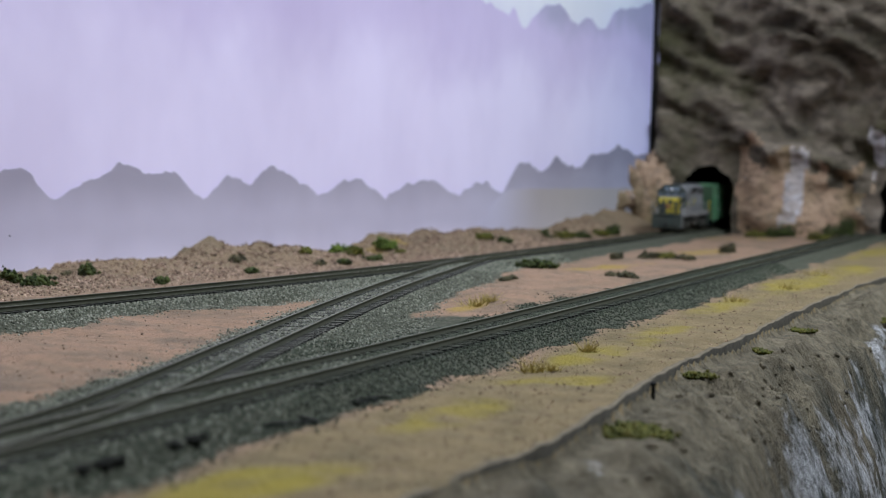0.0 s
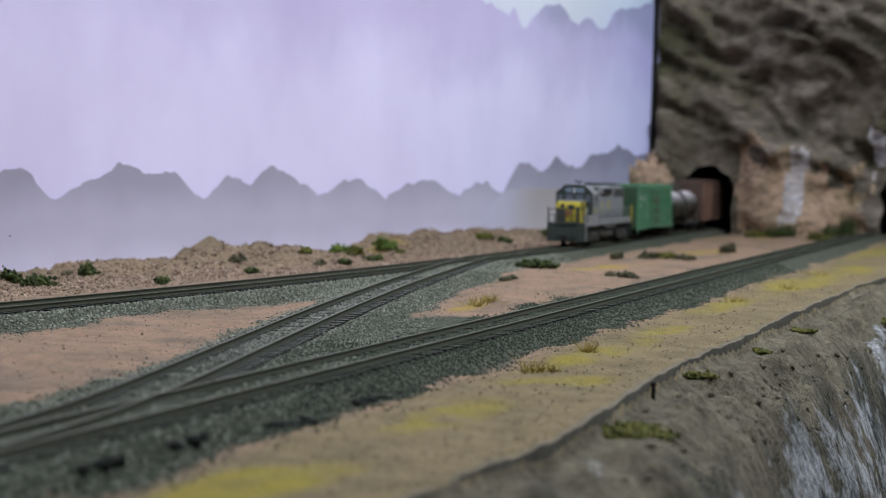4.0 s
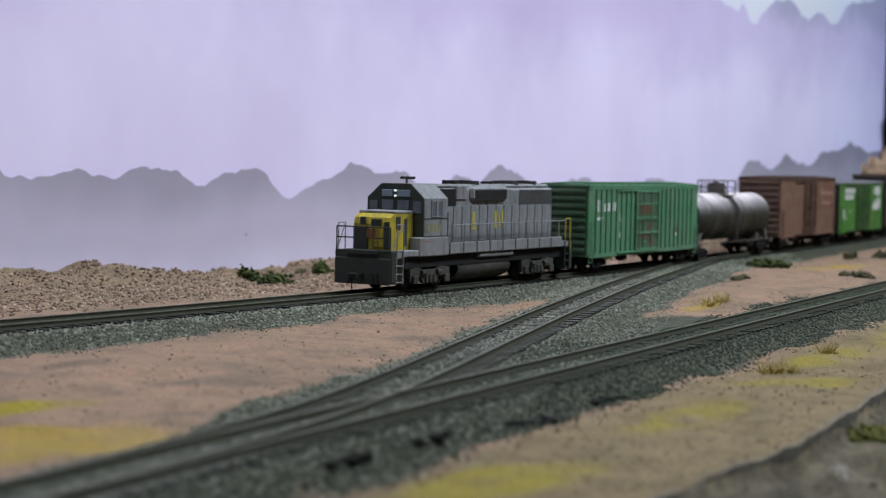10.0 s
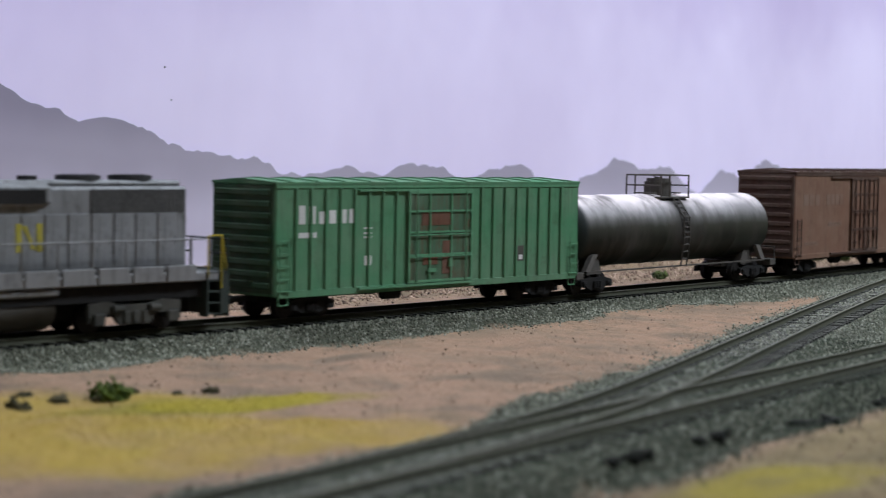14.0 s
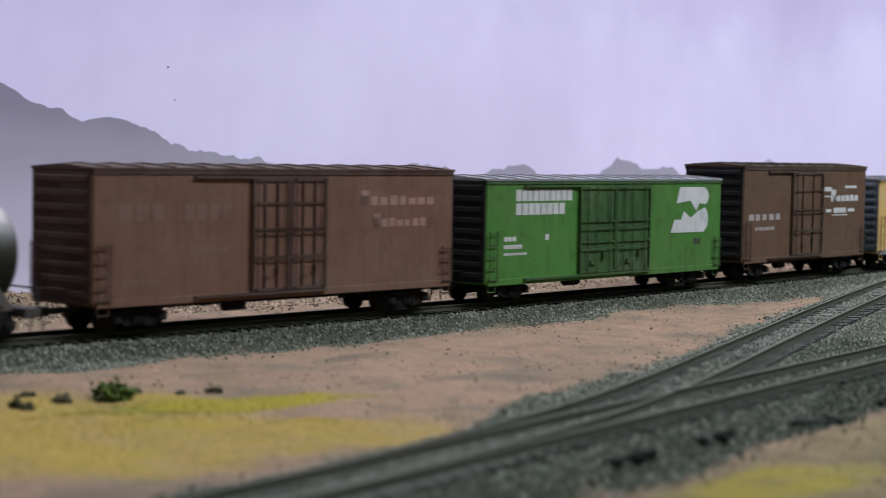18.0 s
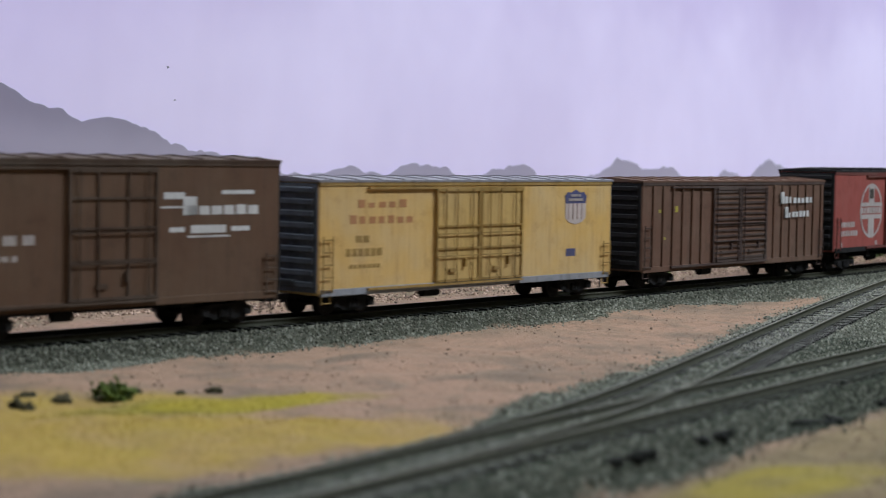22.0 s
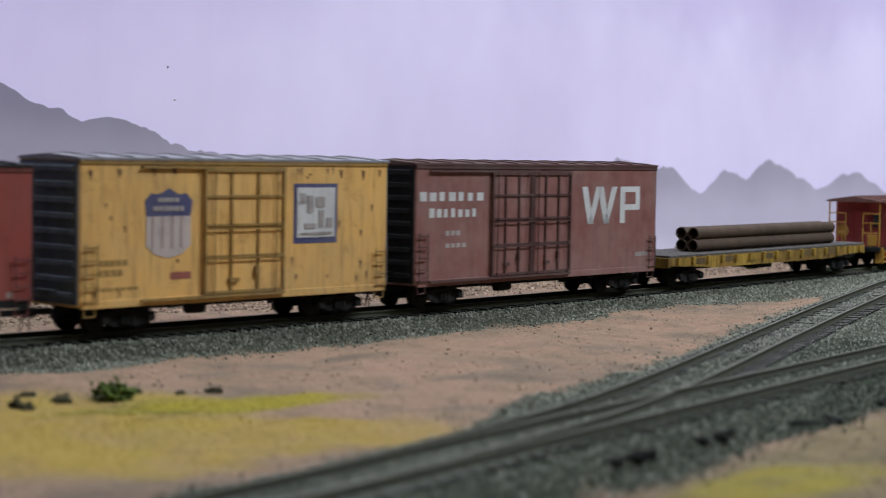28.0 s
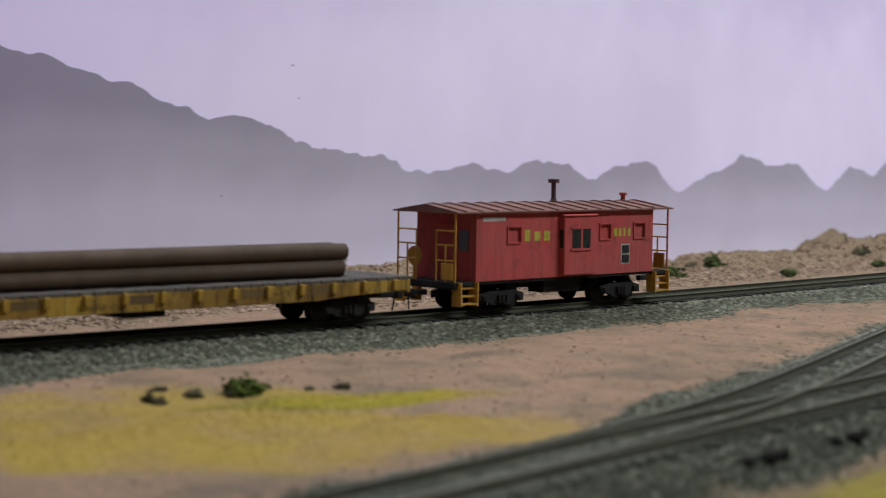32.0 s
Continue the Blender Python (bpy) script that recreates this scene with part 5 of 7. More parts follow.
    bars(c, FADED, words(-0.082, -0.062, 0.0255, 0.0285, 6, 0.3, 26) + words(-0.082, -0.058, 0.0205, 0.0235, 7, 0.3, 27) + [(-0.082, -0.0795, 0.0145, 0.0170), (-0.0330, -0.0305, 0.0145, 0.0170), (0.0330, 0.0355, 0.0145, 0.0170), (0.0810, 0.0830, 0.0145, 0.0165)], y, "faint data marks")
    CARS["red_box"] = (c, 1.448)
    # short yellow hi-cube
    y2 = paint("chrome_yellow_paint", (0.80, 0.45, 0.13), amount=0.6, dirt=(0.20, 0.10, 0.035), dust=(0.52, 0.40, 0.20), dust_amount=0.45)
    y2d = paint("chrome_yellow_hardware", (0.34, 0.20, 0.05), amount=0.7, dirt=(0.09, 0.05, 0.02))
    c = boxcar("tall weathered yellow box car with shield and map panel", 0.147, 0.0596, y2, bs, GALV, (0.36, 0.625), doors=1, hardware=y2d, z0=0.0098)
    rust = paint("edge_rust", (0.14, 0.06, 0.025), amount=0.6)
    for rx, rz, rw, rh in ((-0.0690, 0.0545, 0.0007, 0.0030), (-0.0570, 0.0552, 0.0009, 0.0024), (-0.0420, 0.0556, 0.0006, 0.0022), (-0.0330, 0.0556, 0.0007, 0.0020), (0.0480, 0.0552, 0.0008, 0.0026), (0.0600, 0.0548, 0.0009, 0.0032), (0.0690, 0.0555, 0.0006, 0.0022), (-0.0625, 0.0440, 0.0004, 0.0016), (0.0650, 0.0420, 0.0005, 0.0024), (0.0590, 0.0200, 0.0006, 0.0028)):
        shape(c, rust, ((rx - rw, rz + rh * 0.6), (rx + rw, rz + rh * 0.5), (rx + rw * 0.4, rz - rh * 0.4), (rx, rz - rh * 0.7), (rx - rw * 0.6, rz - rh * 0.2)), y, "rust run below the roof edge", "rust_run")
    rng = random.Random(77)
    for k in range(26):
        rx, rz = rng.choice((rng.uniform(-0.070, -0.022), rng.uniform(0.021, 0.070))), rng.choice((rng.uniform(0.0535, 0.0570), rng.uniform(0.0105, 0.0170), rng.uniform(0.012, 0.055)))
        rw, rh = rng.uniform(0.0002, 0.0006), rng.uniform(0.0006, 0.0024)
        shape(c, rust, ((rx - rw, rz + rh * 0.6), (rx + rw, rz + rh * 0.4), (rx + rw * 0.5, rz - rh * 0.5), (rx - rw * 0.3, rz - rh)), y, "rust fleck", "rust_fleck")
    shield(c, -0.0455, -0.0260, 0.0255, 0.0500, y)
    bars(c, BLUE, [(0.0235, 0.0460, 0.0290, 0.0515)], y, "blue border of the map panel", "map_border")
    bars(c, WHITE, [(0.0250, 0.0445, 0.0312, 0.0500)], y - 0.0003, "white map panel", "map_panel")
    bars(c, FADED, [(0.0265, 0.0290, 0.0440, 0.0480), (0.0300, 0.0330, 0.0405, 0.0470), (0.0345, 0.0390, 0.0425, 0.0465), (0.0360, 0.0385, 0.0350, 0.0415), (0.0285, 0.0345, 0.0345, 0.0365), (0.0400, 0.0430, 0.0350, 0.0385), (0.0270, 0.0430, 0.0323, 0.0331)], y - 0.0006, "dull map lines")
    bars(c, y2d, words(-0.066, -0.053, 0.0235, 0.0255, 5, 0.25, 28) + words(-0.066, -0.055, 0.0200, 0.0222, 4, 0.25, 29) + words(-0.067, -0.048, 0.0150, 0.0162, 7, 0.3, 30), y, "dull data marks")
    bars(c, REDM, [(-0.0350, -0.0255, 0.0180, 0.0205)], y)
    CARS["yellow_hicube"] = (c, 1.6297)
    # tall maroon car with large emblem
    wm = paint("maroon_paint", (0.24, 0.092, 0.074), amount=0.45, dirt=(0.09, 0.048, 0.040), dust=(0.34, 0.22, 0.185), dust_amount=0.7)
    wd = paint("maroon_hardware", (0.095, 0.040, 0.035), amount=0.6)
    c = boxcar("dusty maroon tall box car with large white emblem", 0.174, 0.0588, wm, M_BLACK, wd, (0.275, 0.60), doors=2, hardware=wd, z0=0.0100)
    bars(c, WHITE, words(-0.0845, -0.0420, 0.0442, 0.0480, 7, 0.42, 31, 0.2) + words(-0.0785, -0.0465, 0.0375, 0.0413, 7, 0.42, 32, 0.2), y, "white lettering in two lines")
    bars(c, FADED, [] + words(-0.068, -0.058, 0.0300, 0.0320, 3, 0.3, 33) + words(-0.068, -0.054, 0.0250, 0.0268, 4, 0.3, 34), y, "pale data marks")
    for x0, x1 in ((0.0265, 0.0327), (0.0389, 0.0327), (0.0389, 0.0451), (0.0513, 0.0451)):
        hi, lo = 0.0497, 0.0328
        shape(c, WHITE, ((x0, hi), (x0 + 0.0043, hi), (x1 + 0.0031, lo), (x1 - 0.0012, lo)) if x0 < x1 else ((x0 - 0.0012, hi), (x0 + 0.0031, hi), (x1 + 0.0023, lo), (x1 - 0.0012, lo)), y, "white slanted emblem stroke")
    bars(c, WHITE, [(0.0568, 0.0607, 0.0328, 0.0497), (0.0607, 0.0728, 0.0471, 0.0497), (0.0607, 0.0728, 0.0388, 0.0414), (0.0695, 0.0728, 0.0414, 0.0471)], y, "white emblem block")
    bars(c, FADED, words(0.0700, 0.0810, 0.0170, 0.0190, 4, 0.2, 35), y)
    CARS["maroon_box"] = (c, 1.8060)


def shield(car, x0, x1, z0, z1, y):
    w, zm = x1 - x0, z0 + (z1 - z0) * 0.60
    top = [(x0, zm), (x0 - w * 0.04, zm + (z1 - zm) * 0.55), (x0 + w * 0.10, z1 - (z1 - zm) * 0.18), (x0 + w * 0.28, z1 - (z1 - zm) * 0.22), (x0 + w * 0.5, z1), (x0 + w * 0.72, z1 - (z1 - zm) * 0.22), (x0 + w * 0.90, z1 - (z1 - zm) * 0.18), (x1 + w * 0.04, zm + (z1 - zm) * 0.55), (x1, zm)]
    low = [(x0, zm), (x1, zm), (x1, z0 + (zm - z0) * 0.30), (x0 + w * 0.82, z0 + (zm - z0) * 0.10), (x0 + w * 0.5, z0), (x0 + w * 0.18, z0 + (zm - z0) * 0.10), (x0, z0 + (zm - z0) * 0.30)]
    shape(car, BLUE, top, y - 0.0001, "dark blue head of the shield")
    shape(car, paint("shield_pale", (0.56, 0.47, 0.42), amount=0.3), low, y - 0.0001, "pale striped foot of the shield")
    bars(car, paint("shield_stripe", (0.53, 0.41, 0.37), amount=0.4), [(x0 + w * (0.12 + 0.22 * k), x0 + w * (0.18 + 0.22 * k), z0 + (zm - z0) * 0.25, zm) for k in range(4)], y - 0.0004)
    bars(car, FADED, words(x0 + w * 0.15, x0 + w * 0.85, zm + (z1 - zm) * 0.18, zm + (z1 - zm) * 0.36, 6, 0.25, 40) + words(x0 + w * 0.25, x0 + w * 0.75, zm + (z1 - zm) * 0.5, zm + (z1 - zm) * 0.66, 4, 0.25, 41), y - 0.0004)


def ring_emblem(car, x, z, r, y):
    bm = bmesh.new()
    n = 40
    ring = []
    for rr in (r, r * 0.90):
        ring.append([bm.verts.new((x + rr * math.cos(i * math.tau / n), y - 0.0002, z + rr * math.sin(i * math.tau / n))) for i in range(n)])
    for i in range(n):
        bm.faces.new((ring[0][i], ring[0][(i + 1) % n], ring[1][(i + 1) % n], ring[1][i]))
    part("emblem_ring", bm, FADED, car, "pale ring of the emblem")
    bars(car, FADED, [(x - r * 0.24, x + r * 0.24, z + r * 0.30, z + r * 0.93), (x - r * 0.26, x + r * 0.26, z - r * 0.95, z - r * 0.30), (x - r * 0.95, x + r * 0.95, z - r * 0.30, z - r * 0.14), (x - r * 0.95, x + r * 0.95, z + r * 0.16, z + r * 0.30)], y - 0.0001, "pale cross of the emblem", "emblem_cross")
    bars(car, FADED, words(x - r * 0.92, x + r * 0.92, z - r * 0.10, z + r * 0.12, 7, 0.3, 44), y - 0.0001)
    bars(car, DARKM, [(x - r * 0.16, x + r * 0.14, z + r * 0.45, z + r * 0.80)], y - 0.0004, "dark scuff", "scuff")


build_boxcars()


def tank_car():
    car = empty("tank_car", "silver-grey tank car, grime and overhead shading painted into its shell", "tank car", "cars of the train")
    m, nt, b = shader("tank_silver", 0.55, 0.10)
    t = nt.nodes.new("ShaderNodeTexCoord")
    sp = nt.nodes.new("ShaderNodeSeparateXYZ")
    nt.links.new(t.outputs["Object"], sp.inputs[0])
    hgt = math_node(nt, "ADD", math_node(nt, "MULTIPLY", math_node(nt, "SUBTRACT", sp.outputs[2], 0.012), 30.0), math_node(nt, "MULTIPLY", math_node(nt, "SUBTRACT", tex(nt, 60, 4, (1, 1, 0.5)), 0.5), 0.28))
    # dark below, whitish on top: overhead light put into the colour with the grime
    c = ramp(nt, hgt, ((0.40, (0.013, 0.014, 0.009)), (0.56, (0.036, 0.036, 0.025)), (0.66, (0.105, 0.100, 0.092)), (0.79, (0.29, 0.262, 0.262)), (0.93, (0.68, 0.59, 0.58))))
    c = blend(nt, ramp(nt, tex(nt, 95, 5, (1, 0.6, 0.25)), ((0.48, (0, 0, 0)), (0.68, (0.75, 0.75, 0.75)))), c, (0.05, 0.042, 0.036))
    mid = ramp(nt, math_node(nt, "ADD", math_node(nt, "MULTIPLY", math_node(nt, "ABSOLUTE", sp.outputs[0]), 60.0), math_node(nt, "MULTIPLY", tex(nt, 90, 4, (1, 1, 0.4)), 0.5)), ((0.45, (0.85, 0.85, 0.85)), (0.85, (0, 0, 0))))
    c = blend(nt, mid, c, (0.045, 0.04, 0.036))
    # leading cap near black, its shade put into the colour
    cap = ramp(nt, math_node(nt, "MULTIPLY", sp.outputs[0], -11.5), ((0.955, (0, 0, 0)), (0.975, (0.9, 0.9, 0.9))))
    c = blend(nt, cap, c, (0.022, 0.030, 0.028))
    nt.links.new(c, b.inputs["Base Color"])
    relief(nt, b, tex(nt, 900, 3), 0.15, 0.0002)
    R, zc, h = 0.0168, 0.0286, 0.0830
    bm = bmesh.new()
    n = 48
    prof = [(-h - 0.0062, 0.0), (-h - 0.0058, R * 0.35), (-h - 0.0042, R * 0.70), (-h - 0.0020, R * 0.92), (-h, R)]
    for k in range(1, 5):
        x = -h + 2 * h * k / 5
        prof += [(x - 0.0012, R), (x - 0.0006, R * 1.012), (x + 0.0006, R * 1.012), (x + 0.0012, R)]
    prof += [(h, R), (h + 0.0020, R * 0.92), (h + 0.0042, R * 0.70), (h + 0.0058, R * 0.35), (h + 0.0062, 0.0)]
    rings = [[bm.verts.new((x, max(r, 1e-5) * math.cos(i * math.tau / n), zc + max(r, 1e-5) * math.sin(i * math.tau / n))) for i in range(n)] for x, r in prof]
    for a, bb in zip(rings[:-1], rings[1:]):
        for i in range(n):
            bm.faces.new((a[i], bb[i], bb[(i + 1) % n], a[(i + 1) % n]))
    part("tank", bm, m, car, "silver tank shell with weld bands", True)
    dk = paint("tank_grime", (0.05, 0.045, 0.04), amount=0.5)
    bm = tube(bmesh.new(), (0, 0, zc + R - 0.001), (0, 0, zc + R + 0.0062), 0.0068, 20)
    tube(bm, (0, 0, zc + R + 0.0062), (0, 0, zc + R + 0.0078), 0.0056, 20)
    box(bm, -0.0015, 0.0015, -0.0015, 0.0015, zc + R + 0.007, zc + R + 0.0086)
    part("valve_dome", bm, dk, car, "dark valve dome")
    zp = zc + R - 0.0018
    part("platform", boxes((-0.0132, 0.0132, -0.0105, -0.0055, zp, zp + 0.0007), (-0.0132, 0.0132, 0.0055, 0.0105, zp, zp + 0.0007), (-0.0132, -0.0095, -0.0055, 0.0055, zp + 0.002, zp + 0.0027), (0.0095, 0.0132, -0.0055, 0.0055, zp + 0.002, zp + 0.0027)), dk, car)
    zr = zp + 0.0112
    rows = []
    for x in (-0.0128, 0.0128):
        for yy in (-0.0100, 0.0100):
            rows.append(((x, yy, zp), (x, yy, zr)))
        rows.append(((x, -0.0100, zr), (x, 0.0100, zr)))
        rows.append(((x, -0.0100, zr - 0.005), (x, 0.0100, zr - 0.005)))
    for yy in (-0.0100, 0.0100):
        rows.append(((-0.0128, yy, zr), (0.0128, yy, zr)))
        rows.append(((-0.005, yy, zp), (-0.005, yy, zr)))
    part("railing", tubes(rows, 0.00042, 6), dk, car, "dark platform railing")
    lad = []
    pts = [(-0.0105, zp), (-0.0172, zc + 0.006), (-0.0176, zc - 0.004), (-0.0160, 0.0105)]
    for (y0, z0), (y1, z1) in zip(pts[:-1], pts[1:]):
        for x in (-0.0026, 0.0026):
            lad.append(((x, y0, z0), (x, y1, z1)))
        for k in range(4):
            f = k / 4
            lad.append(((-0.0026, y0 + (y1 - y0) * f, z0 + (z1 - z0) * f), (0.0026, y0 + (y1 - y0) * f, z0 + (z1 - z0) * f)))
    part("ladder", tubes(lad, 0.0004, 5), dk, car, "dark side ladder")
    for s in (-1, 1):
        part("running_board", boxes((-h, h, *sorted((s * 0.0135, s * 0.0152)), 0.0102, 0.0108)), dk, car)
        part("saddle", prism(bmesh.new(), ((s * (h - 0.018), 0.009), (s * (h - 0.006), 0.009), (s * (h - 0.009), 0.017), (s * (h - 0.015), 0.017)), -0.0110, 0.0110), dk, car)
        part("end_sill", boxes((*sorted((s * (h + 0.004), s * (h + 0.010))), -0.0165, 0.0165, 0.0075, 0.0108), (*sorted((s * (h - 0.026), s * (h + 0.004))), -0.0045, 0.0045, 0.0070, 0.0105), bevel=0.0003), dk, car)
        part("end_railing", tubes([((s * (h + 0.009), yy, 0.0108), (s * (h + 0.009), yy, 0.0172)) for yy in (-0.016, 0.016)] + [((s * (h + 0.009), -0.016, 0.0172), (s * (h + 0.009), 0.016, 0.0172))], 0.00035, 6), dk, car)
        for yy in (-1, 1):
            br = prism(bmesh.new(), ((s * (h - 0.003), 0.0108), (s * (h + 0.001), 0.0108), (s * (h - 0.005), 0.0185), (s * (h - 0.009), 0.0185)), *sorted((yy * 0.0125, yy * 0.0150)))
            part("tank_brace", br, paint("brace_grey", (0.10, 0.092, 0.085), amount=0.5), car, "grey tank brace")
        add_truck(car, s * (h - 0.010))
        add_coupler(car, s * (h + 0.009), s)
    CARS["tank"] = (car, 0.2465)


tank_car()


def flat_car():
    car = empty("flat_car", "weathered yellow flat car with stake pockets", "flat car", "cars of the train")
    fy = paint("flat_yellow", (0.42, 0.27, 0.04), amount=1.3, dirt=(0.030, 0.020, 0.012), dust=(0.20, 0.075, 0.018), dust_amount=0.8)
    deck = plain("deck_wood", (0.085, 0.074, 0.066), 0.95, 0, 0.4, 500)
    h, w = 0.109, 0.0172
    n = 42
    me = to_mesh("deck_plank", boxes((-h / n + 0.0002, h / n - 0.0002, -w, w, 0.0148, 0.0162), bevel=0.0002), deck)
    for k in range(n):
        mesh_part("deck_plank", me, deck, car).location = (-h + 2 * h * (k + 0.5) / n, 0, 0.0001 * ((k * 7) % 3 - 1))
    for s in (-1, 1):
        pts = ((-h, 0.0148), (-h, 0.0110), (-h * 0.72, 0.0098), (-h * 0.60, 0.0088), (h * 0.60, 0.0088), (h * 0.72, 0.0098), (h, 0.0110), (h, 0.0148))
        part("side_sill", prism(bmesh.new(), pts, *sorted((s * (w - 0.0012), s * (w + 0.0002)))), fy, car, "chipped yellow side sill")
        pk = to_mesh("stake_pocket", boxes((-0.0011, 0.0011, -0.0008, 0.0008, 0.0112, 0.0150), bevel=0.0002), fy)
        for k in range(15):
            mesh_part("stake_pocket", pk, fy, car).location = (-h + 2 * h * (k + 0.5) / 15, s * (w + 0.0008), 0)
        bars(car, paint("flat_rust", (0.075, 0.045, 0.026), amount=0.6, dust=(0.28, 0.19, 0.05), dust_amount=0.6), [(-h + 2 * h * (u + 0.008), -h + 2 * h * (u + 0.055), 0.0112, 0.0142) for u in (0.10, 0.235, 0.43, 0.64, 0.78)], s * (w + 0.0002), "dark worn patches", "worn_patch")
        part("end_beam", boxes((*sorted((s * (h - 0.0010), s * (h + 0.0010))), -w, w, 0.0100, 0.0150), bevel=0.0003), fy, car)
        add_truck(car, s * (h - 0.026))
        add_coupler(car, s * h, s)
    part("underframe", boxes((-h + 0.002, h - 0.002, -0.004, 0.004, 0.0072, 0.0148), (-0.012, 0.004, -0.013, 0.013, 0.0062, 0.0110)), M_TRUCK, car)
    CARS["flat"] = (car, 2.014)
    # the load: four steel pipes in two tiers
    pm = paint("pipe_rust", (0.058, 0.036, 0.021), amount=0.4, dust=(0.115, 0.066, 0.040), dust_amount=0.6, dirt=(0.05, 0.04, 0.035))
    r = 0.0031
    for yy, z, dx in ((-0.0075, 0.0163 + r, -0.001), (-0.0005, 0.0163 + r, 0.0), (-0.0068, 0.0163 + 2.92 * r, 0.001), (-0.0002, 0.0163 + 2.94 * r, 0.0)):
        bm = bmesh.new()
        L = 0.0775
        rings = []
        for x, rr in ((-L, r), (L, r), (L, r * 0.86), (-L, r * 0.86)):
            rings.append([bm.verts.new((x + dx, yy + rr * math.cos(i * math.tau / 24), z + rr * math.sin(i * math.tau / 24))) for i in range(24)])
        rings.append(rings[0])
        for a, b in zip(rings[:-1], rings[1:]):
            for i in range(24):
                bm.faces.new((a[i], a[(i + 1) % 24], b[(i + 1) % 24], b[i]))
        ob = part("steel_pipe", bm, pm, None, "", False)
        tagged(ob, "rusty brown hollow pipe loaded on the flat car", "pipe", "pipes on the flat car")
        CARS["pipe%d" % len(CARS)] = (ob, 2.0215)
    ob = part("crate", boxes((0.0815, 0.0905, -0.003, 0.006, 0.0163, 0.0218), (0.0810, 0.0910, -0.0035, 0.0065, 0.0216, 0.0224), bevel=0.0003), paint("crate_pale", (0.50, 0.47, 0.46)), None)
    tagged(ob, "small pale crate on the flat car deck", "crate")
    CARS["crate"] = (ob, 2.014)


flat_car()


def caboose():
    car = empty("caboose", "faded red bay window caboose with yellow end steps", "caboose", "cars of the train")
    rd = paint("caboose_red", (0.43, 0.06, 0.055), amount=0.62, dirt=(0.085, 0.042, 0.030), dust=(0.34, 0.14, 0.12), dust_amount=0.4)
    rf = paint("caboose_roof", (0.15, 0.060, 0.050), amount=0.7, dirt=(0.10, 0.075, 0.06), dust=(0.30, 0.17, 0.13), dust_amount=0.6)
    yl = paint("safety_yellow", (0.50, 0.25, 0.022), amount=0.35, dirt=(0.14, 0.07, 0.02))
    dkw = plain("dark_window", (0.02, 0.025, 0.02), 0.15, 0, 0.2)
    h, w, z0, z1 = 0.0550, 0.0165, 0.0122, 0.0388
    # body shell with window openings cut through the near and far walls
    wins = ((-0.0370, -0.0295), (0.0195, 0.0262), (0.0420, 0.0490))
    rows = []
    for s in (-1, 1):
        y0, y1 = sorted((s * w, s * (w - 0.0012)))
        xs = [-h] + [v for p in wins for v in p] + [h]
        for a, b in zip(xs[::2], xs[1::2]):
            rows.append((a, b, y0, y1, z0, z1))
        for a, b in wins:
            rows += [(a, b, y0, y1, z0, 0.0270), (a, b, y0, y1, 0.0330, z1)]
    rows += [(-h, -h + 0.0012, -w + 0.0012, w - 0.0012, z0, z1), (h - 0.0012, h, -w + 0.0012, w - 0.0012, z0, z1), (-h + 0.0012, h - 0.0012, -w + 0.0012, w - 0.0012, z0, z0 + 0.001)]
    part("body", boxes(*rows), rd, car)
    for s in (-1, 1):
        for a, b in wins:
            y = s * (w - 0.0010)
            fr = boxes((a - 0.0006, b + 0.0006, *sorted((s * w, s * (w + 0.0005))), 0.0264, 0.0270), (a - 0.0006, b + 0.0006, *sorted((s * w, s * (w + 0.0005))), 0.0330, 0.0336),
                       (a - 0.0006, a, *sorted((s * w, s * (w + 0.0005))), 0.0270, 0.0330), (b, b + 0.0006, *sorted((s * w, s * (w + 0.0005))), 0.0270, 0.0330))
            win = part("window", fr, rd, car)
            part("plate", boxes((a, b, *sorted((y, y + s * 0.0003)), 0.0270, 0.0330)), rd, win, "red blanked window")
        # bay
        b0, b1, yb = -0.0060, 0.0145, s * (w + 0.0026)
        bay = part("bay", boxes((b0, b1, *sorted((s * (w - 0.0005), yb)), 0.0128, 0.0368), (b0 - 0.0005, b1 + 0.0005, *sorted((s * w, yb + s * 0.0006)), 0.0368, 0.0376), bevel=0.0003), rd, car)
        for a, b in ((b0 + 0.0050, b0 + 0.0100), (b0 + 0.0112, b0 + 0.0162)):
            part("pane", boxes((a, b, *sorted((yb, yb + s * 0.0002)), 0.0238, 0.0315)), dkw, bay, "dark glazed pane")
        part("window_trim", boxes((b0 + 0.0040, b0 + 0.0172, *sorted((yb, yb + s * 0.0005)), 0.0228, 0.0237), (b0 + 0.0040, b0 + 0.0172, *sorted((yb, yb + s * 0.0005)), 0.0316, 0.0323), (b0 + 0.0101, b0 + 0.0111, *sorted((yb, yb + s * 0.0004)), 0.0237, 0.0316)), rd, bay)
        part("side_pane", boxes((b0 - 0.0002, b0, *sorted((s * (w + 0.0004), s * (w + 0.0022))), 0.0240, 0.0315)), dkw, bay, "dark narrow bay side pane")
    yn = -w
    bars(car, FADED, [(-0.0515, -0.0385, 0.0355, 0.0372)], yn, "pale notice plate", "notice_plate")
    bars(car, YELLOWM, words(-0.0272, -0.0100, 0.0272, 0.0318, 3, 0.45, 50, 0.3), yn, "worn yellow lettering")
    bars(car, YELLOWM, words(0.0285, 0.0408, 0.0278, 0.0312, 4, 0.4, 51), yn, "worn yellow marks")
    gal = paint("panel_frame", (0.42, 0.40, 0.34), amount=0.4)
    bars(car, gal, [(0.0335, 0.0392, 0.0160, 0.0245)], yn, "pale framed grille", "grille_frame")
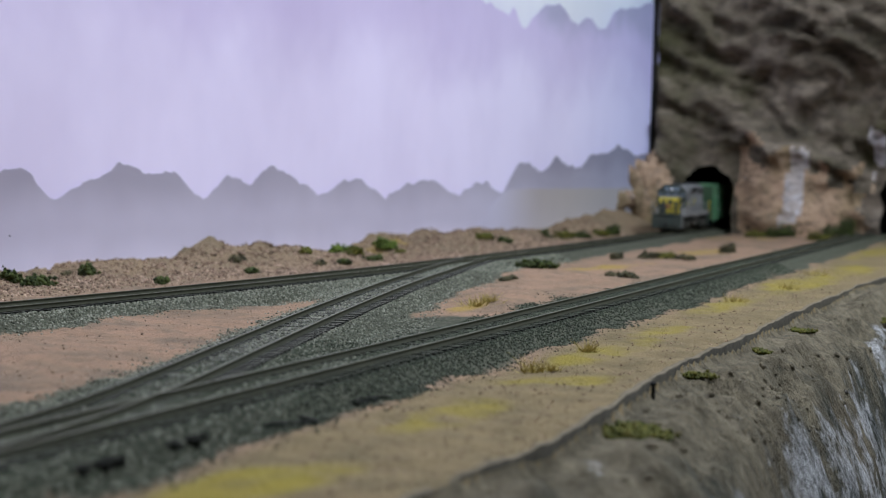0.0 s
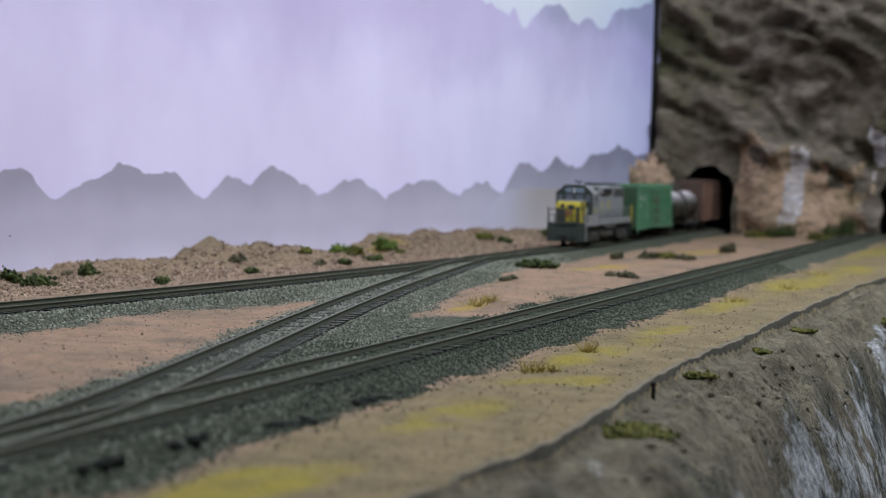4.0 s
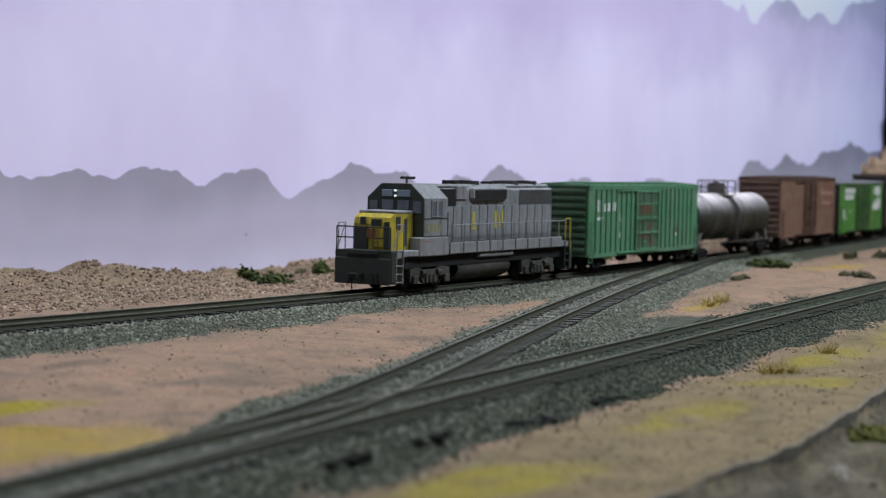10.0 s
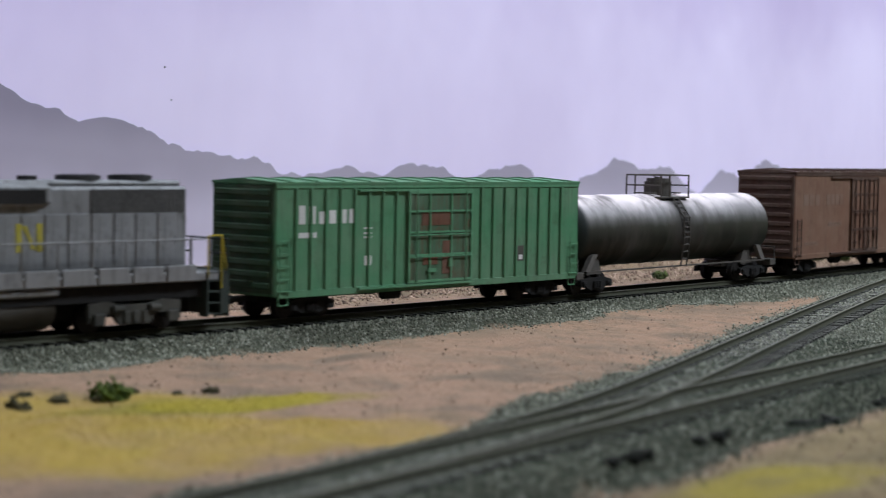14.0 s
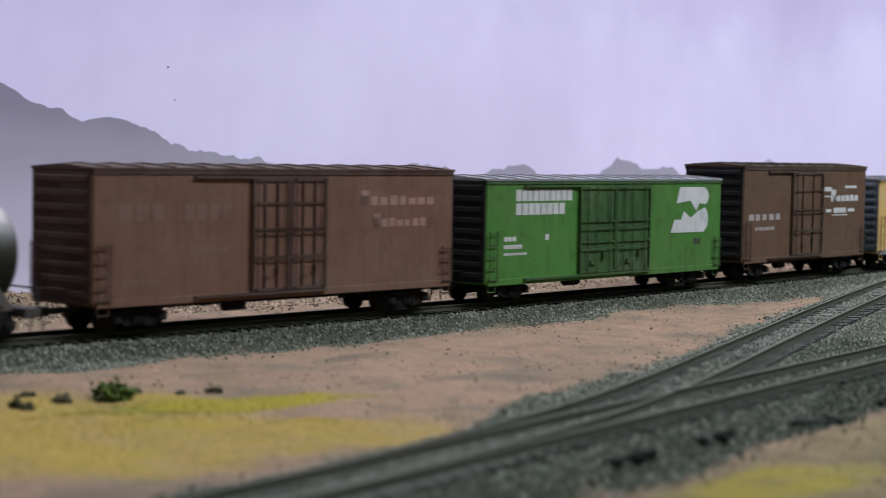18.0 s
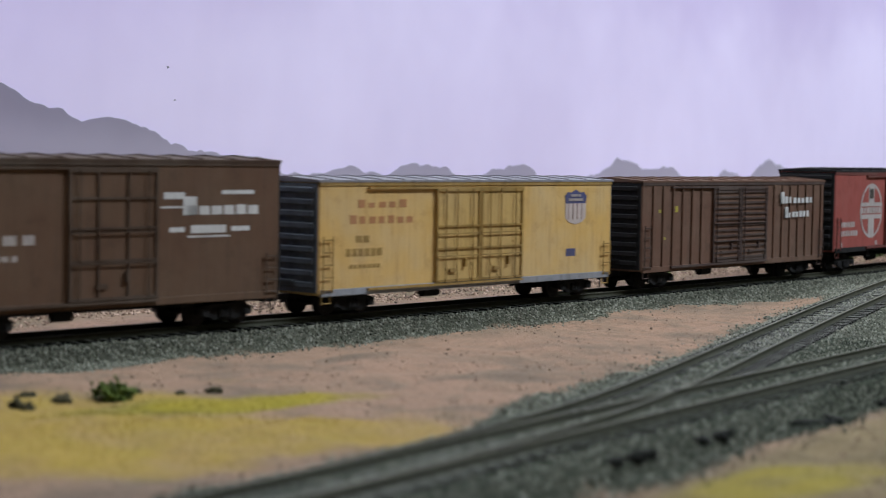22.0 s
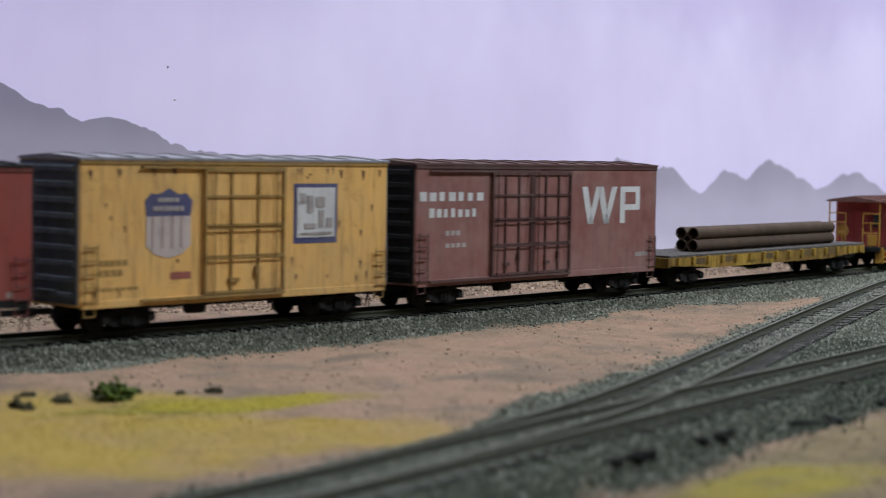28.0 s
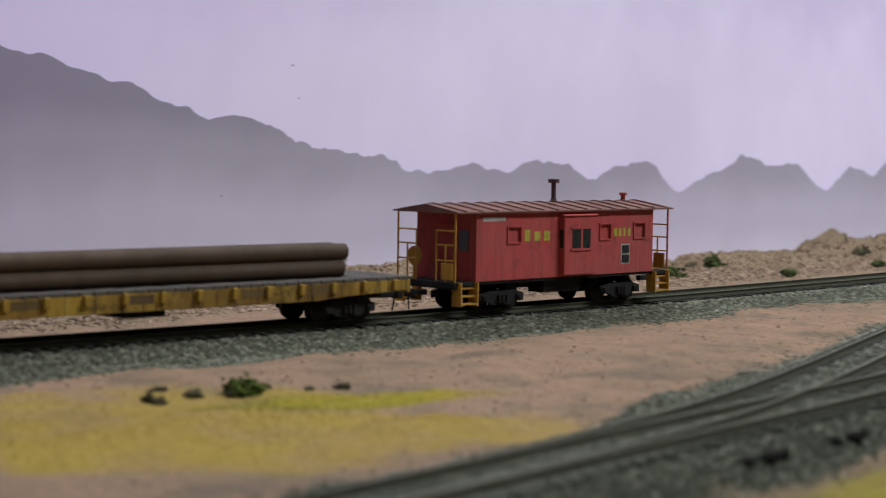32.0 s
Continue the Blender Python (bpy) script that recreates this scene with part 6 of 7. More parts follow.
    bars(car, M_BLACK, [(0.0342, 0.0385, 0.0166, 0.0199), (0.0342, 0.0385, 0.0207, 0.0239)], yn - 0.0003, "dark grille panel", "grille")
    # roof with cross ribs and overhang
    bm = bmesh.new()
    H = 0.0668
    pr = ((-w - 0.0018, z1), (-w - 0.0018, z1 + 0.0006), (0, z1 + 0.0034), (w + 0.0018, z1 + 0.0006), (w + 0.0018, z1))
    a = [bm.verts.new((-H, p, q)) for p, q in pr]
    b = [bm.verts.new((H, p, q)) for p, q in pr]
    for i in range(5):
        bm.faces.new((a[i], b[i], b[(i + 1) % 5], a[(i + 1) % 5]))
    bm.faces.new(a[::-1])
    bm.faces.new(b)
    part("roof", bm, rf, car)
    rib = bmesh.new()
    for s in (-1, 1):
        vs = [rib.verts.new((x, yy, z)) for x in (-0.0004, 0.0004) for yy, z in ((s * (w + 0.0018), z1 + 0.0006), (s * (w + 0.0018), z1 + 0.0011), (0, z1 + 0.0039), (0, z1 + 0.0034))]
        rib.faces.new((vs[0], vs[1], vs[2], vs[3]))
        rib.faces.new((vs[7], vs[6], vs[5], vs[4]))
        rib.faces.new((vs[1], vs[5], vs[6], vs[2]))
        rib.faces.new((vs[0], vs[4], vs[5], vs[1]))
    rm = to_mesh("roof_rib", rib, rf)
    for k in range(15):
        mesh_part("roof_rib", rm, rf, car).location.x = -H + 2 * H * (k + 0.5) / 15
    bm = tube(bmesh.new(), (0.0085, 0, z1 + 0.002), (0.0085, 0, 0.0500), 0.0010, 12)
    tube(bm, (0.0085, 0, 0.0500), (0.0085, 0, 0.0516), 0.0024, 14)
    tube(bm, (0.0085, 0, z1 + 0.0030), (0.0085, 0, z1 + 0.0050), 0.0018, 12, 0.0010)
    part("smoke_stack", bm, paint("stack_dark", (0.07, 0.03, 0.03), amount=0.4), car, "dark capped smoke stack")
    bm = tube(bmesh.new(), (0.0545, 0, z1 + 0.002), (0.0545, 0, z1 + 0.0056), 0.0010, 10)
    tube(bm, (0.0545, 0, z1 + 0.0056), (0.0545, 0, z1 + 0.0068), 0.0017, 12)
    part("roof_vent", bm, rd, car)
    for s in (-1, 1):
        xe = s * 0.0660
        xi = s * h
        part("platform", boxes((*sorted((xi, xe)), -w, w, 0.0108, 0.0122)), M_TRUCK, car)
        part("end_beam", boxes((*sorted((xe - s * 0.001, xe + s * 0.001)), -w, w, 0.0096, 0.0124), bevel=0.0003), yl if s > 0 else M_TRUCK, car)
        part("end_door", boxes((*sorted((xi, xi + s * 0.0006)), -0.0045, 0.0045, 0.0128, 0.0345), bevel=0.0002), rd, car)
        part("end_window", boxes((*sorted((xi, xi + s * 0.0004)), -0.0125, -0.0075, 0.0240, 0.0320)), dkw, car, "dark end window")
        posts = [((xe, yy, 0.0120), (xe, yy, z1 + 0.0006)) for yy in (-w + 0.0006, w - 0.0006)]
        part("corner_post", tubes(posts, 0.00042, 6), rd if s > 0 else yl, car)
        rail = []
        for yy in (-1, 1):
            for z in (0.0205, 0.0265, 0.0320):
                rail.append(((xe, yy * (w - 0.0006), z), (xe, yy * 0.0055, z)))
            rail.append(((xe, yy * 0.0055, 0.012), (xe, yy * 0.0055, 0.0320)))
            rail.append(((xe, yy * 0.0105, 0.012), (xe, yy * 0.0105, 0.0265)))
        for r in rail:
            part("end_rail", tubes((r,), 0.00036, 6), yl, car)
        part("end_gate", boxes((*sorted((xe - s * 0.0004, xe + s * 0.0004)), -w + 0.0020, -w + 0.0080, 0.0130, 0.0195), bevel=0.0002), yl, car, "yellow end panel")
        bm = tube(bmesh.new(), (xe - s * 0.002, 0.008, 0.0215), (xe - s * 0.0012, 0.008, 0.0215), 0.0038, 18)
        tube(bm, (xe - s * 0.0016, 0.008, 0.012), (xe - s * 0.0016, 0.008, 0.021), 0.0006, 6)
        part("brake_wheel", bm, yl, car, "yellow brake wheel")
        for yy in (-1, 1):
            x0, x1 = sorted((xi + s * 0.0004, xe - s * 0.0014))
            st = bmesh.new()
            for k in range(3):
                box(st, x0, x1, *sorted((yy * (w - 0.003 + 0.0006 * k), yy * (w + 0.0008 * k))), 0.0095 - 0.0030 * k, 0.0101 - 0.0030 * k)
            for x in (x0, x1):
                box(st, x - 0.0003, x + 0.0003, *sorted((yy * (w - 0.0032), yy * (w + 0.0018))), 0.0030, 0.0122)
            part("steps", st, yl, car, "yellow end steps")
        add_truck(car, s * 0.0370)
        add_coupler(car, xe, s)
    part("underframe", boxes((-h, h, -0.004, 0.004, 0.0074, 0.0122), (-0.012, 0.010, -0.0135, -0.0050, 0.0058, 0.0110), (-h, h, -w + 0.0006, -w + 0.0016, 0.0110, 0.0124)), M_TRUCK, car)
    CARS["caboose"] = (car, 2.2145)


caboose()


def engine():
    car = empty("diesel_engine", "weathered grey and yellow four-axle diesel road switcher", "locomotive")
    gy = paint("engine_grey", (0.225, 0.228, 0.228), amount=1.0, dirt=(0.052, 0.046, 0.040), dust=(0.27, 0.26, 0.26), dust_amount=0.4)
    gl = paint("engine_sill_grey", (0.225, 0.225, 0.225), amount=0.6, dirt=(0.06, 0.052, 0.046))
    dk = paint("engine_dark", (0.030, 0.042, 0.036), amount=0.55, dirt=(0.05, 0.030, 0.018), dust=(0.075, 0.078, 0.056), dust_amount=0.3)
    yl = paint("engine_yellow", (0.46, 0.35, 0.020), amount=1.0, dirt=(0.05, 0.055, 0.028), dust=(0.20, 0.19, 0.07), dust_amount=0.6)
    gr = plain("grille_dark", (0.032, 0.032, 0.032), 0.7, 0, 0.4, 900)
    rad = plain("radiator_grey", (0.060, 0.058, 0.055), 0.8, 0, 0.4, 900)
    glass = plain("cab_glass", (0.10, 0.115, 0.13), 0.12, 0, 0.2)
    head = glow("headlight_glow", (0.95, 0.97, 1.0), 0.9)
    zd, hw = 0.0200, 0.0102
    # frame and walkway
    part("frame", boxes((-0.0955, 0.0955, -0.0165, 0.0165, 0.0168, zd), bevel=0.0004), gl, car)
    part("underframe", boxes((-0.0930, 0.0930, -0.0140, 0.0140, 0.0110, 0.0168), (-0.090, 0.090, -0.006, 0.006, 0.0048, 0.0110)), M_TRUCK, car)
    for s in (-1, 1):
        for k in range(9):
            x = -0.044 + k * 0.0145
            part("battery_panel", boxes((x, x + 0.0130, *sorted((s * 0.0163, s * 0.0172)), 0.0170, 0.0228), bevel=0.0003), gl, car)
        part("side_box", boxes((-0.0745, -0.0455, *sorted((s * 0.0105, s * 0.0172)), 0.0165, 0.0262), bevel=0.0005), gl, car)
    # long hood
    part("long_hood", boxes((-0.0465, 0.0860, -hw, hw, zd, 0.0505), bevel=0.0012), gy, car)
    part("hood_roof", boxes((-0.0440, 0.0845, -hw * 0.80, hw * 0.80, 0.0503, 0.0525), bevel=0.0009), gy, car)
    for s in (-1, 1):
        y0, y1 = sorted((s * (hw - 0.0002), s * (hw + 0.0003)))
        for x0, x1, za, zb, gm in ((-0.0462, -0.0275, 0.0405, 0.0500, M_BLACK), (0.0440, 0.0842, 0.0412, 0.0494, rad)):
            gp = part("grille", boxes((x0, x1, y0, y1, za, zb)), gm, car, "dark air grille")
            sl = bmesh.new()
            n = int((x1 - x0) / 0.0019)
            for k in range(n):
                xc = x0 + (x1 - x0) * (k + 0.5) / n
                box(sl, xc - 0.0003, xc + 0.0003, *sorted((s * (hw + 0.0002), s * (hw + 0.0004))), za, zb)
            part("slat", sl, gm, gp)
        dm = to_mesh("hood_door", boxes((-0.0042, 0.0042, -0.0003, 0.0003, 0.0225, 0.0412), (0.0030, 0.0034, -0.0006, 0.0003, 0.030, 0.033), (-0.0040, -0.0034, -0.0005, 0.0003, 0.0385, 0.0395), bevel=0.0002), gy)
        for k in range(13):
            d = mesh_part("hood_door", dm, gy, car)
            d.matrix_basis = pose(-0.0350 + k * 0.0093, s * (hw + 0.0002), 0, 0, 0, 0 if s < 0 else 180)
        part("louver", boxes((-0.045, -0.033, *sorted((s * hw, s * (hw + 0.0010))), 0.0262, 0.0400), bevel=0.0003), gy, car)
    # roof gear
    for x in (0.0, 0.0460, 0.0680):
        bm = tube(bmesh.new(), (x, 0, 0.0520), (x, 0, 0.0542), 0.0078, 24)
        box(bm, x - 0.0070, x + 0.0070, -0.0003, 0.0003, 0.0540, 0.0545)
        part("roof_fan", bm, gr, car, "dark roof fan")
    for r in ((-0.0180, -0.0130, -0.0040, 0.0040, 0.0520, 0.0545), (0.0235, 0.0275, -0.0035, 0.0035, 0.0520, 0.0540)):
        part("exhaust_stack", boxes(r, bevel=0.0004), M_BLACK, car)
    part("dynamic_brake", boxes((-0.0130, 0.0280, -0.0122, 0.0122, 0.0440, 0.0515), bevel=0.0014), gy, car)
    part("brake_grille", boxes((-0.0100, 0.0250, -0.0126, -0.0121, 0.0447, 0.0495), (-0.0080, 0.0230, 0.0121, 0.0126, 0.0452, 0.0492)), M_BLACK, car, "dark grille")
    part("air_filter_box", boxes((-0.0280, -0.0165, -0.0112, 0.0112, 0.0440, 0.0522), bevel=0.0008), gy, car)
    # cab
    cw = 0.0166
    prof = [(-cw, zd), (cw, zd), (cw, 0.0455), (cw * 0.52, 0.0528), (-cw * 0.52, 0.0528), (-cw, 0.0455)]
    bm = bmesh.new()
    a = [bm.verts.new((-0.0700, p, q)) for p, q in prof]
    b = [bm.verts.new((-0.0468, p, q)) for p, q in prof]
    for i in range(6):
        bm.faces.new((a[i], b[i], b[(i + 1) % 6], a[(i + 1) % 6]))
    bm.faces.new(a[::-1])
    bm.faces.new(b)
    bmesh.ops.recalc_face_normals(bm, faces=bm.faces)
    cab = part("cab", bm, gy, car, "grey cab with sloping roof sides")
    front = [(-cw, zd), (cw, zd), (cw, 0.0455), (cw * 0.52, 0.0526), (-cw * 0.52, 0.0526), (-cw, 0.0455)]
    bm = bmesh.new()
    a = [bm.verts.new((-0.0706, p, q)) for p, q in front]
    b = [bm.verts.new((-0.0699, p, q)) for p, q in front]
    bm.faces.new(a[::-1])
    for i in range(6):
        bm.faces.new((a[i], b[i], b[(i + 1) % 6], a[(i + 1) % 6]))
    bmesh.ops.recalc_face_normals(bm, faces=bm.faces)
    part("cab_front", bm, dk, cab, "dark cab front")
    for y0, y1 in ((-0.0078, -0.0012), (0.0012, 0.0078)):
        part("front_window", boxes((-0.0710, -0.0705, y0, y1, 0.0395, 0.0445), bevel=0.0001), glass, cab)
        part("number_board", boxes((-0.0714, -0.0704, y0 - (0.0008 if y0 < 0 else -0.0008), y1, 0.0462, 0.0496), bevel=0.0002), glow("number_board_glow", (0.16, 0.20, 0.24), 0.05), cab, "dim number board")
        part("side_front_window", boxes((-0.0710, -0.0705, *sorted((math.copysign(0.0105, y0), math.copysign(0.0150, y0))), 0.0380, 0.0440)), glass, cab)
    for z in (0.0466, 0.0492):
        part("headlight", tube(bmesh.new(), (-0.0704, 0, z), (-0.0716, 0, z), 0.00050, 14), head, cab, "lit headlight lens")
    for s in (-1, 1):
        y0, y1 = sorted((s * cw, s * (cw + 0.0005)))
        xa, xb = -0.0632, -0.0522
        xm = (xa + xb) / 2
        fr = boxes((xa, xb, y0, y1, 0.0362, 0.0368), (xa, xb, y0, y1, 0.0440, 0.0445), (xa, xa + 0.0005, y0, y1, 0.0368, 0.0440), (xb - 0.0005, xb, y0, y1, 0.0368, 0.0440), (xm - 0.0008, xm + 0.0008, y0, y1, 0.0368, 0.0440))
        win = part("side_window", fr, gl, cab)
        for x0, x1 in ((xa + 0.0005, xm - 0.0008), (xm + 0.0008, xb - 0.0005)):
            part("pane", boxes((x0, x1, *sorted((s * (cw - 0.0001), s * (cw + 0.0002))), 0.0368, 0.0440)), glass, win, "dark cab pane")
        part("cab_seam", boxes((-0.0698, -0.0470, *sorted((s * (cw - 0.0001), s * (cw + 0.00025))), 0.0352, 0.0355), (-0.0698, -0.0470, *sorted((s * (cw - 0.0001), s * (cw + 0.00025))), 0.0264, 0.0267)), gr, cab, "dark panel seam")
        part("cab_grab", tubes((((-0.0464, s * 0.0168, 0.0240), (-0.0464, s * 0.0168, 0.0385)),), 0.0005, 6), gl, cab, "pale vertical grab iron")
    bars(car, REDM, [(-0.0705, -0.0680, 0.0238, 0.0243), (-0.0668, -0.0643, 0.0238, 0.0243)], -0.0172, "small red marks")
    bars(cab, paint("number_ghost", (0.24, 0.23, 0.10), amount=0.5), words(-0.0668, -0.0515, 0.0288, 0.0328, 4, 0.3, 60), -cw, "faint yellowish marks")
    # short hood
    bm = prism(bmesh.new(), ((-0.0925, zd), (-0.0700, zd), (-0.0700, 0.0392), (-0.0885, 0.0380), (-0.0915, 0.0360), (-0.0925, 0.0330)), -0.0105, 0.0105)
    nose = part("nose", bm, yl, car, "yellow short hood with dark stains")
    part("nose_top", boxes((-0.0880, -0.0700, -0.0107, 0.0107, 0.0378, 0.0394), bevel=0.0004), gl, nose, "grey nose top")
    part("nose_door", boxes((-0.0930, -0.0924, -0.0070, -0.0010, 0.0215, 0.0345), bevel=0.0002), yl, nose)
    for r in ((0.0020, 0.0100, 0.0205, 0.0315), (-0.0102, -0.0075, 0.0205, 0.0340), (-0.0060, 0.0000, 0.0318, 0.0352), (0.0035, 0.0065, 0.0325, 0.0362)):
        part("worn_patch", boxes((-0.0931, -0.0924, *r)), dk, nose, "dark worn patch")
    part("nose_emblem", boxes((-0.0933, -0.0924, -0.0030, 0.0025, 0.0262, 0.0305)), paint("nose_rust", (0.22, 0.085, 0.03), amount=0.4), nose, "rusty orange emblem block")
    part("sand_hatch", boxes((-0.0870, -0.0830, -0.0108, -0.0103, 0.0300, 0.0365), (-0.0790, -0.0770, -0.0109, -0.0103, 0.0220, 0.0355)), dk, nose)
    # ends: pilots, steps, railings
    for s in (-1, 1):
        xe = s * 0.1000
        part("pilot", boxes((*sorted((xe - s * 0.0040, xe)), -0.0165, 0.0165, 0.0045, zd), (*sorted((xe, xe + s * 0.0010)), -0.0160, 0.0160, 0.0035, 0.0165), (*sorted((s * 0.0900, xe)), -0.0165, 0.0165, zd - 0.0012, zd), bevel=0.0004), dk, car, "dark pilot plate")
        part("anticlimber", boxes((*sorted((xe, xe + s * 0.0016)), -0.0090, 0.0090, 0.0180, 0.0205), bevel=0.0004), dk, car)
        for y in (-1, 1):
            st = bmesh.new()
            xa, xb = sorted((s * 0.0900, s * 0.0962))
            for k in range(4):
                box(st, xa, xb, *sorted((y * 0.0125, y * 0.0168)), 0.0045 + k * 0.0040, 0.0050 + k * 0.0040)
            for x in (xa, xb):
                box(st, x - 0.0003, x + 0.0003, *sorted((y * 0.0122, y * 0.0170)), 0.0038, zd)
            part("steps", st, gl if s < 0 else dk, car)
            part("hand_grab", tubes((((xa, y * 0.0170, 0.0180), (xa, y * 0.0170, 0.0330)), ((xb, y * 0.0170, 0.0140), (xb, y * 0.0170, 0.0330)), ((xa, y * 0.0170, 0.0330), (xb, y * 0.0170, 0.0330)), ((xb, y * 0.0170, 0.0330), (xe, y * 0.0150, 0.0200))), 0.00030, 6), yl if s > 0 else gl, car)
        for r in [((xe, y, zd), (xe, y, 0.0315)) for y in (-0.0155, -0.0055, 0.0055, 0.0155)] + [((xe, -0.0155, 0.0315), (xe, 0.0155, 0.0315)), ((xe, -0.0155, 0.0262), (xe, -0.0055, 0.0262)), ((xe, 0.0155, 0.0262), (xe, 0.0055, 0.0262))]:
            part("end_rail", tubes((r,), 0.00036, 6), dk, car)
        add_coupler(car, xe, s)
        part("air_hose", tubes((((xe + s * 0.0014, 0.006, 0.0090), (xe + s * 0.0024, 0.007, 0.0035)), ((xe + s * 0.0014, -0.006, 0.0090), (xe + s * 0.0024, -0.007, 0.0035)), ((xe + s * 0.0014, -0.009, 0.0090), (xe + s * 0.0024, -0.0095, 0.0040))), 0.0006, 6), M_BLACK, car)
    for s in (-1, 1):
        rows = []
        for k in range(10):
            x = -0.0420 + k * 0.0138
            rows.append(((x, s * 0.0165, zd), (x, s * 0.0165, 0.0318)))
        rows.append(((-0.0420, s * 0.0165, 0.0318), (0.0890, s * 0.0165, 0.0318)))
        part("side_railing", tubes(rows, 0.00034, 6), gl, car, "thin grey walkway railing")
    # fuel tank, air tank, horns, lettering
    bm = tube(bmesh.new(), (-0.0300, 0, 0.0098), (0.0280, 0, 0.0098), 0.0001, 4)
    prof2 = [(0.0140 * math.cos(t), 0.0088 + 0.0076 * math.sin(t)) for t in np.linspace(0, math.tau, 20, endpoint=False)]
    a = [bm.verts.new((-0.0300, p, q)) for p, q in prof2]
    b = [bm.verts.new((0.0280, p, q)) for p, q in prof2]
    for i in range(20):
        bm.faces.new((a[i], b[i], b[(i + 1) % 20], a[(i + 1) % 20]))
    bm.faces.new(a[::-1])
    bm.faces.new(b)
    part("fuel_tank", bm, paint("tank_black", (0.028, 0.030, 0.026), amount=0.4, rough=0.55), car, "dark rounded fuel tank", True)
    for s in (-1, 1):
        part("air_tank", tube(bmesh.new(), (-0.0100, s * 0.0145, 0.0152), (0.0280, s * 0.0145, 0.0152), 0.0013, 12), gl, car, "pale air tank")
    hb = tube(bmesh.new(), (-0.0660, -0.0035, 0.0556), (-0.0585, -0.0035, 0.0556), 0.0003, 8, 0.0008)
    tube(hb, (-0.0670, -0.0010, 0.0556), (-0.0580, -0.0010, 0.0556), 0.0008, 8, 0.0003)
    tube(hb, (-0.0640, 0.0014, 0.0556), (-0.0560, 0.0014, 0.0556), 0.0003, 8, 0.0008)
    box(hb, -0.0622, -0.0615, -0.0040, 0.0018, 0.0549, 0.0554)
    box(hb, -0.0622, -0.0615, -0.0014, -0.0006, 0.0527, 0.0553)
    part("horn", hb, M_BLACK, car, "black air horn cluster")
    y = -hw - 0.0006
    bars(car, YELLOWM, [(-0.0100, -0.0074, 0.0302, 0.0382), (-0.0105, -0.0035, 0.0286, 0.0297)], y, "yellow initial, weathered", "initial")
    bars(car, YELLOWM, [(0.0145, 0.0167, 0.0288, 0.0382), (0.0225, 0.0247, 0.0288, 0.0382)], y, "yellow initial, weathered", "initial")
    shape(car, YELLOWM, ((0.0170, 0.0375), (0.0185, 0.0375), (0.0222, 0.0295), (0.0207, 0.0295)), y, "", "initial")
    # trucks with larger side frames
    bm = bmesh.new()
    for s in (-1, 1):
        y0, y1 = sorted((s * 0.0125, s * 0.0148))
        prism(bm, ((-0.0195, 0.0040), (-0.0195, 0.0104), (-0.0120, 0.0112), (-0.0060, 0.0098), (0.0060, 0.0098), (0.0120, 0.0112), (0.0195, 0.0104), (0.0195, 0.0040), (0.0150, 0.0040), (0.0130, 0.0066), (0.0090, 0.0066), (0.0065, 0.0030), (-0.0065, 0.0030), (-0.0090, 0.0066), (-0.0130, 0.0066), (-0.0150, 0.0040)), y0, y1)
        for x in (-0.0156, 0.0156):
            box(bm, x - 0.0024, x + 0.0024, *sorted((s * 0.0148, s * 0.0162)), 0.0030, 0.0072, 0.0004)
        for x in (-0.0040, 0.0, 0.0040):
            box(bm, x - 0.0012, x + 0.0012, *sorted((s * 0.0148, s * 0.0156)), 0.0034, 0.0076, 0.0003)
        tube(bm, (-0.0100, s * 0.0155, 0.0085), (-0.0055, s * 0.0155, 0.0085), 0.0013, 10)
        tube(bm, (0.0055, s * 0.0155, 0.0085), (0.0100, s * 0.0155, 0.0085), 0.0013, 10)
    box(bm, -0.0045, 0.0045, -0.0125, 0.0125, 0.0060, 0.0100)
    tm = to_mesh("truck", bm, paint("engine_truck", (0.022, 0.023, 0.019), amount=0.4, dust=(0.12, 0.115, 0.095), dust_amount=0.7))
    for s in (-1, 1):
        add_truck(car, s * 0.0600, tm, 0.0156)
    CARS["engine"] = (car, -0.155)


engine()
# ---- plants ----
def bush(x, y, rx, rz, mat, label, n=150, leaf=0.0013, seed=0, name="bush"):
    """A clump of small ground-foam leaves on a few twigs."""
    rng = np.random.RandomState(seed + int(1000 * abs(x) + 7000 * abs(y)))
    lobes = rng.normal(0, 0.45, (5, 3)) * (rx, rx, rz * 0.5)
    c = lobes[rng.randint(0, 5, n)] + rng.normal(0, 0.33, (n, 3)) * (rx, rx, rz * 0.8)
    c[:, 2] = np.abs(c[:, 2]) * 0.9 + 0.0004
    k = leaf * (0.6 + 0.9 * rng.rand(n))
    v = OCT_V[None] * k[:, None, None] * (0.5 + rng.rand(n, 6, 1)) + c[:, None, :]
    f = (OCT_F[None] + (np.arange(n) * 6)[:, None, None]).reshape(-1, 3)
    e = empty(name, label, "bush", "scrub bushes")
    e.location = (x, y, ground_z(x, y) - 0.0006)
    me = raw_mesh("foliage", v.reshape(-1, 3), f)
    mesh_part("foliage", me, mat, e)
    part("twig", tubes([((0, 0, -0.001), tuple(l * 0.8 + np.array((0, 0, rz * 0.4)))) for l in lobes], 0.0003, 5), M_TIE, e)
    return e


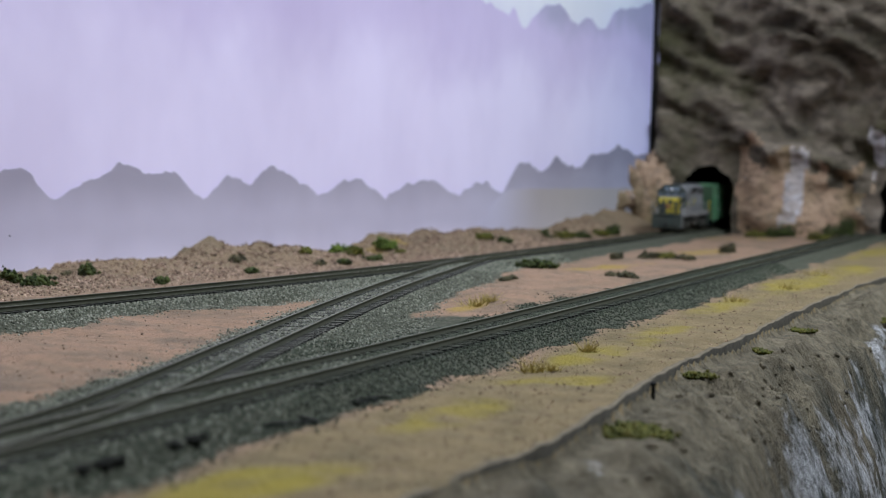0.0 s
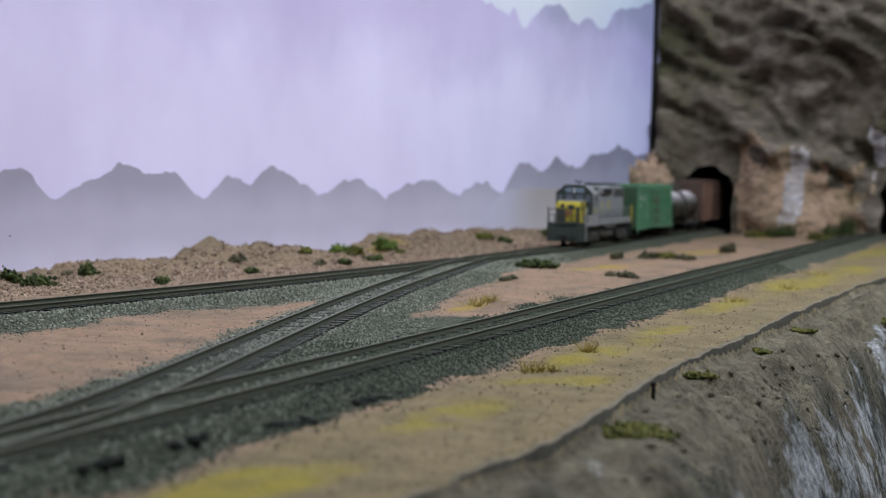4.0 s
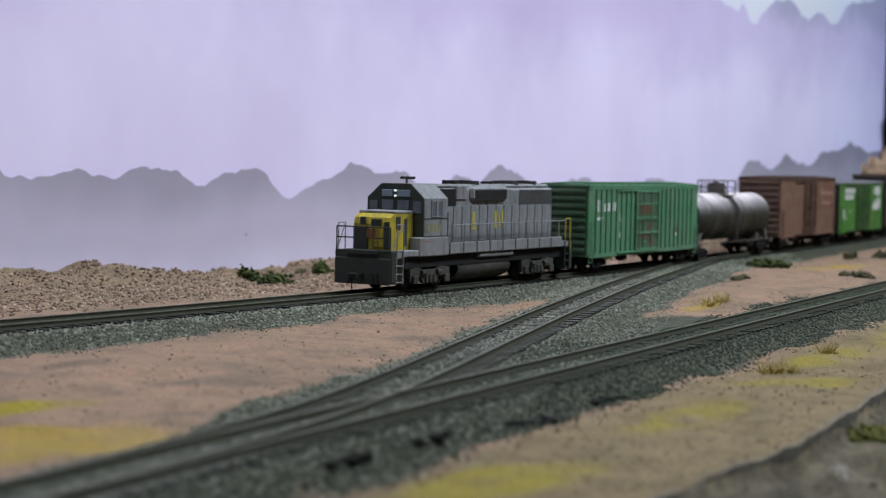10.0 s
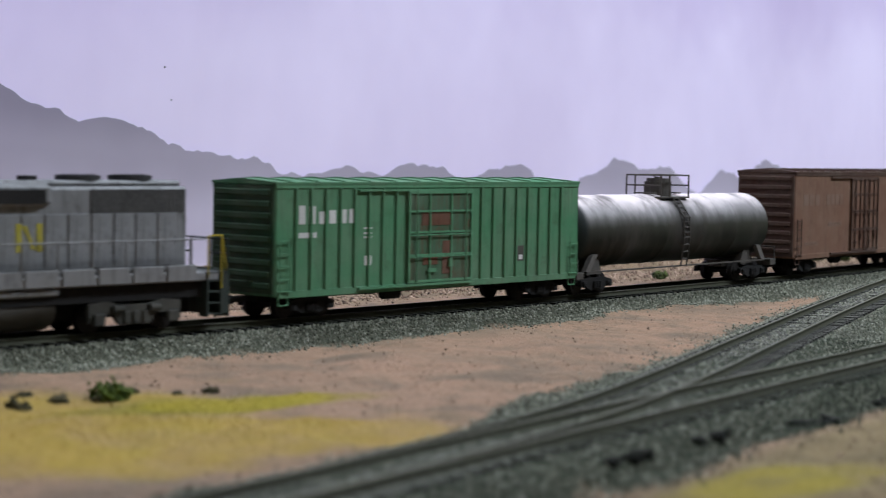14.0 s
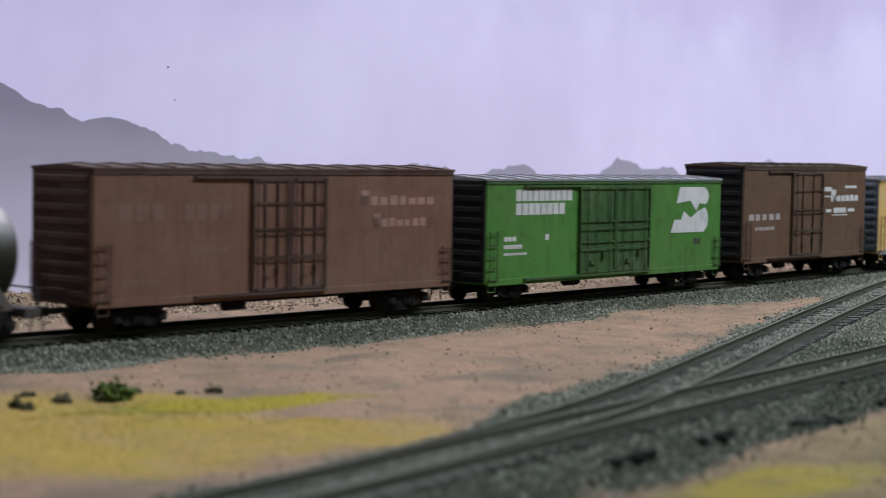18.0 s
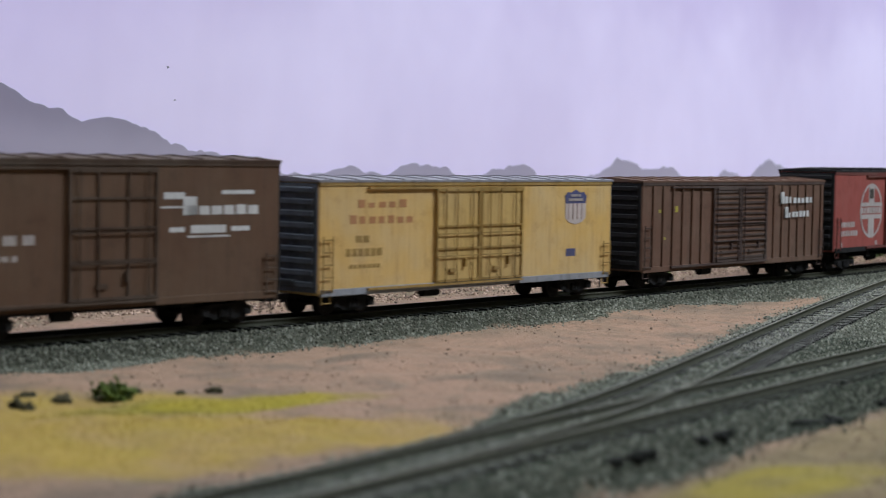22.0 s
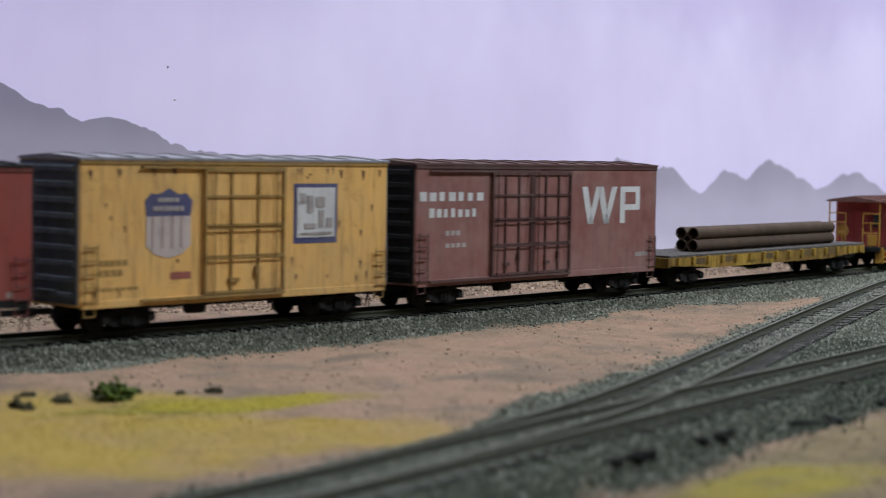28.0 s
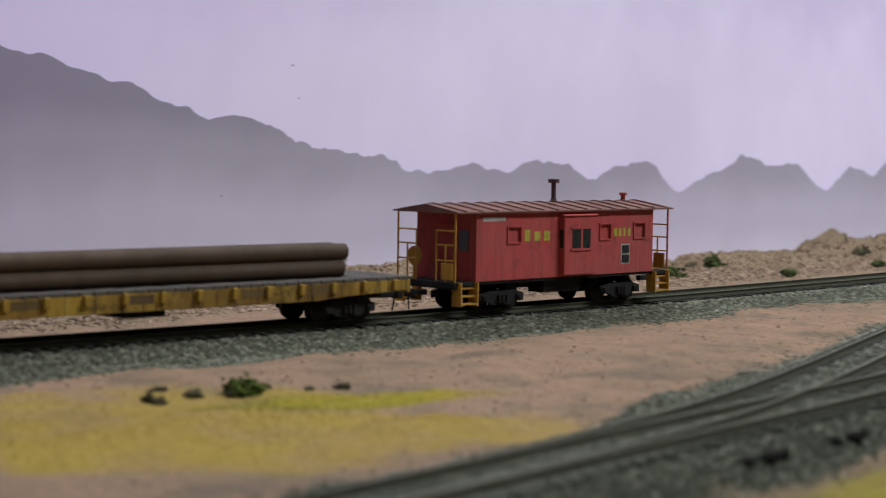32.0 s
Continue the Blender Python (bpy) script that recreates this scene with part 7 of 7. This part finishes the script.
G1, G2 = "dark green scrub bush of ground foam on the sand", "grey-green sage clump on the sand"
for x, y, rx, rz, mat, lab, n in (
        (-0.2579, 0.4890, 0.0058, 0.0070, M_BRIGHT, "bright green foam bush at the edge of the turf", 420), (-0.2590, 0.5000, 0.0026, 0.0020, M_BRIGHT, G1, 90), (-0.2560, 0.5010, 0.0020, 0.0018, M_SAGE, G2, 60),
        (-0.2380, 0.5150, 0.0026, 0.0026, M_SAGE, G2, 110), (-0.2684, 0.4802, 0.0030, 0.0030, M_SAGE, G2, 110), (-0.2714, 0.4643, 0.0026, 0.0028, M_SAGE, G2, 100), (-0.2847, 0.4892, 0.0022, 0.0022, M_SAGE, G2, 80), (-0.2600, 0.4880, 0.0018, 0.0020, M_SAGE, G2, 60), (-0.2440, 0.5050, 0.0010, 0.0010, M_SAGE, G2, 26),
        (-0.1656, 1.3567, 0.0040, 0.0040, M_OLIVE, "olive foam clump below the backdrop", 110), (-0.1542, 1.4882, 0.0100, 0.0080, M_BRIGHT, "bright olive green foam bush below the backdrop", 220), (-0.1382, 1.4716, 0.0090, 0.0065, M_OLIVE, "olive foam clump below the backdrop", 180), (-0.1203, 1.5749, 0.0105, 0.0095, M_BRIGHT, "bright olive green foam bush below the backdrop", 240),
        (-0.1080, 1.5600, 0.0070, 0.0060, M_OLIVE, "olive foam clump below the backdrop", 140), (-0.1167, 1.4072, 0.0080, 0.0045, M_LEAF, G1, 150), (-0.1343, 1.3409, 0.0060, 0.0040, M_LEAF, G1, 120), (-0.1497, 1.3235, 0.0035, 0.0040, M_SAGE, G2, 70),
        (-0.1782, 1.1886, 0.0050, 0.0045, M_LEAF, G1, 120), (-0.2107, 1.0677, 0.0050, 0.0045, M_LEAF, G1, 120), (-0.2703, 1.1242, 0.0072, 0.0085, M_LEAF, G1, 260), (-0.2740, 1.0213, 0.0105, 0.0055, M_LEAF, G1, 260),
        (-0.2916, 1.0324, 0.0045, 0.0075, M_LEAF, G1, 150), (-0.3000, 1.1900, 0.0050, 0.0030, M_SAGE, G2, 90), (-0.2124, 1.3341, 0.0060, 0.0065, M_SAGE, G2, 140), (0.0068, 1.3537, 0.0125, 0.0075, M_LEAF, G1, 260),
        (-0.0150, 1.2133, 0.0035, 0.0025, M_SAGE, G2, 60), (-0.0106, 1.2190, 0.0035, 0.0025, M_SAGE, G2, 60), (0.0579, 1.2912, 0.0055, 0.0035, M_SAGE, G2, 100), (0.0705, 1.2709, 0.0075, 0.0045, M_SAGE, G2, 140),
        (0.1036, 1.5571, 0.0080, 0.0070, M_SAGE, G2, 140), (0.1200, 1.5836, 0.0085, 0.0080, M_OLIVE, "olive foam clump between the tracks", 150), (0.1341, 1.5778, 0.0110, 0.0065, M_SAGE, G2, 160), (0.1907, 1.7381, 0.0070, 0.0130, M_SAGE, G2, 150),
        (0.0761, 1.5317, 0.0060, 0.0060, M_SAGE, G2, 110), (-0.0408, 1.6700, 0.0110, 0.0070, M_OLIVE, "olive foam clump below the backdrop", 180), (-0.0228, 1.6800, 0.0080, 0.0060, M_LEAF, G1, 140), (0.0209, 1.8668, 0.0100, 0.0080, M_LEAF, G1, 170),
        (0.0384, 1.8744, 0.0120, 0.0090, M_OLIVE, "olive foam clump below the backdrop", 190), (0.0543, 1.9230, 0.0110, 0.0080, M_LEAF, G1, 180), (0.0774, 1.9816, 0.0120, 0.0090, M_OLIVE, "olive foam clump below the backdrop", 180), (0.0944, 2.0171, 0.0110, 0.0100, M_LEAF, G1, 180),
        (0.3050, 2.1800, 0.0200, 0.0200, M_LEAF, G1, 260), (0.3700, 2.1500, 0.0180, 0.0220, M_LEAF, G1, 260), (0.3400, 2.1300, 0.0170, 0.0120, M_OLIVE, "olive foam clump at the foot of the rock", 200), (0.2700, 2.1700, 0.0140, 0.0100, M_OLIVE, "olive foam clump at the foot of the rock", 180), (0.13, 2.25, 0.018, 0.045, M_SAGE, "brown scrub hanging on the rock outcrop", 200), (0.335, 2.235, 0.012, 0.012, M_OLIVE, "olive foam clump on the rock", 150),
        (0.0285, 0.5640, 0.0120, 0.0050, M_OLIVE, "olive turf mound beyond the edging", 700), (0.0340, 0.5740, 0.0070, 0.0034, M_OLIVE, "olive turf mound beyond the edging", 260), (0.0626, 0.7078, 0.0060, 0.0040, M_OLIVE, "olive turf tuft beyond the edging", 220), (0.1008, 0.8331, 0.0060, 0.0030, M_OLIVE, "olive turf tuft beyond the edging", 160), (0.1375, 0.9513, 0.0080, 0.0020, M_OLIVE, "olive turf tuft beyond the edging", 160), (0.215, 1.14, 0.015, 0.003, M_OLIVE, "olive turf tuft beyond the edging", 200)):
    if "edging" in lab:
        bush(x + 0.002, y, rx * 0.7, rz * 0.6, mat, lab, n * 3, 0.00065)
    elif y < 0.9:
        bush(x, y, rx * 0.75, rz * (1.0 if n > 400 else 0.9), mat, lab, n * 3, 0.00055)
    else:
        bush(x, y, rx * 0.75, rz * 0.9, mat, lab, n * 2, 0.0013)


def turf():
    """Short static fibres on the turf patches."""
    rng = np.random.RandomState(31)
    pts = []
    for cx, cy, rx, ry, turn, k in TURF:
        n = int(90000 * rx * ry * k / (0.4 + cy)) * 26 + 600
        a, r = rng.rand(n) * math.tau, np.sqrt(rng.rand(n)) * 1.15
        u, v = np.cos(a) * r * rx, np.sin(a) * r * ry
        c, s = math.cos(turn), math.sin(turn)
        pts.append(np.column_stack([cx + u * c - v * s, cy + u * s + v * c]))
    p = np.concatenate(pts)
    z, bal, tf, soil, bed, de = land(p[:, 0], p[:, 1])
    keep = rng.rand(len(p)) < tf * 0.6
    p, z = p[keep], z[keep]
    n = len(p)
    h = 0.0002 + 0.0005 * rng.rand(n) ** 2
    a = rng.rand(n) * math.tau
    w = 0.00016
    lean = rng.normal(0, 0.0005, (n, 2))
    v = np.zeros((n, 3, 3))
    v[:, 0] = np.column_stack([p[:, 0] - w * np.cos(a), p[:, 1] - w * np.sin(a), z - 0.0002])
    v[:, 1] = np.column_stack([p[:, 0] + w * np.cos(a), p[:, 1] + w * np.sin(a), z - 0.0002])
    v[:, 2] = np.column_stack([p + lean, z + h])
    me = raw_mesh("turf", v.reshape(-1, 3), np.arange(3 * n).reshape(-1, 3))
    me.materials.append(M_TURF)
    me.materials.append(M_GREENTURF)
    streak = green_streak(p[:, 0], p[:, 1])
    me.polygons.foreach_set("material_index", ((line_distance(p[:, 0], p[:, 1], front_line) > 0.025) | (streak < 1.0)).astype("i"))
    tagged(new("turf", me), "yellow static turf fibres on the sand", "grass", kind="stuff")


turf()
for x, y, r, k in ((0.0015, 0.6906, 0.007, 0.0075), (0.0085, 0.697, 0.006, 0.004), (0.024, 0.745, 0.005, 0.006), (-0.027, 0.958, 0.012, 0.007), (-0.020, 0.966, 0.008, 0.006), (0.17, 1.2, 0.014, 0.007), (0.215, 1.38, 0.016, 0.008), (0.12, 1.08, 0.010, 0.006)):
    rng = np.random.RandomState(int(y * 1000))
    n = 110
    b = rng.normal(0, 0.4, (n, 2)) * r * 0.7
    lean = rng.normal(0, 0.5, (n, 2)) * k + b * 0.5
    h = k * (0.25 + 0.75 * rng.rand(n) ** 1.5)
    a = rng.rand(n) * math.tau
    v = np.zeros((n, 3, 3))
    v[:, 0] = np.column_stack([b[:, 0] - 0.00022 * np.cos(a), b[:, 1] - 0.00022 * np.sin(a), np.zeros(n)])
    v[:, 1] = np.column_stack([b[:, 0] + 0.00022 * np.cos(a), b[:, 1] + 0.00022 * np.sin(a), np.zeros(n)])
    v[:, 2] = np.column_stack([b + lean, h])
    me = raw_mesh("grass_tuft", v.reshape(-1, 3), np.arange(3 * n).reshape(-1, 3))
    me.materials.append(M_STRAW)
    t = new("grass_tuft", me)
    t.location = (x, y, ground_z(x, y))
    tagged(t, "dry yellow grass tuft beside the track", "grass tuft", "grass tufts")


def post():
    x, y = 0.0424, 0.6428
    e = part("edge_peg", boxes((-0.0007, 0.0007, -0.0007, 0.0007, -0.006, 0.0026), (-0.0010, 0.0010, -0.0010, 0.0010, 0.0012, 0.0024), bevel=0.0003), M_BLACK)
    e.location = (x, y, ground_z(x, y) + 0.0034)
    tagged(e, "small dark peg standing at the plaster edging", "peg")


post()


# ---- the train runs ----
RUN = ((0, 1.6012), (2, 1.3683), (4, 1.1280), (6, 0.8811), (8, 0.6356), (10, 0.3970), (12, 0.1573), (14, -0.0802), (16, -0.3177), (18, -0.5559), (20, -0.7965), (22, -1.0338), (24, -1.2746), (26, -1.5161), (28, -1.7586), (30, -1.9959), (32, -2.2341))


def motions():
    for thing, off in CARS.values():
        rows = []
        for t, s in RUN:
            x, y, a = on_main(s + off)
            rows.append((t, pose(x, y, 0, 0, 0, math.degrees(a))))
        walk(thing, rows)


motions()
